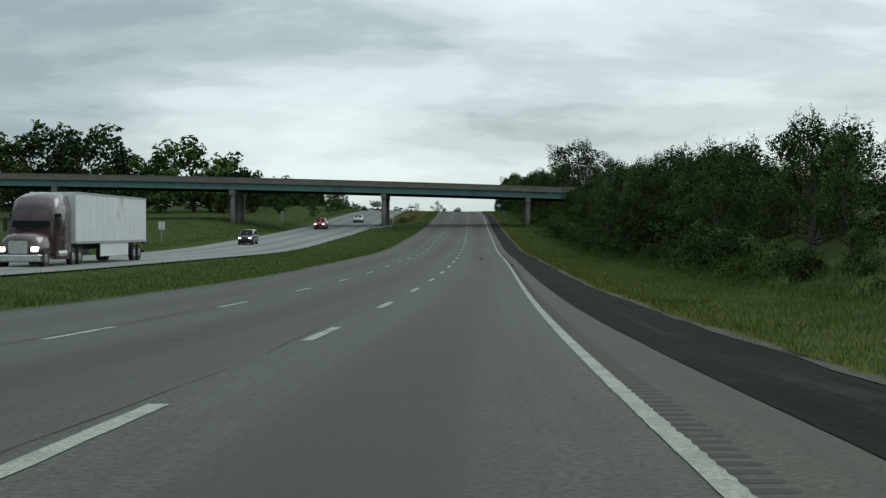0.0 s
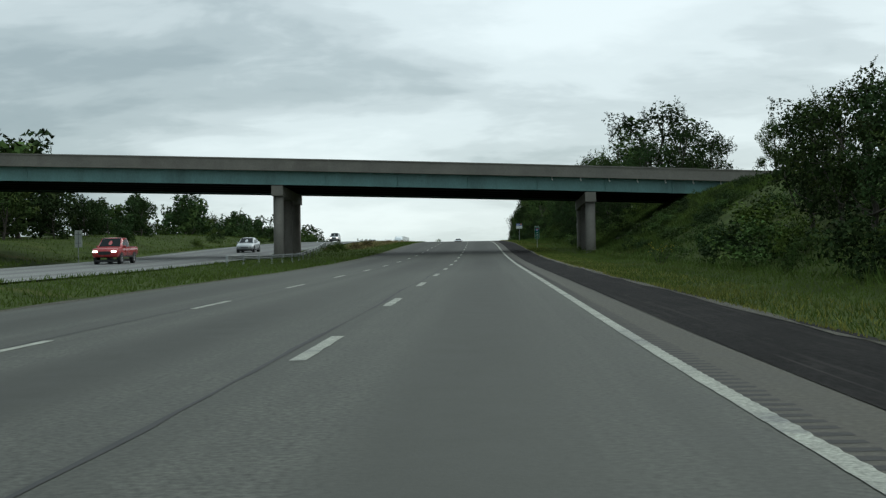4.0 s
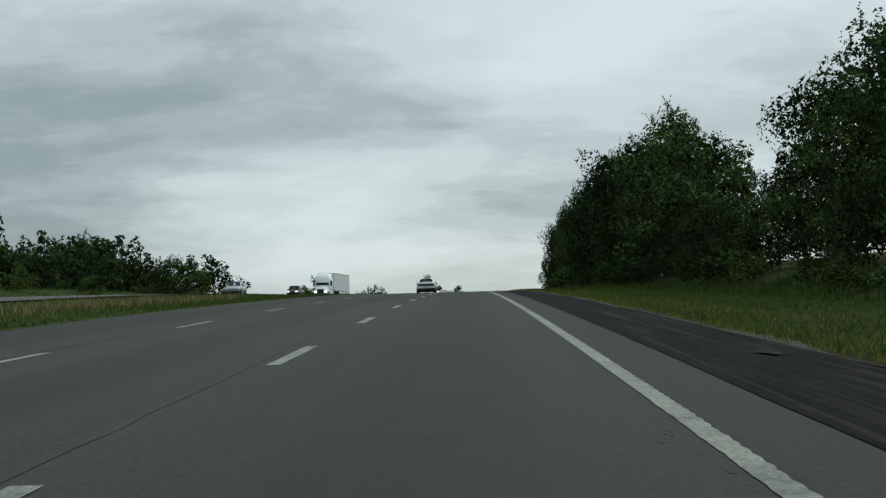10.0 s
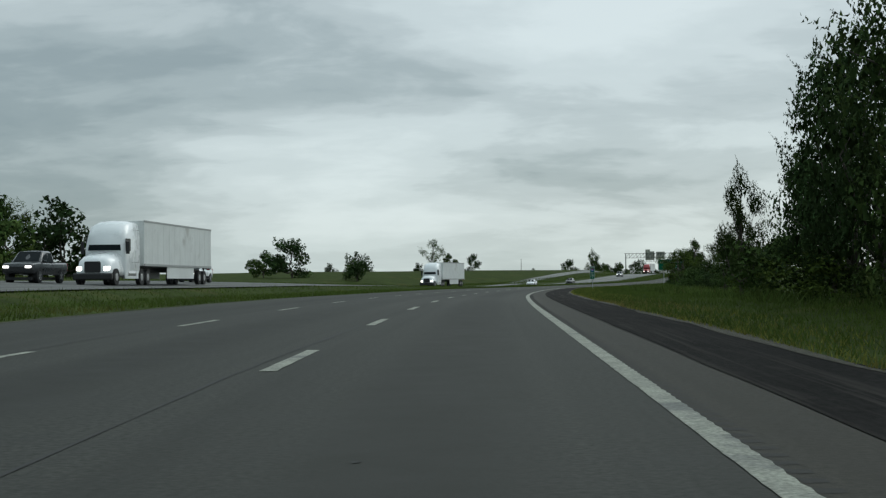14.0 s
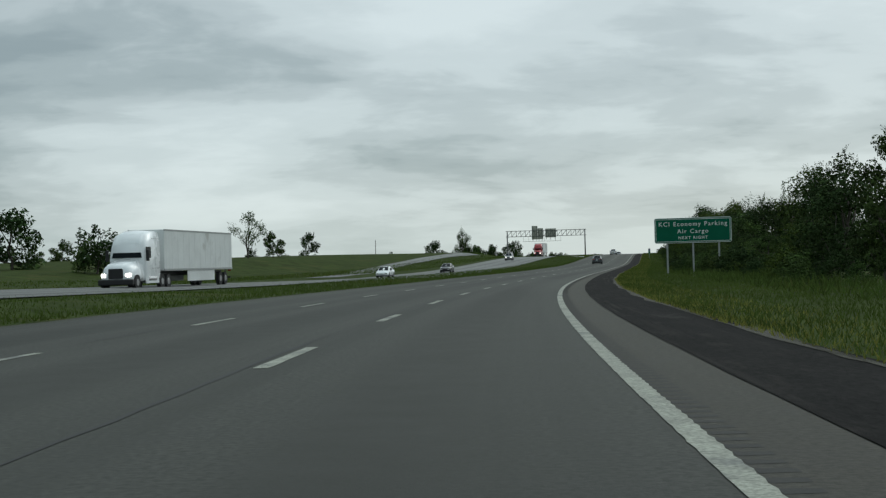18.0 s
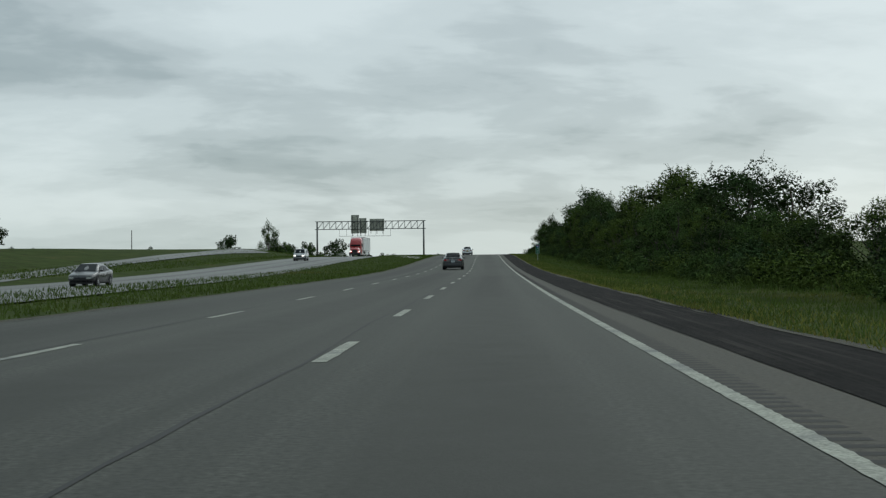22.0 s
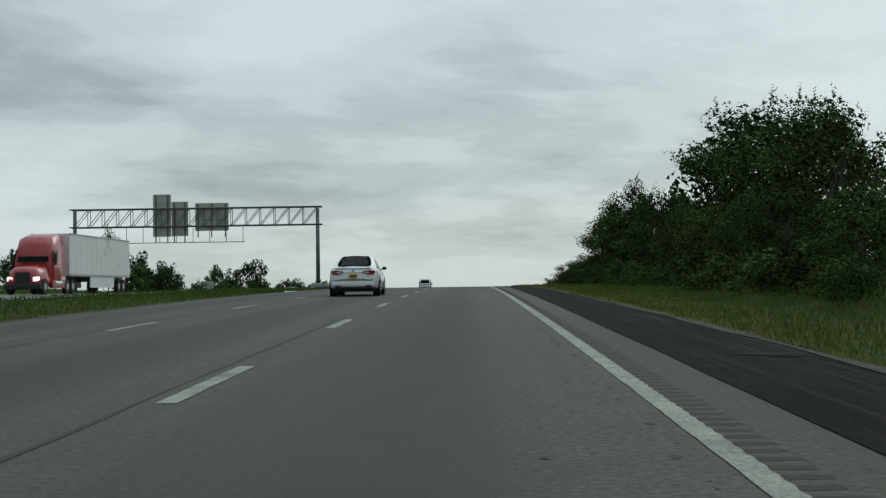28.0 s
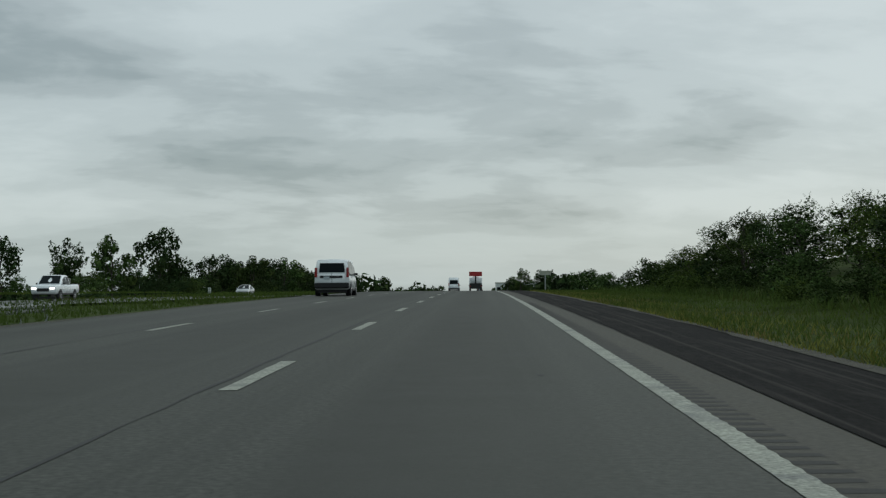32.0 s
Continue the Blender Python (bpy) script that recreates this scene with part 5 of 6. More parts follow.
# ---- mile markers ----
def mile_marker(s, u, last, turn=0.0):
    h = terrain(s, u)
    ob = thing("mile_marker", "tall narrow green mile marker sign on a thin post", "road sign", "mile markers", at_road(s, u, h, turn))
    z0, z1 = 0.85, 2.15
    ob.matrix_world = at_road(s, u, h + 0.16, turn)
    part("post", bmbox(-0.03, 0.03, 0.03, 0.07, -0.4, 1.9), GALV, ob, "slim steel post")
    part("panel", rounded(bmesh.new(), -0.235, 0.235, 0.0, 0.03, z0, z1, 0.04, 3), LEGEND, ob)
    part("face", rounded(bmesh.new(), -0.22, 0.22, -0.008, 0.0, z0 + 0.015, z1 - 0.015, 0.03, 3), GREEN, ob, "green reflective face")
    bm = bmesh.new()
    pts = [(-0.12, 1.93), (0.12, 1.93), (0.155, 1.88), (0.155, 1.76), (0.09, 1.66), (0, 1.61), (-0.09, 1.66), (-0.155, 1.76), (-0.155, 1.88)]
    f = [bm.verts.new((x, -0.014, z)) for x, z in pts]
    b = [bm.verts.new((x, -0.008, z)) for x, z in pts]
    bm.faces.new(f)
    bm.faces.new(b[::-1])
    for i in range(9):
        bm.faces.new((f[i], b[i], b[(i + 1) % 9], f[(i + 1) % 9]))
    sh = part("shield", bm, BLUE, ob, "blue route shield")
    part("shield_band", bmbox(-0.13, 0.13, -0.018, -0.013, 1.855, 1.915), REDP, sh)
    words("SOUTH", 0.125, LEGEND, ob, 0, -0.012, 2.045)
    words("29", 0.20, LEGEND, ob, 0, -0.018, 1.755)
    words("MILE", 0.14, LEGEND, ob, 0, -0.012, 1.50)
    words("16", 0.24, LEGEND, ob, 0, -0.012, 1.27)
    part("rule", bmbox(-0.2, 0.2, -0.012, -0.008, 1.125, 1.137), LEGEND, ob)
    words(last, 0.22, LEGEND, ob, 0, -0.012, 0.99)
    return ob


mile_marker(280.0, 7.45, "4")
mile_marker(624.0, 7.25, "2", -3)
mile_marker(926.0, 8.1, "0")

# ---- sponsored-highway sign: blue head, white plate below ----
spon = thing("memorial_sign", "blue and white roadside memorial sign with an orange flower emblem", "road sign", m=at_road(360.0, 8.35, terrain(360, 8.35)))
part("post", tube(bmesh.new(), (0, 0.05, -0.2), (0, 0.05, 2.9), 0.035, n=8), GALV, spon, "thin steel post")
part("head_plate", rounded(bmesh.new(), -0.48, 0.48, 0, 0.02, 2.58, 2.92, 0.03, 3), BLUE, spon, "blue sign plate")
part("name_plate", rounded(bmesh.new(), -0.48, 0.48, 0, 0.02, 2.13, 2.575, 0.03, 3), LEGEND, spon, "white sign plate")
for z, t in ((2.48, "IN LOVING MEMORY OF"), (2.355, "OUR LITTLE ONES"), (2.235, "WHO WATCH OVER US")):
    words(t, 0.085, BLACK, spon, 0, -0.006, z, 1.02)
for z, w in ((2.85, 0.12), (2.77, 0.30), (2.67, 0.22)):
    part("text_bar", bmbox(-0.44 + (0.3 - w) / 2, -0.44 + (0.3 - w) / 2 + 2 * w - 0.05, -0.004, 0.0, z - 0.018, z + 0.018), LEGEND, spon)
bm = bmesh.new()
for k in range(4):
    a = radians(45 + 90 * k)
    bmesh.ops.create_cone(bm, cap_ends=True, segments=10, radius1=0.07, radius2=0.07, depth=0.01, matrix=Matrix.Translation((0.30 + 0.065 * math.cos(a), -0.008, 2.80 + 0.075 * math.sin(a))) @ Matrix.Rotation(radians(90), 4, "X"))
part("emblem", bm, ORANGE, spon, "orange flower emblem")

# ---- plates seen from behind beside the far carriageway ----
def back_sign(s, u, w, h, z, label):
    g = terrain(s, u)
    ob = thing("road_sign", label, "road sign", "signs facing away", at_road(s, u, g))
    part("plate", rounded(bmesh.new(), -w / 2, w / 2, 0, 0.02, z, z + h, 0.05, 3), LEGEND if w < 1 else DULL, ob)
    part("post", bmbox(-0.04, 0.04, -0.06, -0.01, -0.2, z + h * 0.9), GALV, ob, "steel post")
    for q in (0.25, 0.75):
        part("bracket", bmbox(-w * 0.4, w * 0.4, -0.012, -0.001, z + h * q - 0.03, z + h * q + 0.03), GALV, ob)
    return ob


back_sign(166, -36.5, 0.75, 0.95, 2.1, "pale plate seen from behind on a post")
back_sign(268, -36.0, 0.7, 1.6, 1.4, "tall pale plate seen from behind on a post")
back_sign(1215, -50, 2.4, 3.6, 0.9, "dark weathered timber sign back beside the far lanes")
back_sign(1320, -44, 0.5, 1.0, 1.0, "small pale plate on a post")


# ---- guard rails ----
def guard_rail(pts, label):
    """A W-beam rail on posts through (s, u) points."""
    s0, u0 = pts[0]
    o = ground_at(s0, u0)
    ob = thing("guard_rail", label, "guard rail", "guard rails", Matrix.Translation(o))
    prof = ((0.0, 0.40), (-0.05, 0.45), (-0.05, 0.50), (0.02, 0.55), (-0.05, 0.60), (-0.05, 0.65), (0.0, 0.70))
    run = []
    for (a, b), (c, d) in zip(pts, pts[1:]):
        n = max(2, int(abs(c - a) / 2))
        run += [(a + (c - a) * i / n, b + (d - b) * i / n) for i in range(n)]
    run.append(pts[-1])
    bm = bmesh.new()
    rows = []
    for s, u in run:
        p = ground_at(s, u) - o
        a = head(s)
        rows.append([bm.verts.new((p[0] - COS(a) * q, p[1] - SIN(a) * q, p[2] + z)) for q, z in prof])
    for r1, r2 in zip(rows, rows[1:]):
        for j in range(len(prof) - 1):
            bm.faces.new((r1[j], r1[j + 1], r2[j + 1], r2[j]))
    geom = bmesh.ops.solidify(bm, geom=bm.faces[:], thickness=0.012)
    part("rail", bm, GALV, ob, "corrugated steel rail")
    for s, u in run[::2]:
        p = ground_at(s, u) - o
        part("post", bmbox(p[0] + 0.02, p[0] + 0.14, p[1] - 0.05, p[1] + 0.05, p[2] - 0.3, p[2] + 0.68), GALV, ob)
    return ob


guard_rail([(236, -16.2), (246, -15.0), (258, -14.2), (282, -15.2), (302, -16.6)], "weathered steel guard rail round the bridge columns")
guard_rail([(1050, -9.2), (1070, -9.6), (1088, -10.6), (1112, -12.2), (1136, -14.2)], "steel guard rail shielding the gantry post")

# ---- tyre scraps on the paving ----
for s, u, k in ((101.3, 1.94, 0.45), (83.1, 3.85, 0.42)):
    bm = bmesh.new()
    bmesh.ops.create_icosphere(bm, subdivisions=2, radius=0.2)
    for v in bm.verts:
        v.co = Vector((v.co.x * 1.3, v.co.y * 0.9, max(-0.02, v.co.z * 0.5))) * (1 + 0.7 * noise.noise(v.co * 9 + Vector((s, 0, 0))))
    ob = part("tyre_scrap", bm, RUBBER, None)
    tagged(ob, "torn scrap of black tyre rubber on the paving", "debris", "tyre scraps")
    ob.matrix_world = at_road(s, u, 0.03) @ Matrix.Scale(k, 4)

# ---- far things on the skyline ----
hall = thing("flat_building", "long pale flat-roofed building beyond the woods", "building", m=at_road(1980, 26, terrain(1980, 26)))
part("wall", bmbox(-16, 16, 0, 22, 0, 11.5), LEGEND, hall, "pale wall")
part("roof_edge", bmbox(-16.3, 16.3, -0.3, 22.3, 11.5, 12.1), DULL, hall)
for x in range(-14, 15, 4):
    part("window", bmbox(x - 1.2, x + 1.2, -0.05, 0.02, 6.5, 9.0), GLASS, hall)
board = thing("billboard", "dark billboard on a single steel pole", "billboard", m=at_road(1500, 21.8, terrain(1500, 21.8)))
_bz = 5.3 - terrain(1500, 21.8)
part("pole", tube(bmesh.new(), (0, 0, -0.5), (0, 0, _bz), 0.18, n=10), GALV, board, "steel pole")
part("panel", bmbox(-1.7, 1.7, -0.1, 0.1, _bz - 0.2, _bz + 1.1), DULL, board, "billboard panel")
mast = thing("utility_pole", "thin timber utility pole on the rise", "pole", m=at_road(1096, -88.8, terrain(1096, -88.8)))
part("shaft", tube(bmesh.new(), (0, 0, -0.5), (0, 0, 7.5 - terrain(1096, -88.8)), 0.13, 0.09, 8), BARK, mast, "timber shaft")


# ---- tall yellow-flowered weeds on the verge ----
def attach_stem(ob, sv, sf):
    attach(new("stem", mesh_of("stem", sv, sf, BARK)), ob)
    return [], []


def flowering_weed(s, u, high, seed):
    g = np.random.default_rng(seed)
    ob = thing("flowering_weed", "tall green weed clump with small yellow flowers", "wild plant", "flowering weeds", Matrix.Translation(spot(s, u, hill(s, u) - 0.03)))
    sv, sf, lv, fv = [], [], [], []
    for _ in range(12):
        a, lean = g.random() * 6.283, 0.15 + 0.45 * g.random()
        foot = np.array((math.cos(a), math.sin(a), 0)) * 0.12
        top = foot + np.array((math.cos(a) * lean, math.sin(a) * lean, high * (0.65 + 0.4 * g.random())))
        limb(sv, sf, foot, top, 0.012, 0.005, 4)
        sv, sf = attach_stem(ob, sv, sf)
        for k in range(26):
            q = foot + (top - foot) * (0.1 + 0.85 * g.random())
            d = g.normal(size=3)
            d /= np.linalg.norm(d)
            w = np.cross(d, g.normal(size=3))
            w /= np.linalg.norm(w)
            lv += [q - w * 0.022, q + w * 0.022, q + d * (0.09 + 0.1 * g.random())]
        for k in range(4):
            q = top + g.normal(size=3) * np.array((0.07, 0.07, 0.08))
            for j in range(3):
                d = g.normal(size=3)
                d /= np.linalg.norm(d)
                w = np.cross(d, g.normal(size=3))
                w /= np.linalg.norm(w)
                fv += [q - w * 0.013, q + w * 0.013, q + d * 0.032]
    attach(new("leaves", mesh_of("leaves", lv, np.arange(len(lv)).reshape(-1, 3).tolist(), LEAF_B)), ob)
    tagged(attach(new("flowers", mesh_of("flowers", fv, np.arange(len(fv)).reshape(-1, 3).tolist(), FLOWER)), ob), "small yellow flower heads")


flowering_weed(835.4, 12.1, 0.85, 2)
flowering_weed(208.2, 10.6, 0.9, 3)
# ---- vehicles ----
def loft(bm, rows, cap=True, mirror=True):
    """Skin a list of half sections (x, z) at y, mirrored over x = 0."""
    rings = []
    for y, half in rows:
        ring = [bm.verts.new((x, y, z)) for x, z in half]
        if mirror:
            ring += [bm.verts.new((-x, y, z)) for x, z in half[::-1] if x > 1e-4]
        rings.append(ring)
    for a, b in zip(rings, rings[1:]):
        n = len(a)
        for j in range(n):
            k = (j + 1) % n
            try:
                bm.faces.new((a[j], a[k], b[k], b[j]))
            except ValueError:
                pass
    if cap:
        bm.faces.new(rings[0])
        bm.faces.new(rings[-1][::-1])
    return bm


def curve(knots, y):
    ys = [k[0] for k in knots]
    i = max(0, min(len(ys) - 2, int(np.searchsorted(ys, y)) - 1))
    a, b = knots[i], knots[i + 1]
    t = (y - a[0]) / max(1e-6, b[0] - a[0])
    t = t * t * (3 - 2 * t) * 0.45 + t * 0.55
    return [p + (q - p) * t for p, q in zip(a[1:], b[1:])]


def wheel(parent, x, y, r, w, rim_mat, side):
    bm = bmesh.new()
    m = Matrix.Translation((x, y, r)) @ Matrix.Rotation(radians(90), 4, "Y")
    prof = [(r * 0.62, -w / 2), (r * 0.93, -w / 2), (r, -w * 0.36), (r, w * 0.36), (r * 0.93, w / 2), (r * 0.62, w / 2)]
    n = 24
    rings = [[bm.verts.new(m @ Vector((q * math.cos(2 * math.pi * k / n), q * math.sin(2 * math.pi * k / n), h))) for k in range(n)] for q, h in prof]
    for a, b in zip(rings, rings[1:]):
        for k in range(n):
            bm.faces.new((a[k], a[(k + 1) % n], b[(k + 1) % n], b[k]))
    wh = part("wheel", bm, RUBBER, parent, "black tyre", True)
    bm = bmesh.new()
    f = side * w * 0.40
    tube(bm, (x + f - side * 0.05, y, r), (x + f - side * 0.03, y, r), r * 0.64, r * 0.64, 20)
    rim = part("brake_disc", bm, BLACK, wh)
    bm = bmesh.new()
    for k in range(5):
        a = 2 * math.pi * k / 5 + 0.3
        for da in (-0.14, 0.14):
            tube(bm, (x + f, y + 0.05 * math.cos(a), r + 0.05 * math.sin(a)), (x + f, y + r * 0.62 * math.cos(a + da), r + r * 0.62 * math.sin(a + da)), 0.022, 0.02, 5)
    tube(bm, (x + f - 0.02, y, r), (x + f + 0.02, y, r), r * 0.15, r * 0.15, 12)
    for q in (r * 0.62,):
        for k in range(20):
            a, b = 2 * math.pi * k / 20, 2 * math.pi * (k + 1) / 20
            tube(bm, (x + f, y + q * math.cos(a), r + q * math.sin(a)), (x + f, y + q * math.cos(b), r + q * math.sin(b)), 0.018, n=4)
    part("rim", bm, rim_mat, wh, "alloy rim")
    return wh


def plate_on(parent, name, pts, mat, label="", thick=0.012, parent2=None):
    """A thin panel through points given anticlockwise as seen from outside."""
    bm = bmesh.new()
    p = [Vector(q) for q in pts]
    nrm = sum(((p[i] - p[0]).cross(p[(i + 1) % len(p)] - p[0]) for i in range(1, len(p) - 1)), Vector()).normalized()
    f = [bm.verts.new(q + nrm * thick) for q in p]
    b = [bm.verts.new(q - nrm * 0.03) for q in p]
    bm.faces.new(f)
    bm.faces.new(b[::-1])
    for i in range(len(p)):
        j = (i + 1) % len(p)
        bm.faces.new((f[i], b[i], b[j], f[j]))
    return part(name, bm, mat, parent2 or parent, label)


def car(name, label, category, mat, prof, cabin, wheels, half, tumble=0.76, rim=RIM, r=0.33, tail="lamps", plate=PLATE, lit=False, rear_glass=True, lamp_z=None, cab_wide=0.93, trim=BLACK, group="traffic", posts=True):
    """prof: (y, low, deck, width share) from tail to nose; cabin: (rear base, roof rear, roof front, screen base, roof height)."""
    ob = thing(name, label, category, group)
    y0, y1 = prof[0][0], prof[-1][0]
    rows = []
    for y in sorted(set(np.linspace(y0, y1, 34).tolist() + [p[0] for p in prof])):
        lo, dk, ws = curve(prof, y)
        w = half * ws
        mid = lo + (dk - lo) * 0.55
        rows.append((y, [(0, lo), (w * 0.86, lo), (w * 0.965, lo + 0.06), (w, mid - 0.08), (w, mid + 0.06), (w * 0.985, dk - 0.13), (w * 0.955, dk - 0.045), (w * 0.87, dk), (0, dk + 0.025)]))
    part("body", loft(bmesh.new(), rows), mat, ob, "", True)
    yb, yr, yf, yw, zr = cabin

    def roof(y):
        bz = curve(prof, y)[1]
        if y < yr:
            t = (y - yb) / (yr - yb)
        elif y > yf:
            t = (yw - y) / (yw - yf)
        else:
            t = 1.0
        t = max(0.0, min(1.0, t))
        crown = 0.03 * math.sin(math.pi * max(0, min(1, (y - yr) / max(0.1, yf - yr)))) if yr <= y <= yf else 0
        return bz + (zr - bz) * (t ** 0.9) + crown, t

    def side(y, t_h):
        """Half width of the cabin at y, t_h from belt (0) to roof rail (1)."""
        ws = curve(prof, y)[2]
        return half * ws * (cab_wide + (tumble - cab_wide) * t_h)

    rows = []
    for y in np.linspace(yb, yw, 26):
        z, t = roof(y)
        bz = curve(prof, y)[1] - 0.03
        wb = side(y, 0)
        wt = side(y, max(0.15, t))
        rows.append((y, [(0, bz), (wb, bz), (wb + (wt - wb) * 0.55, bz + (z - bz) * 0.5), (wt, max(bz + 0.005, z - 0.07)), (wt * 0.9, z - 0.012), (0, z + 0.018)]))
    part("roof", loft(bmesh.new(), rows), mat, ob, "", True)

    if rear_glass:
        # a curved rear screen with rounded corners, lying just proud of the roof skin
        bm = bmesh.new()
        d = yr - yb
        grid = []
        for q, narrow in ((0.07, 0.90), (0.12, 0.975), (0.3, 1.0), (0.55, 1.0), (0.8, 0.985), (0.90, 0.95), (0.96, 0.86)):
            y = yb + d * q
            z, tt = roof(y)
            wt = side(y, max(0.15, tt))
            row = []
            for k in range(9):
                x = (k / 4 - 1) * wt * 0.80 * narrow
                row.append(bm.verts.new((x, y - 0.012, z + 0.052 - 0.03 * abs(x) / (0.9 * wt))))
            grid.append(row)
        for a, b in zip(grid, grid[1:]):
            for k in range(8):
                bm.faces.new((a[k], a[k + 1], b[k + 1], b[k]))
        bmesh.ops.solidify(bm, geom=bm.faces[:], thickness=0.01)
        part("rear_window", bm, GLASS, ob, "tinted rear window", True)
    d = yw - yf
    za, zc = yw - d * 0.06, yf + d * 0.06
    pts = []
    for y, sgn in ((za, 1), (za, -1), (zc, -1), (zc, 1)):
        z, t = roof(y)
        pts.append((sgn * side(y, max(0.15, t)) * 0.86, y, z + 0.012))
    plate_on(ob, "windscreen", pts, GLASS, "windscreen glass")
    # side windows in two lights
    ybm, yfm = yb + (yr - yb) * 0.72, yw - (yw - yf) * 0.62
    ymid = (ybm + yfm) / 2 - 0.05
    for sgn in (1, -1):
        for a, b in (((ybm + 0.08, ymid - 0.05), (ymid + 0.05, yfm)) if posts else ((ybm + 0.5, yfm),)):
            q = []
            for y, top in ((a, 0), (b, 0), (b, 1), (a, 1)):
                z, t = roof(y)
                bz = curve(prof, y)[1] + 0.015
                zz = bz + 0.02 if not top else max(bz + 0.05, z - 0.11)
                th = (zz - bz) / max(0.05, (z - bz)) * max(0.15, t)
                wb = side(y, 0)
                wt = side(y, max(0.15, t))
                full = max(0.05, z - 0.07 - bz)
                f = min(1, (zz - bz) / full)
                q.append((sgn * (wb + (wt - wb) * min(1, f * 1.08) + 0.004), y, zz))
            plate_on(ob, "side_window", q if sgn > 0 else q[::-1], GLASS, "tinted side window", 0.006)
        # mirror
        ym = yfm + 0.02
        bz = curve(prof, ym)[1]
        bm = bmbox(sgn * (half + 0.03) - 0.085, sgn * (half + 0.03) + 0.085, ym - 0.05, ym + 0.09, bz + 0.015, bz + 0.13, bevel=0.04)
        tube(bm, (sgn * half * 0.9, ym + 0.02, bz + 0.02), (sgn * half, ym + 0.02, bz + 0.07), 0.025)
        part("door_mirror", bm, mat if mat is not WHITE else BLACK, ob)
        for yh in ((ymid - 0.55, ymid + 0.45) if posts else (ymid - 0.2,)):
            bz = curve(prof, yh)[1]
            ws = curve(prof, yh)[2] * half
            part("door_handle", bmbox(sgn * ws - 0.015, sgn * ws + 0.02, yh - 0.1, yh + 0.1, bz - 0.17, bz - 0.14, bevel=0.008), mat, ob)
        sill = half * 0.985
        part("sill", bmbox(sgn * sill - 0.03, sgn * sill + 0.03, wheels[0] + r, wheels[1] - r, prof[len(prof) // 2][1] - 0.03, prof[len(prof) // 2][1] + 0.09, bevel=0.015), trim, ob)
        for yy in wheels:
            ws = curve(prof, yy)[2] * half
            bm = tube(bmesh.new(), (sgn * (ws - 0.25), yy, r + 0.01), (sgn * (ws + 0.006), yy, r + 0.01), r + 0.055, r + 0.055, 28)
            part("wheel_arch", bm, BLACK, ob)
            wheel(ob, sgn * (ws - 0.10), yy, r, 0.235, rim, sgn)
    # underside
    part("underbody", bmbox(-half * 0.8, half * 0.8, y0 + 0.25, y1 - 0.25, 0.16, 0.32), BLACK, ob)
    lo, dk, ws = prof[0][1:]
    w = half * ws
    lz = lamp_z or dk - 0.17
    if tail == "lamps":
        dk = 0.875
    if tail == "bar":
        part("tail_panel", rounded(bmesh.new(), -w * 1.03, w * 1.03, y0 - 0.03, y0 + 0.06, lz - 0.11, lz + 0.10, 0.07), BLACK, ob, "black full-width tail panel")
        for sgn in (1, -1):
            lens = part("tail_lamp", rounded(bmesh.new(), *sorted((sgn * w * 0.36, sgn * w * 0.99)), y0 - 0.037, y0 - 0.02, lz - 0.085, lz + 0.055, 0.05), TAIL_D, ob, "smoked red lamp")
            part("lamp_strip", rounded(bmesh.new(), *sorted((sgn * w * 0.46, sgn * w * 0.92)), y0 - 0.043, y0 - 0.03, lz - 0.03, lz + 0.0, 0.012), TAIL, lens)
        part("spoiler", bmbox(-w * 0.98, w * 0.98, y0 + 0.02, y0 + 0.26, dk + 0.12, dk + 0.16, bevel=0.015), mat, ob)
    elif tail == "lamps":
        for sgn in (1, -1):
            pts = [(sgn * w * 0.52, y0 - 0.008, lz + 0.045), (sgn * w * 0.52, y0 - 0.008, lz + 0.0), (sgn * w * 0.80, y0 + 0.0, lz - 0.085), (sgn * w * 1.10, y0 + 0.035, lz - 0.08), (sgn * w * 1.13, y0 + 0.05, lz + 0.07), (sgn * w * 0.9, y0 + 0.0, lz + 0.085)]
            lens = plate_on(ob, "tail_lamp", pts if sgn < 0 else pts[::-1], TAIL, "red tail lamp", 0.022)
            part("side_lens", bmbox(*sorted((sgn * w * 1.09, sgn * w * 1.175)), y0 + 0.03, y0 + 0.36, lz - 0.05, lz + 0.065, bevel=0.03), TAIL, lens, "red side lens")
            xa, xb = sorted((sgn * w * 0.60, sgn * w * 0.86))
            part("reverse_lens", rounded(bmesh.new(), xa, xb, y0 - 0.036, y0 - 0.01, lz - 0.02, lz + 0.025, 0.015), CHROME, lens, "clear lens")
        part("boot_trim", bmbox(-w * 0.5, w * 0.5, y0 - 0.022, y0 + 0.02, lz - 0.0, lz + 0.025, bevel=0.008), CHROME if mat is GREY else mat, ob, "boot trim bar")
        part("boot_lip", bmbox(-w * 0.98, w * 0.98, y0 + 0.0, y0 + 0.20, dk + 0.135, dk + 0.165, bevel=0.012), mat, ob, "boot lid lip")
        for z, x in ((lz - 0.235, w * 0.62), (lz - 0.30, w * 1.0)):
            part("panel_seam", bmbox(-x, x, y0 - 0.012, y0 + 0.06, z - 0.005, z + 0.005), BLACK, ob)
        part("badge", tube(bmesh.new(), (0, y0 - 0.02, lz + 0.07), (0, y0 + 0.02, lz + 0.07), 0.05, n=12), CHROME, ob, "bright badge")
    elif tail == "tall":
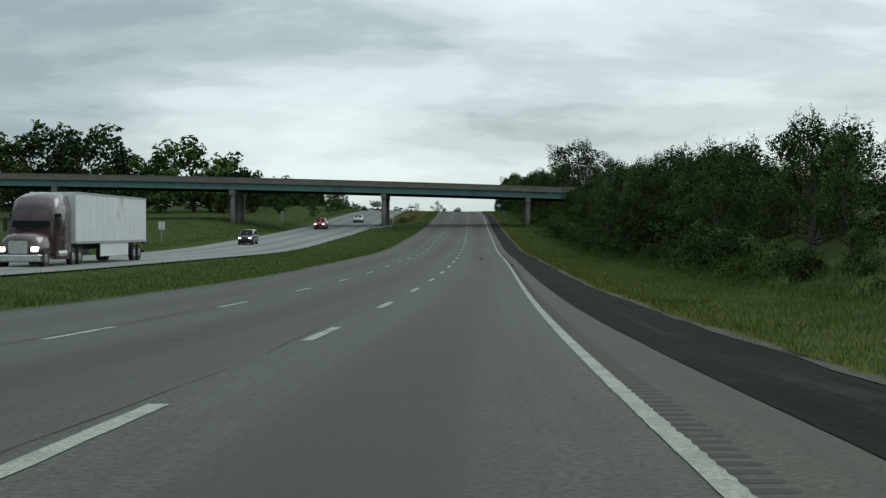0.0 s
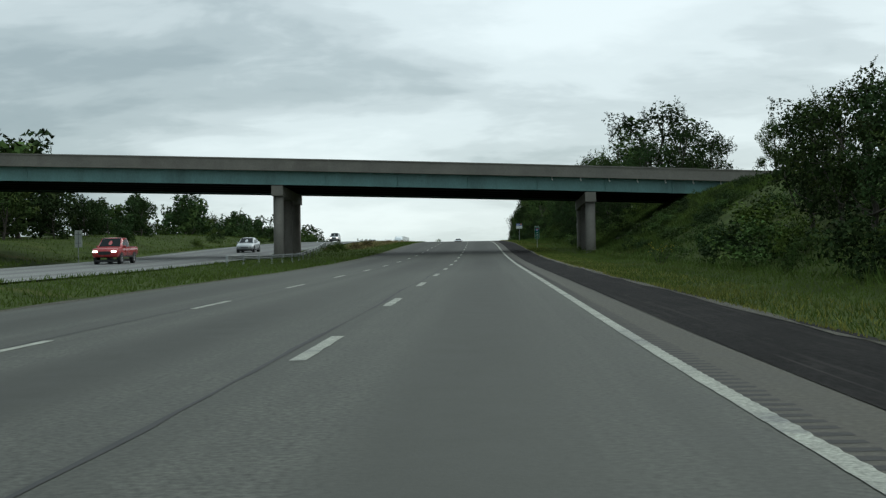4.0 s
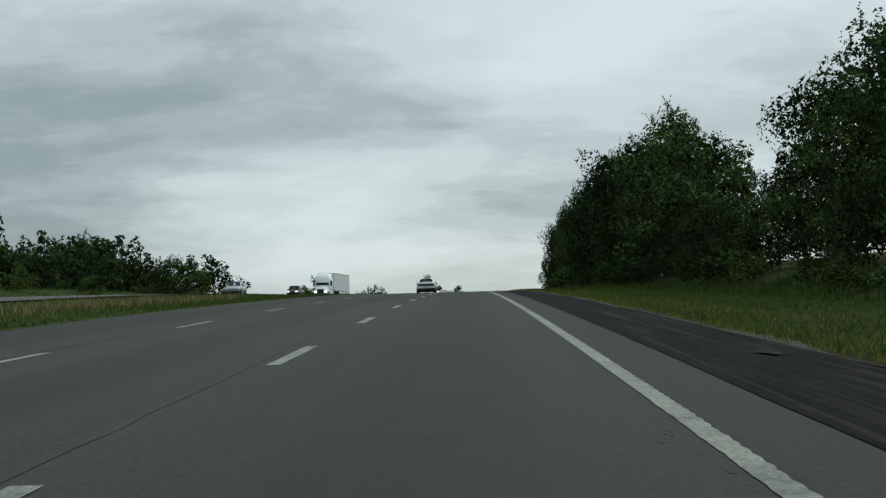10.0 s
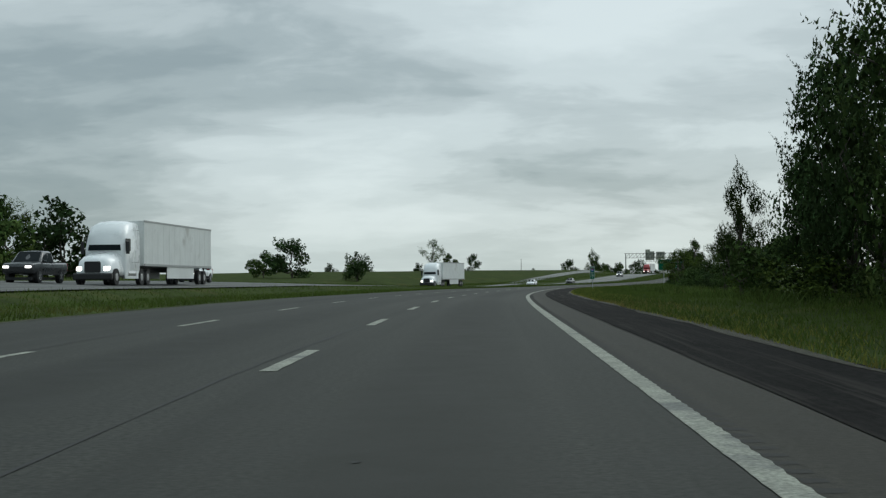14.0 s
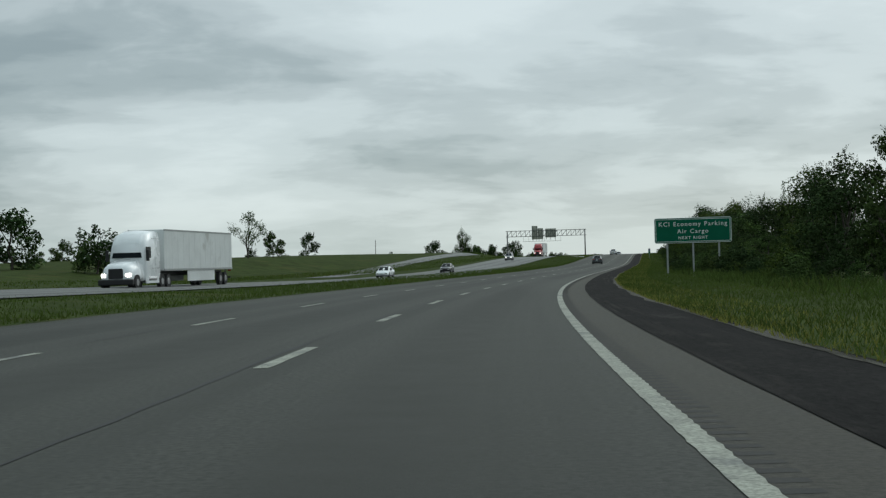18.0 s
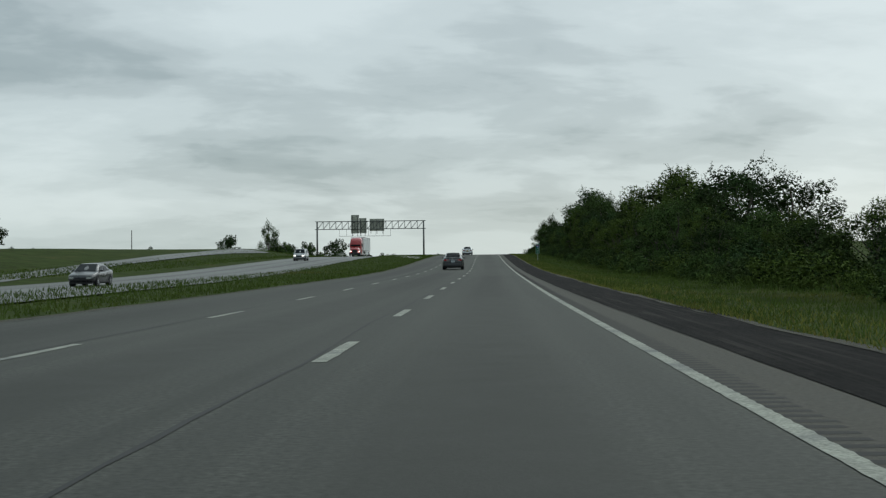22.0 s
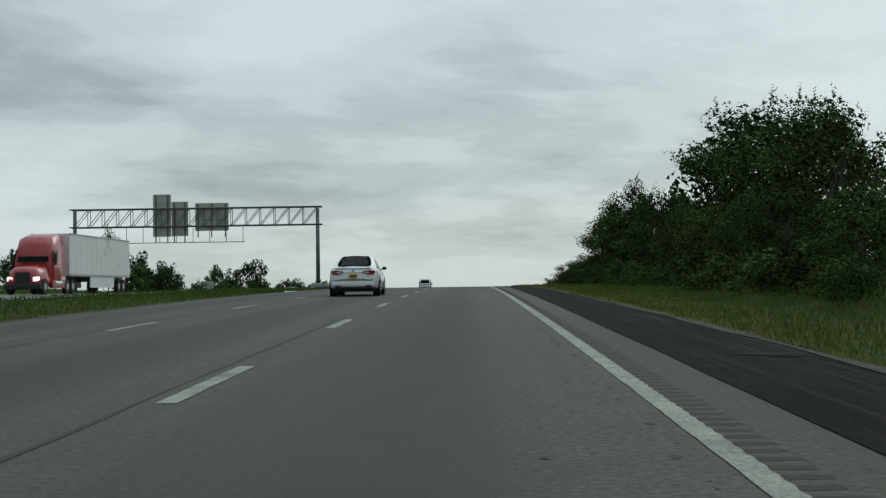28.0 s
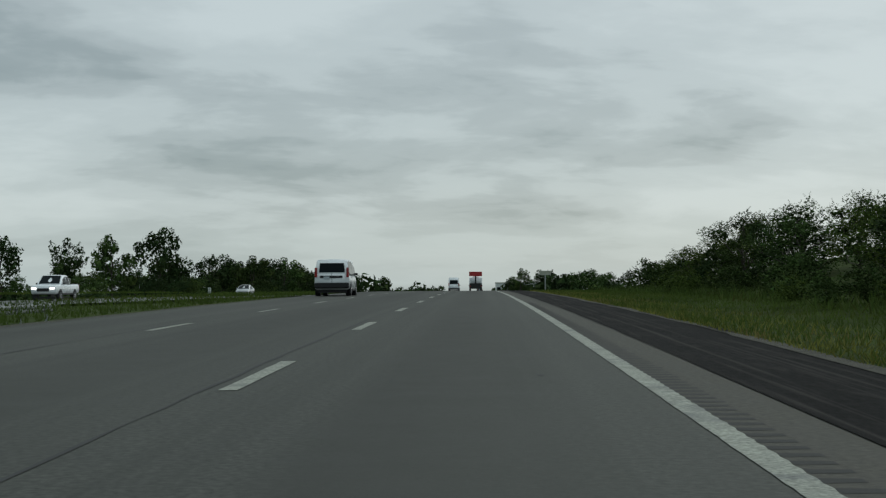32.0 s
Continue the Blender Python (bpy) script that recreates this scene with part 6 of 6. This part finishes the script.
        for sgn in (1, -1):
            xa, xb = sorted((sgn * w * 0.86, sgn * w * 1.01))
            part("tail_lamp", rounded(bmesh.new(), xa, xb, y0 - 0.03, y0 + 0.14, lz - 0.35, lz + 0.15, 0.04), TAIL, ob, "tall red tail lamp")
    # rear bumper, plate, exhausts
    if tail == "lamps":
        part("bumper", bmbox(-w * 1.12, w * 1.12, y0 - 0.022, y0 + 0.24, lo - 0.13, lo + 0.12, bevel=0.08), mat, ob, "rear bumper")
        part("bumper_seam", bmbox(-w * 1.10, w * 1.10, y0 - 0.026, y0 + 0.1, lo + 0.135, lo + 0.145), BLACK, ob)
        part("diffuser", bmbox(-w * 0.96, w * 0.96, y0 - 0.03, y0 + 0.1, lo - 0.20, lo - 0.105, bevel=0.03), BLACK, ob, "black lower diffuser")
    else:
        part("bumper", bmbox(-w * 0.97, w * 0.97, y0 - 0.035, y0 + 0.2, lo - 0.04, lo + 0.06, bevel=0.05), trim, ob, "rear bumper")
    if tail == "bar":
        part("lower_valance", bmbox(-w * 1.12, w * 1.12, y0 - 0.04, y0 + 0.3, lo - 0.16, lo + 0.08, bevel=0.07), BLACK, ob, "black lower valance")
    if plate:
        pz = lz - 0.27 if tail != "lamps" else lz - 0.13
        p = part("licence_plate", rounded(bmesh.new(), -0.155, 0.155, y0 - 0.052, y0 - 0.03, pz - 0.08, pz + 0.08, 0.015, 3), plate, ob, "number plate")
        part("plate_bar", bmbox(-0.11, 0.11, y0 - 0.056, y0 - 0.051, pz - 0.03, pz + 0.03), SILVER if plate is PLATE else BLACK, p)
    for sgn in (1, -1):
        if tail == "lamps":
            xa, xb = sorted((sgn * w * 0.66, sgn * w * 0.98))
            part("exhaust", rounded(bmesh.new(), xa, xb, y0 - 0.04, y0 + 0.1, lo - 0.125, lo - 0.06, 0.025, 3), RIM, ob, "dark trapezoid exhaust tip")
        else:
            part("exhaust", tube(bmesh.new(), (sgn * w * 0.7, y0 - 0.04, lo + 0.05), (sgn * w * 0.7, y0 + 0.2, lo + 0.05), 0.045, n=10), BLACK, ob)
        # nose lamps
        nl, nd, nw = prof[-1][1:]
        xa, xb = sorted((sgn * half * nw * 0.55, sgn * half * nw * 0.98))
        part("headlamp", rounded(bmesh.new(), xa, xb, y1 - 0.12, y1 + 0.02, nd - 0.20, nd - 0.06, 0.05), HEADLAMP if lit else CHROME, ob, "lit headlamp" if lit else "clear headlamp")
    nl, nd, nw = prof[-1][1:]
    part("grille", rounded(bmesh.new(), -half * nw * 0.5, half * nw * 0.5, y1 - 0.05, y1 + 0.018, nl + 0.12, nd - 0.12, 0.05), BLACK, ob, "dark grille")
    return ob


COUPE = ((-2.52, 0.46, 0.92, 0.84), (-2.49, 0.38, 1.01, 0.90), (-2.36, 0.30, 1.07, 0.955), (-1.7, 0.24, 1.13, 1.0), (-0.6, 0.22, 1.00, 0.985), (0.6, 0.22, 0.95, 0.985), (1.5, 0.24, 0.96, 1.0), (2.25, 0.28, 0.86, 0.96), (2.5, 0.36, 0.78, 0.88))
SEDAN = ((-2.44, 0.46, 0.80, 0.74), (-2.41, 0.38, 0.97, 0.84), (-2.30, 0.32, 1.035, 0.915), (-2.05, 0.27, 1.05, 0.96), (-1.5, 0.24, 1.02, 1.0), (0.0, 0.22, 0.94, 1.0), (1.2, 0.23, 0.95, 0.99), (2.1, 0.28, 0.80, 0.93), (2.42, 0.38, 0.68, 0.82))
SUV = ((-2.30, 0.45, 1.12, 0.93), (-2.1, 0.36, 1.12, 0.98), (0.0, 0.30, 1.08, 1.0), (1.2, 0.32, 1.10, 0.99), (2.1, 0.36, 1.02, 0.94), (2.35, 0.46, 0.92, 0.86))
VAN = ((-2.37, 0.42, 1.10, 0.95), (-2.25, 0.32, 1.10, 0.985), (0.3, 0.27, 1.06, 1.0), (1.3, 0.28, 1.06, 0.99), (2.1, 0.32, 0.95, 0.93), (2.38, 0.42, 0.82, 0.84))
PICK = ((-2.95, 0.62, 1.22, 0.95), (-2.85, 0.55, 1.23, 0.985), (0.0, 0.48, 1.20, 1.0), (1.5, 0.48, 1.22, 1.0), (2.7, 0.50, 1.16, 0.97), (2.95, 0.58, 1.06, 0.90))
BUS = ((-3.3, 0.55, 1.25, 0.96), (-3.15, 0.45, 1.25, 0.99), (0.0, 0.40, 1.22, 1.0), (2.2, 0.40, 1.20, 1.0), (3.0, 0.42, 1.05, 0.94), (3.3, 0.52, 0.92, 0.86))


def coupe():
    return car("coupe", "white muscle coupe with a black full-width tail panel", "car", WHITE, COUPE, (-1.82, -0.95, 0.15, 1.10, 1.46), (-1.47, 1.47), 0.96, 0.70, RIM, 0.355, "bar", posts=False, cab_wide=0.90, lamp_z=0.86)


def sedan(mat, label, plate=PLATE, rim=RIM_S, lit=False, name="sedan"):
    return car(name, label, "car", mat, SEDAN, (-1.98, -0.80, 0.35, 1.30, 1.46), (-1.38, 1.42), 0.925, 0.70, rim, 0.335, "lamps", plate, lit, cab_wide=0.90, lamp_z=0.86)


def suv(mat, label, lit=True):
    return car("suv", label, "car", mat, SUV, (-2.25, -1.95, 0.45, 1.25, 1.74), (-1.4, 1.42), 0.93, 0.76, RIM_S, 0.36, "tall", PLATE, lit, lamp_z=1.0)


def pickup(mat, label, lit=True):
    ob = car("pickup_truck", label, "pickup truck", mat, PICK, (-0.75, -0.55, 0.75, 1.55, 1.90), (-1.75, 1.85), 0.99, 0.78, RIM_S, 0.41, "tall", PLATE, lit, lamp_z=1.05)
    part("cargo_bed", bmbox(-0.82, 0.82, -2.8, -0.9, 1.15, 1.26), BLACK, ob, "dark open bed")
    return ob


def cargo_van():
    ob = car("cargo_van", "white panel van with black rear bumper and tinted rear window", "van", WHITE, VAN, (-2.36, -2.22, 0.75, 1.65, 1.86), (-1.5, 1.6), 0.915, 0.86, RIM_S, 0.33, "tall", None, lamp_z=1.30, rear_glass=False, cab_wide=0.985)
    plate_on(ob, "rear_window", [(-0.66, -2.33, 1.20), (0.66, -2.33, 1.20), (0.62, -2.26, 1.68), (-0.62, -2.26, 1.68)], GLASS, "tinted rear window", 0.02)
    part("plate_recess", rounded(bmesh.new(), -0.62, 0.55, -2.40, -2.34, 0.92, 1.04, 0.03), BLACK, ob, "black handle recess")
    part("licence_plate", rounded(bmesh.new(), -0.42, -0.12, -2.41, -2.38, 0.86, 1.0, 0.01, 2), PLATE, ob, "number plate")
    part("rear_bumper", bmbox(-0.88, 0.88, -2.44, -2.2, 0.40, 0.68, bevel=0.05), BLACK, ob, "deep black bumper")
    part("door_gap", bmbox(-0.008, 0.008, -2.385, -2.34, 0.68, 1.18), BLACK, ob)
    return ob


def minibus():
    ob = car("minibus", "white high-roof passenger minibus with dark rear window", "minibus", WHITE, BUS, (-3.28, -3.1, 1.6, 2.5, 2.65), (-2.0, 2.1), 1.03, 0.88, RIM_S, 0.37, "tall", None, lamp_z=1.5, rear_glass=False, cab_wide=0.98)
    plate_on(ob, "rear_window", [(-0.78, -3.24, 1.45), (0.78, -3.24, 1.45), (0.72, -3.15, 2.20), (-0.72, -3.15, 2.20)], GLASS, "tinted rear window", 0.02)
    part("rear_bumper", bmbox(-0.98, 0.98, -3.38, -3.1, 0.42, 0.70, bevel=0.05), BLACK, ob, "black bumper")
    return ob


def big_wheel(ob, x, y, r=0.5, w=0.28):
    side = 1 if x > 0 else -1
    wh = part("wheel", tube(bmesh.new(), (x - w / 2, y, r), (x + w / 2, y, r), r, r, 22), RUBBER, ob, "black truck tyre")
    part("hub", tube(bmesh.new(), (x + side * w * 0.40, y, r), (x + side * w * 0.54, y, r), r * 0.52, r * 0.44, 16), RIM_S, wh, "pale steel hub")
    return wh


def semi(mat, label, tractor=True, box_len=16.0):
    """A tractor with sleeper and a box trailer; nose towards +y, the trailer's tail at y = 0."""
    ob = thing("semi_truck", label, "truck", "traffic")
    L = box_len
    part("trailer_box", bmbox(-1.29, 1.29, 0.0, L, 1.22, 4.08, bevel=0.03), BOX, ob, "white box trailer")
    for sgn in (1, -1):
        part("top_rail", bmbox(sgn * 1.29 - 0.02, sgn * 1.29 + 0.02, 0.0, L, 3.98, 4.10), GALV, ob)
        part("bottom_rail", bmbox(sgn * 1.29 - 0.025, sgn * 1.29 + 0.025, 0.0, L, 1.20, 1.34), GALV, ob)
        part("side_skirt", bmbox(sgn * 1.25 - 0.015, sgn * 1.25 + 0.015, 4.6, 11.0, 0.42, 1.22), BOX, ob, "white side skirt")
        for y in np.arange(0.6, L, 1.25):
            part("side_post", bmbox(sgn * 1.294 - 0.004, sgn * 1.294 + 0.004, y - 0.02, y + 0.02, 1.34, 3.98), BOX, ob)
        for y in (1.5, 2.8):
            big_wheel(ob, sgn * 1.05, y)
    part("rear_guard", bmbox(-1.15, 1.15, -0.05, 0.05, 0.5, 0.62), BLACK, ob)
    for sgn in (1, -1):
        part("guard_leg", bmbox(sgn * 0.7 - 0.04, sgn * 0.7 + 0.04, -0.03, 0.03, 0.55, 1.22), BLACK, ob)
        part("tail_lamp", bmbox(sgn * 1.05 - 0.12, sgn * 1.05 + 0.12, -0.02, 0.01, 1.06, 1.18), TAIL, ob, "red lamp")
    part("rear_door_gap", bmbox(-0.012, 0.012, -0.006, 0.01, 1.3, 4.0), BLACK, ob)
    part("chassis", bmbox(-0.5, 0.5, 0.4, L + 4.0, 0.85, 1.15), BLACK, ob, "dark frame")
    if tractor:
        y = L + 0.75
        rows = []
        for yy, lo, hi, w in ((y, 0.75, 3.95, 1.0), (y + 1.2, 0.7, 3.95, 1.0), (y + 2.3, 0.65, 3.70, 0.99), (y + 2.9, 0.6, 3.05, 0.97)):
            rows.append((yy, [(0, lo), (1.2 * w, lo), (1.24 * w, lo + 0.2), (1.24 * w, hi - 0.9), (1.08 * w, hi - 0.12), (0.8 * w, hi), (0, hi + 0.05)]))
        part("sleeper_cab", loft(bmesh.new(), rows), mat, ob, "tall sleeper cab", True)
        rows = []
        for yy, lo, hi, w in ((y + 2.75, 0.6, 2.0, 1.0), (y + 3.6, 0.55, 1.86, 0.98), (y + 4.6, 0.5, 1.70, 0.90), (y + 5.0, 0.5, 1.45, 0.82)):
            rows.append((yy, [(0, lo), (1.12 * w, lo), (1.2 * w, lo + 0.3), (1.05 * w, hi - 0.25), (0.75 * w, hi), (0, hi + 0.06)]))
        part("bonnet", loft(bmesh.new(), rows), mat, ob, "sloping bonnet", True)
        plate_on(ob, "windscreen", [(1.02, y + 2.92, 2.12), (-1.02, y + 2.92, 2.12), (-0.92, y + 2.72, 2.98), (0.92, y + 2.72, 2.98)], GLASS, "dark windscreen", 0.06)
        part("grille", rounded(bmesh.new(), -0.5, 0.5, y + 4.9, y + 5.03, 0.75, 1.42, 0.1), BLACK if mat is not MAROON else CHROME, ob, "grille")
        part("bumper", bmbox(-1.2, 1.2, y + 4.75, y + 5.12, 0.32, 0.72, bevel=0.08), BLACK if mat is not MAROON else CHROME, ob, "front bumper")
        for sgn in (1, -1):
            part("headlamp", rounded(bmesh.new(), *sorted((sgn * 0.66, sgn * 1.0)), y + 4.7, y + 5.0, 0.85, 1.12, 0.06), HEADLAMP, ob, "lit headlamp")
            part("side_window", bmbox(sgn * 1.235 - 0.012, sgn * 1.235 + 0.012, y + 1.75, y + 2.65, 2.1, 2.85), GLASS, ob, "side window")
            part("mirror", bmbox(sgn * 1.42 - 0.1, sgn * 1.42 + 0.1, y + 2.75, y + 2.9, 1.9, 2.65, bevel=0.03), BLACK, ob)
            part("fuel_tank", tube(bmesh.new(), (sgn * 0.95, y + 0.7, 0.72), (sgn * 0.95, y + 2.2, 0.72), 0.32, n=16), CHROME, ob, "bright fuel tank")
            part("side_fairing", bmbox(sgn * 1.2 - 0.03, sgn * 1.2 + 0.03, y + 0.2, y + 2.7, 0.40, 0.9), mat, ob)
            for yy in (L - 1.1, L + 0.15, y + 4.15):
                big_wheel(ob, sgn * 1.05, yy)
            for z in np.linspace(1.4, 3.4, 2):
                part("cab_seam", bmbox(sgn * 1.243 - 0.004, sgn * 1.243 + 0.004, y + 0.05, y + 1.6, z, z + 0.02), BLACK, ob)
    return ob


def work_truck():
    """A tanker truck with a red board raised on its back, seen from behind."""
    ob = thing("work_truck", "service truck with a raised red warning board and white tank", "truck", "traffic")
    part("flatbed", bmbox(-1.2, 1.2, -3.5, 1.8, 0.95, 1.2, bevel=0.03), BLACK, ob, "dark flatbed")
    part("tank", tube(bmesh.new(), (0, -2.4, 1.95), (0, 1.4, 1.95), 0.85, n=20), WHITE, ob, "white tank", True)
    part("rear_frame", bmbox(-1.1, 1.1, -3.55, -3.4, 0.5, 1.5, bevel=0.04), BLACK, ob)
    part("warning_board", bmbox(-1.15, 1.15, -3.0, -2.92, 2.75, 3.55, bevel=0.02), REDP, ob, "red warning board")
    part("mast", bmbox(-0.12, 0.12, -2.98, -2.8, 1.2, 2.8), BLACK, ob, "dark mast")
    part("cab", bmbox(-1.15, 1.15, 2.0, 4.0, 0.8, 2.6, bevel=0.15), WHITE, ob, "white cab")
    plate_on(ob, "windscreen", [(1.0, 4.0, 1.7), (-1.0, 4.0, 1.7), (-0.95, 3.95, 2.4), (0.95, 3.95, 2.4)], GLASS, "", 0.02)
    for sgn in (1, -1):
        part("tail_lamp", bmbox(sgn * 0.95 - 0.12, sgn * 0.95 + 0.12, -3.58, -3.54, 0.9, 1.05), TAIL, ob, "red lamp")
        for y in (-2.6, -1.4, 3.0):
            big_wheel(ob, sgn * 1.0, y)
    return ob


def drive(ob, s, u, turn=0.0, high=0.0):
    ob.matrix_world = pitched(s, u, high + 0.008, turn)


def meet(ob, s, u):
    """Stand a vehicle on the opposite carriageway, facing us."""
    ob.matrix_world = pitched(s, u, opp_at(s, u) + 0.01, 180)


drive(coupe(), 486.0, -1.95)
drive(sedan(GREY, "dark grey four-door sedan with red tail lamps"), 874.9, -1.53)
drive(sedan(WHITE, "white four-door sedan with a yellow rear plate", PLATE_Y), 1002.5, -1.86)
drive(cargo_van(), 1155.6, -5.3)
drive(minibus(), 1343.0, -2.2)
drive(work_truck(), 1331.0, 1.9)
drive(sedan(DARK, "black sedan far ahead in traffic"), 1500.0, 2.0)
meet(semi(MAROON, "maroon sleeper tractor pulling a white box trailer"), 92.0, -21.8)
meet(suv(DARK, "dark grey minivan with lit headlamps"), 166.0, -26.0)
meet(pickup(RED, "red pickup truck with lit headlamps"), 242.0, -25.6)
meet(sedan(SILVER, "silver sedan coming the other way"), 281.0, -22.2)
meet(suv(SILVER, "silver crossover coming the other way"), 412.0, -26.0)
meet(sedan(SILVER, "pale silver sedan with dull headlamps"), 505.0, -24.6)
meet(pickup(DARK, "black pickup truck with lit headlamps"), 564.0, -26.5)
meet(suv(WHITE, "white sport utility car with lit headlamps"), 598.0, -26.3)
meet(semi(WHITE, "white sleeper tractor pulling a white box trailer"), 724.0, -26.0)
meet(semi(WHITE, "white long-nosed tractor with a plain white box trailer"), 583.0, -21.9)
meet(sedan(DARK, "black sedan coming the other way"), 841.0, -24.8)
meet(sedan(WHITE, "white sedan coming the other way"), 800.0, -27.0)
meet(suv(SILVER, "grey sport utility car with lit headlamps"), 957.0, -26.3)
meet(semi(RED, "red sleeper tractor pulling a white box trailer"), 1058.0, -25.8)
meet(pickup(WHITE, "white pickup truck coming the other way"), 1186.0, -29.6)
meet(sedan(SILVER, "silver sedan coming the other way"), 1262.0, -28.0)
# ---- grass on the verges, last because there is so much of it ----
grass("grass", "long green roadside grass with seed heads", 0, 1190, (lambda s: 6.35 + 0.5 * ragged(s + 99), 13.2), 270000, 0.135, BLADE, 3, 0.0125, 1.35)
grass("median_grass", "uneven green median grass", 10, 1190, (lambda s: pave_l(s) - 0.55, -17.2), 120000, 0.17, BLADE, 4, 0.022, 1.3)
grass("dry_grass", "tawny seeding grass in the median", 285, 430, (-15.8, -10.4), 5000, 0.45, STRAW, 6, 0.016, 1.0, 0.9)
grass("edge_grass", "drying yellow-green grass along the shoulder edge", 0, 1190, (lambda s: 6.22 + ragged(s + 99), 8.4), 80000, 0.11, EDGE_BLADE, 8, 0.011, 1.7, 0.6)
grass("far_bank_grass", "rough grass on the far bank", 20, 1250, (-32.6, -49.0), 45000, 0.24, BLADE, 7, 0.05, 1.2)
grass("verge_weeds", "tall rough weeds where the verge meets the trees", 30, 1190, (15.2, 11.0), 42000, 0.42, WEED, 11, 0.03, 1.5, 0.8)
grass("embankment_weeds", "dense green weeds over the bridge embankment", 236, 298, (12.6, 29.5), 34000, 0.42, WEED, 12, 0.05, 1.0)
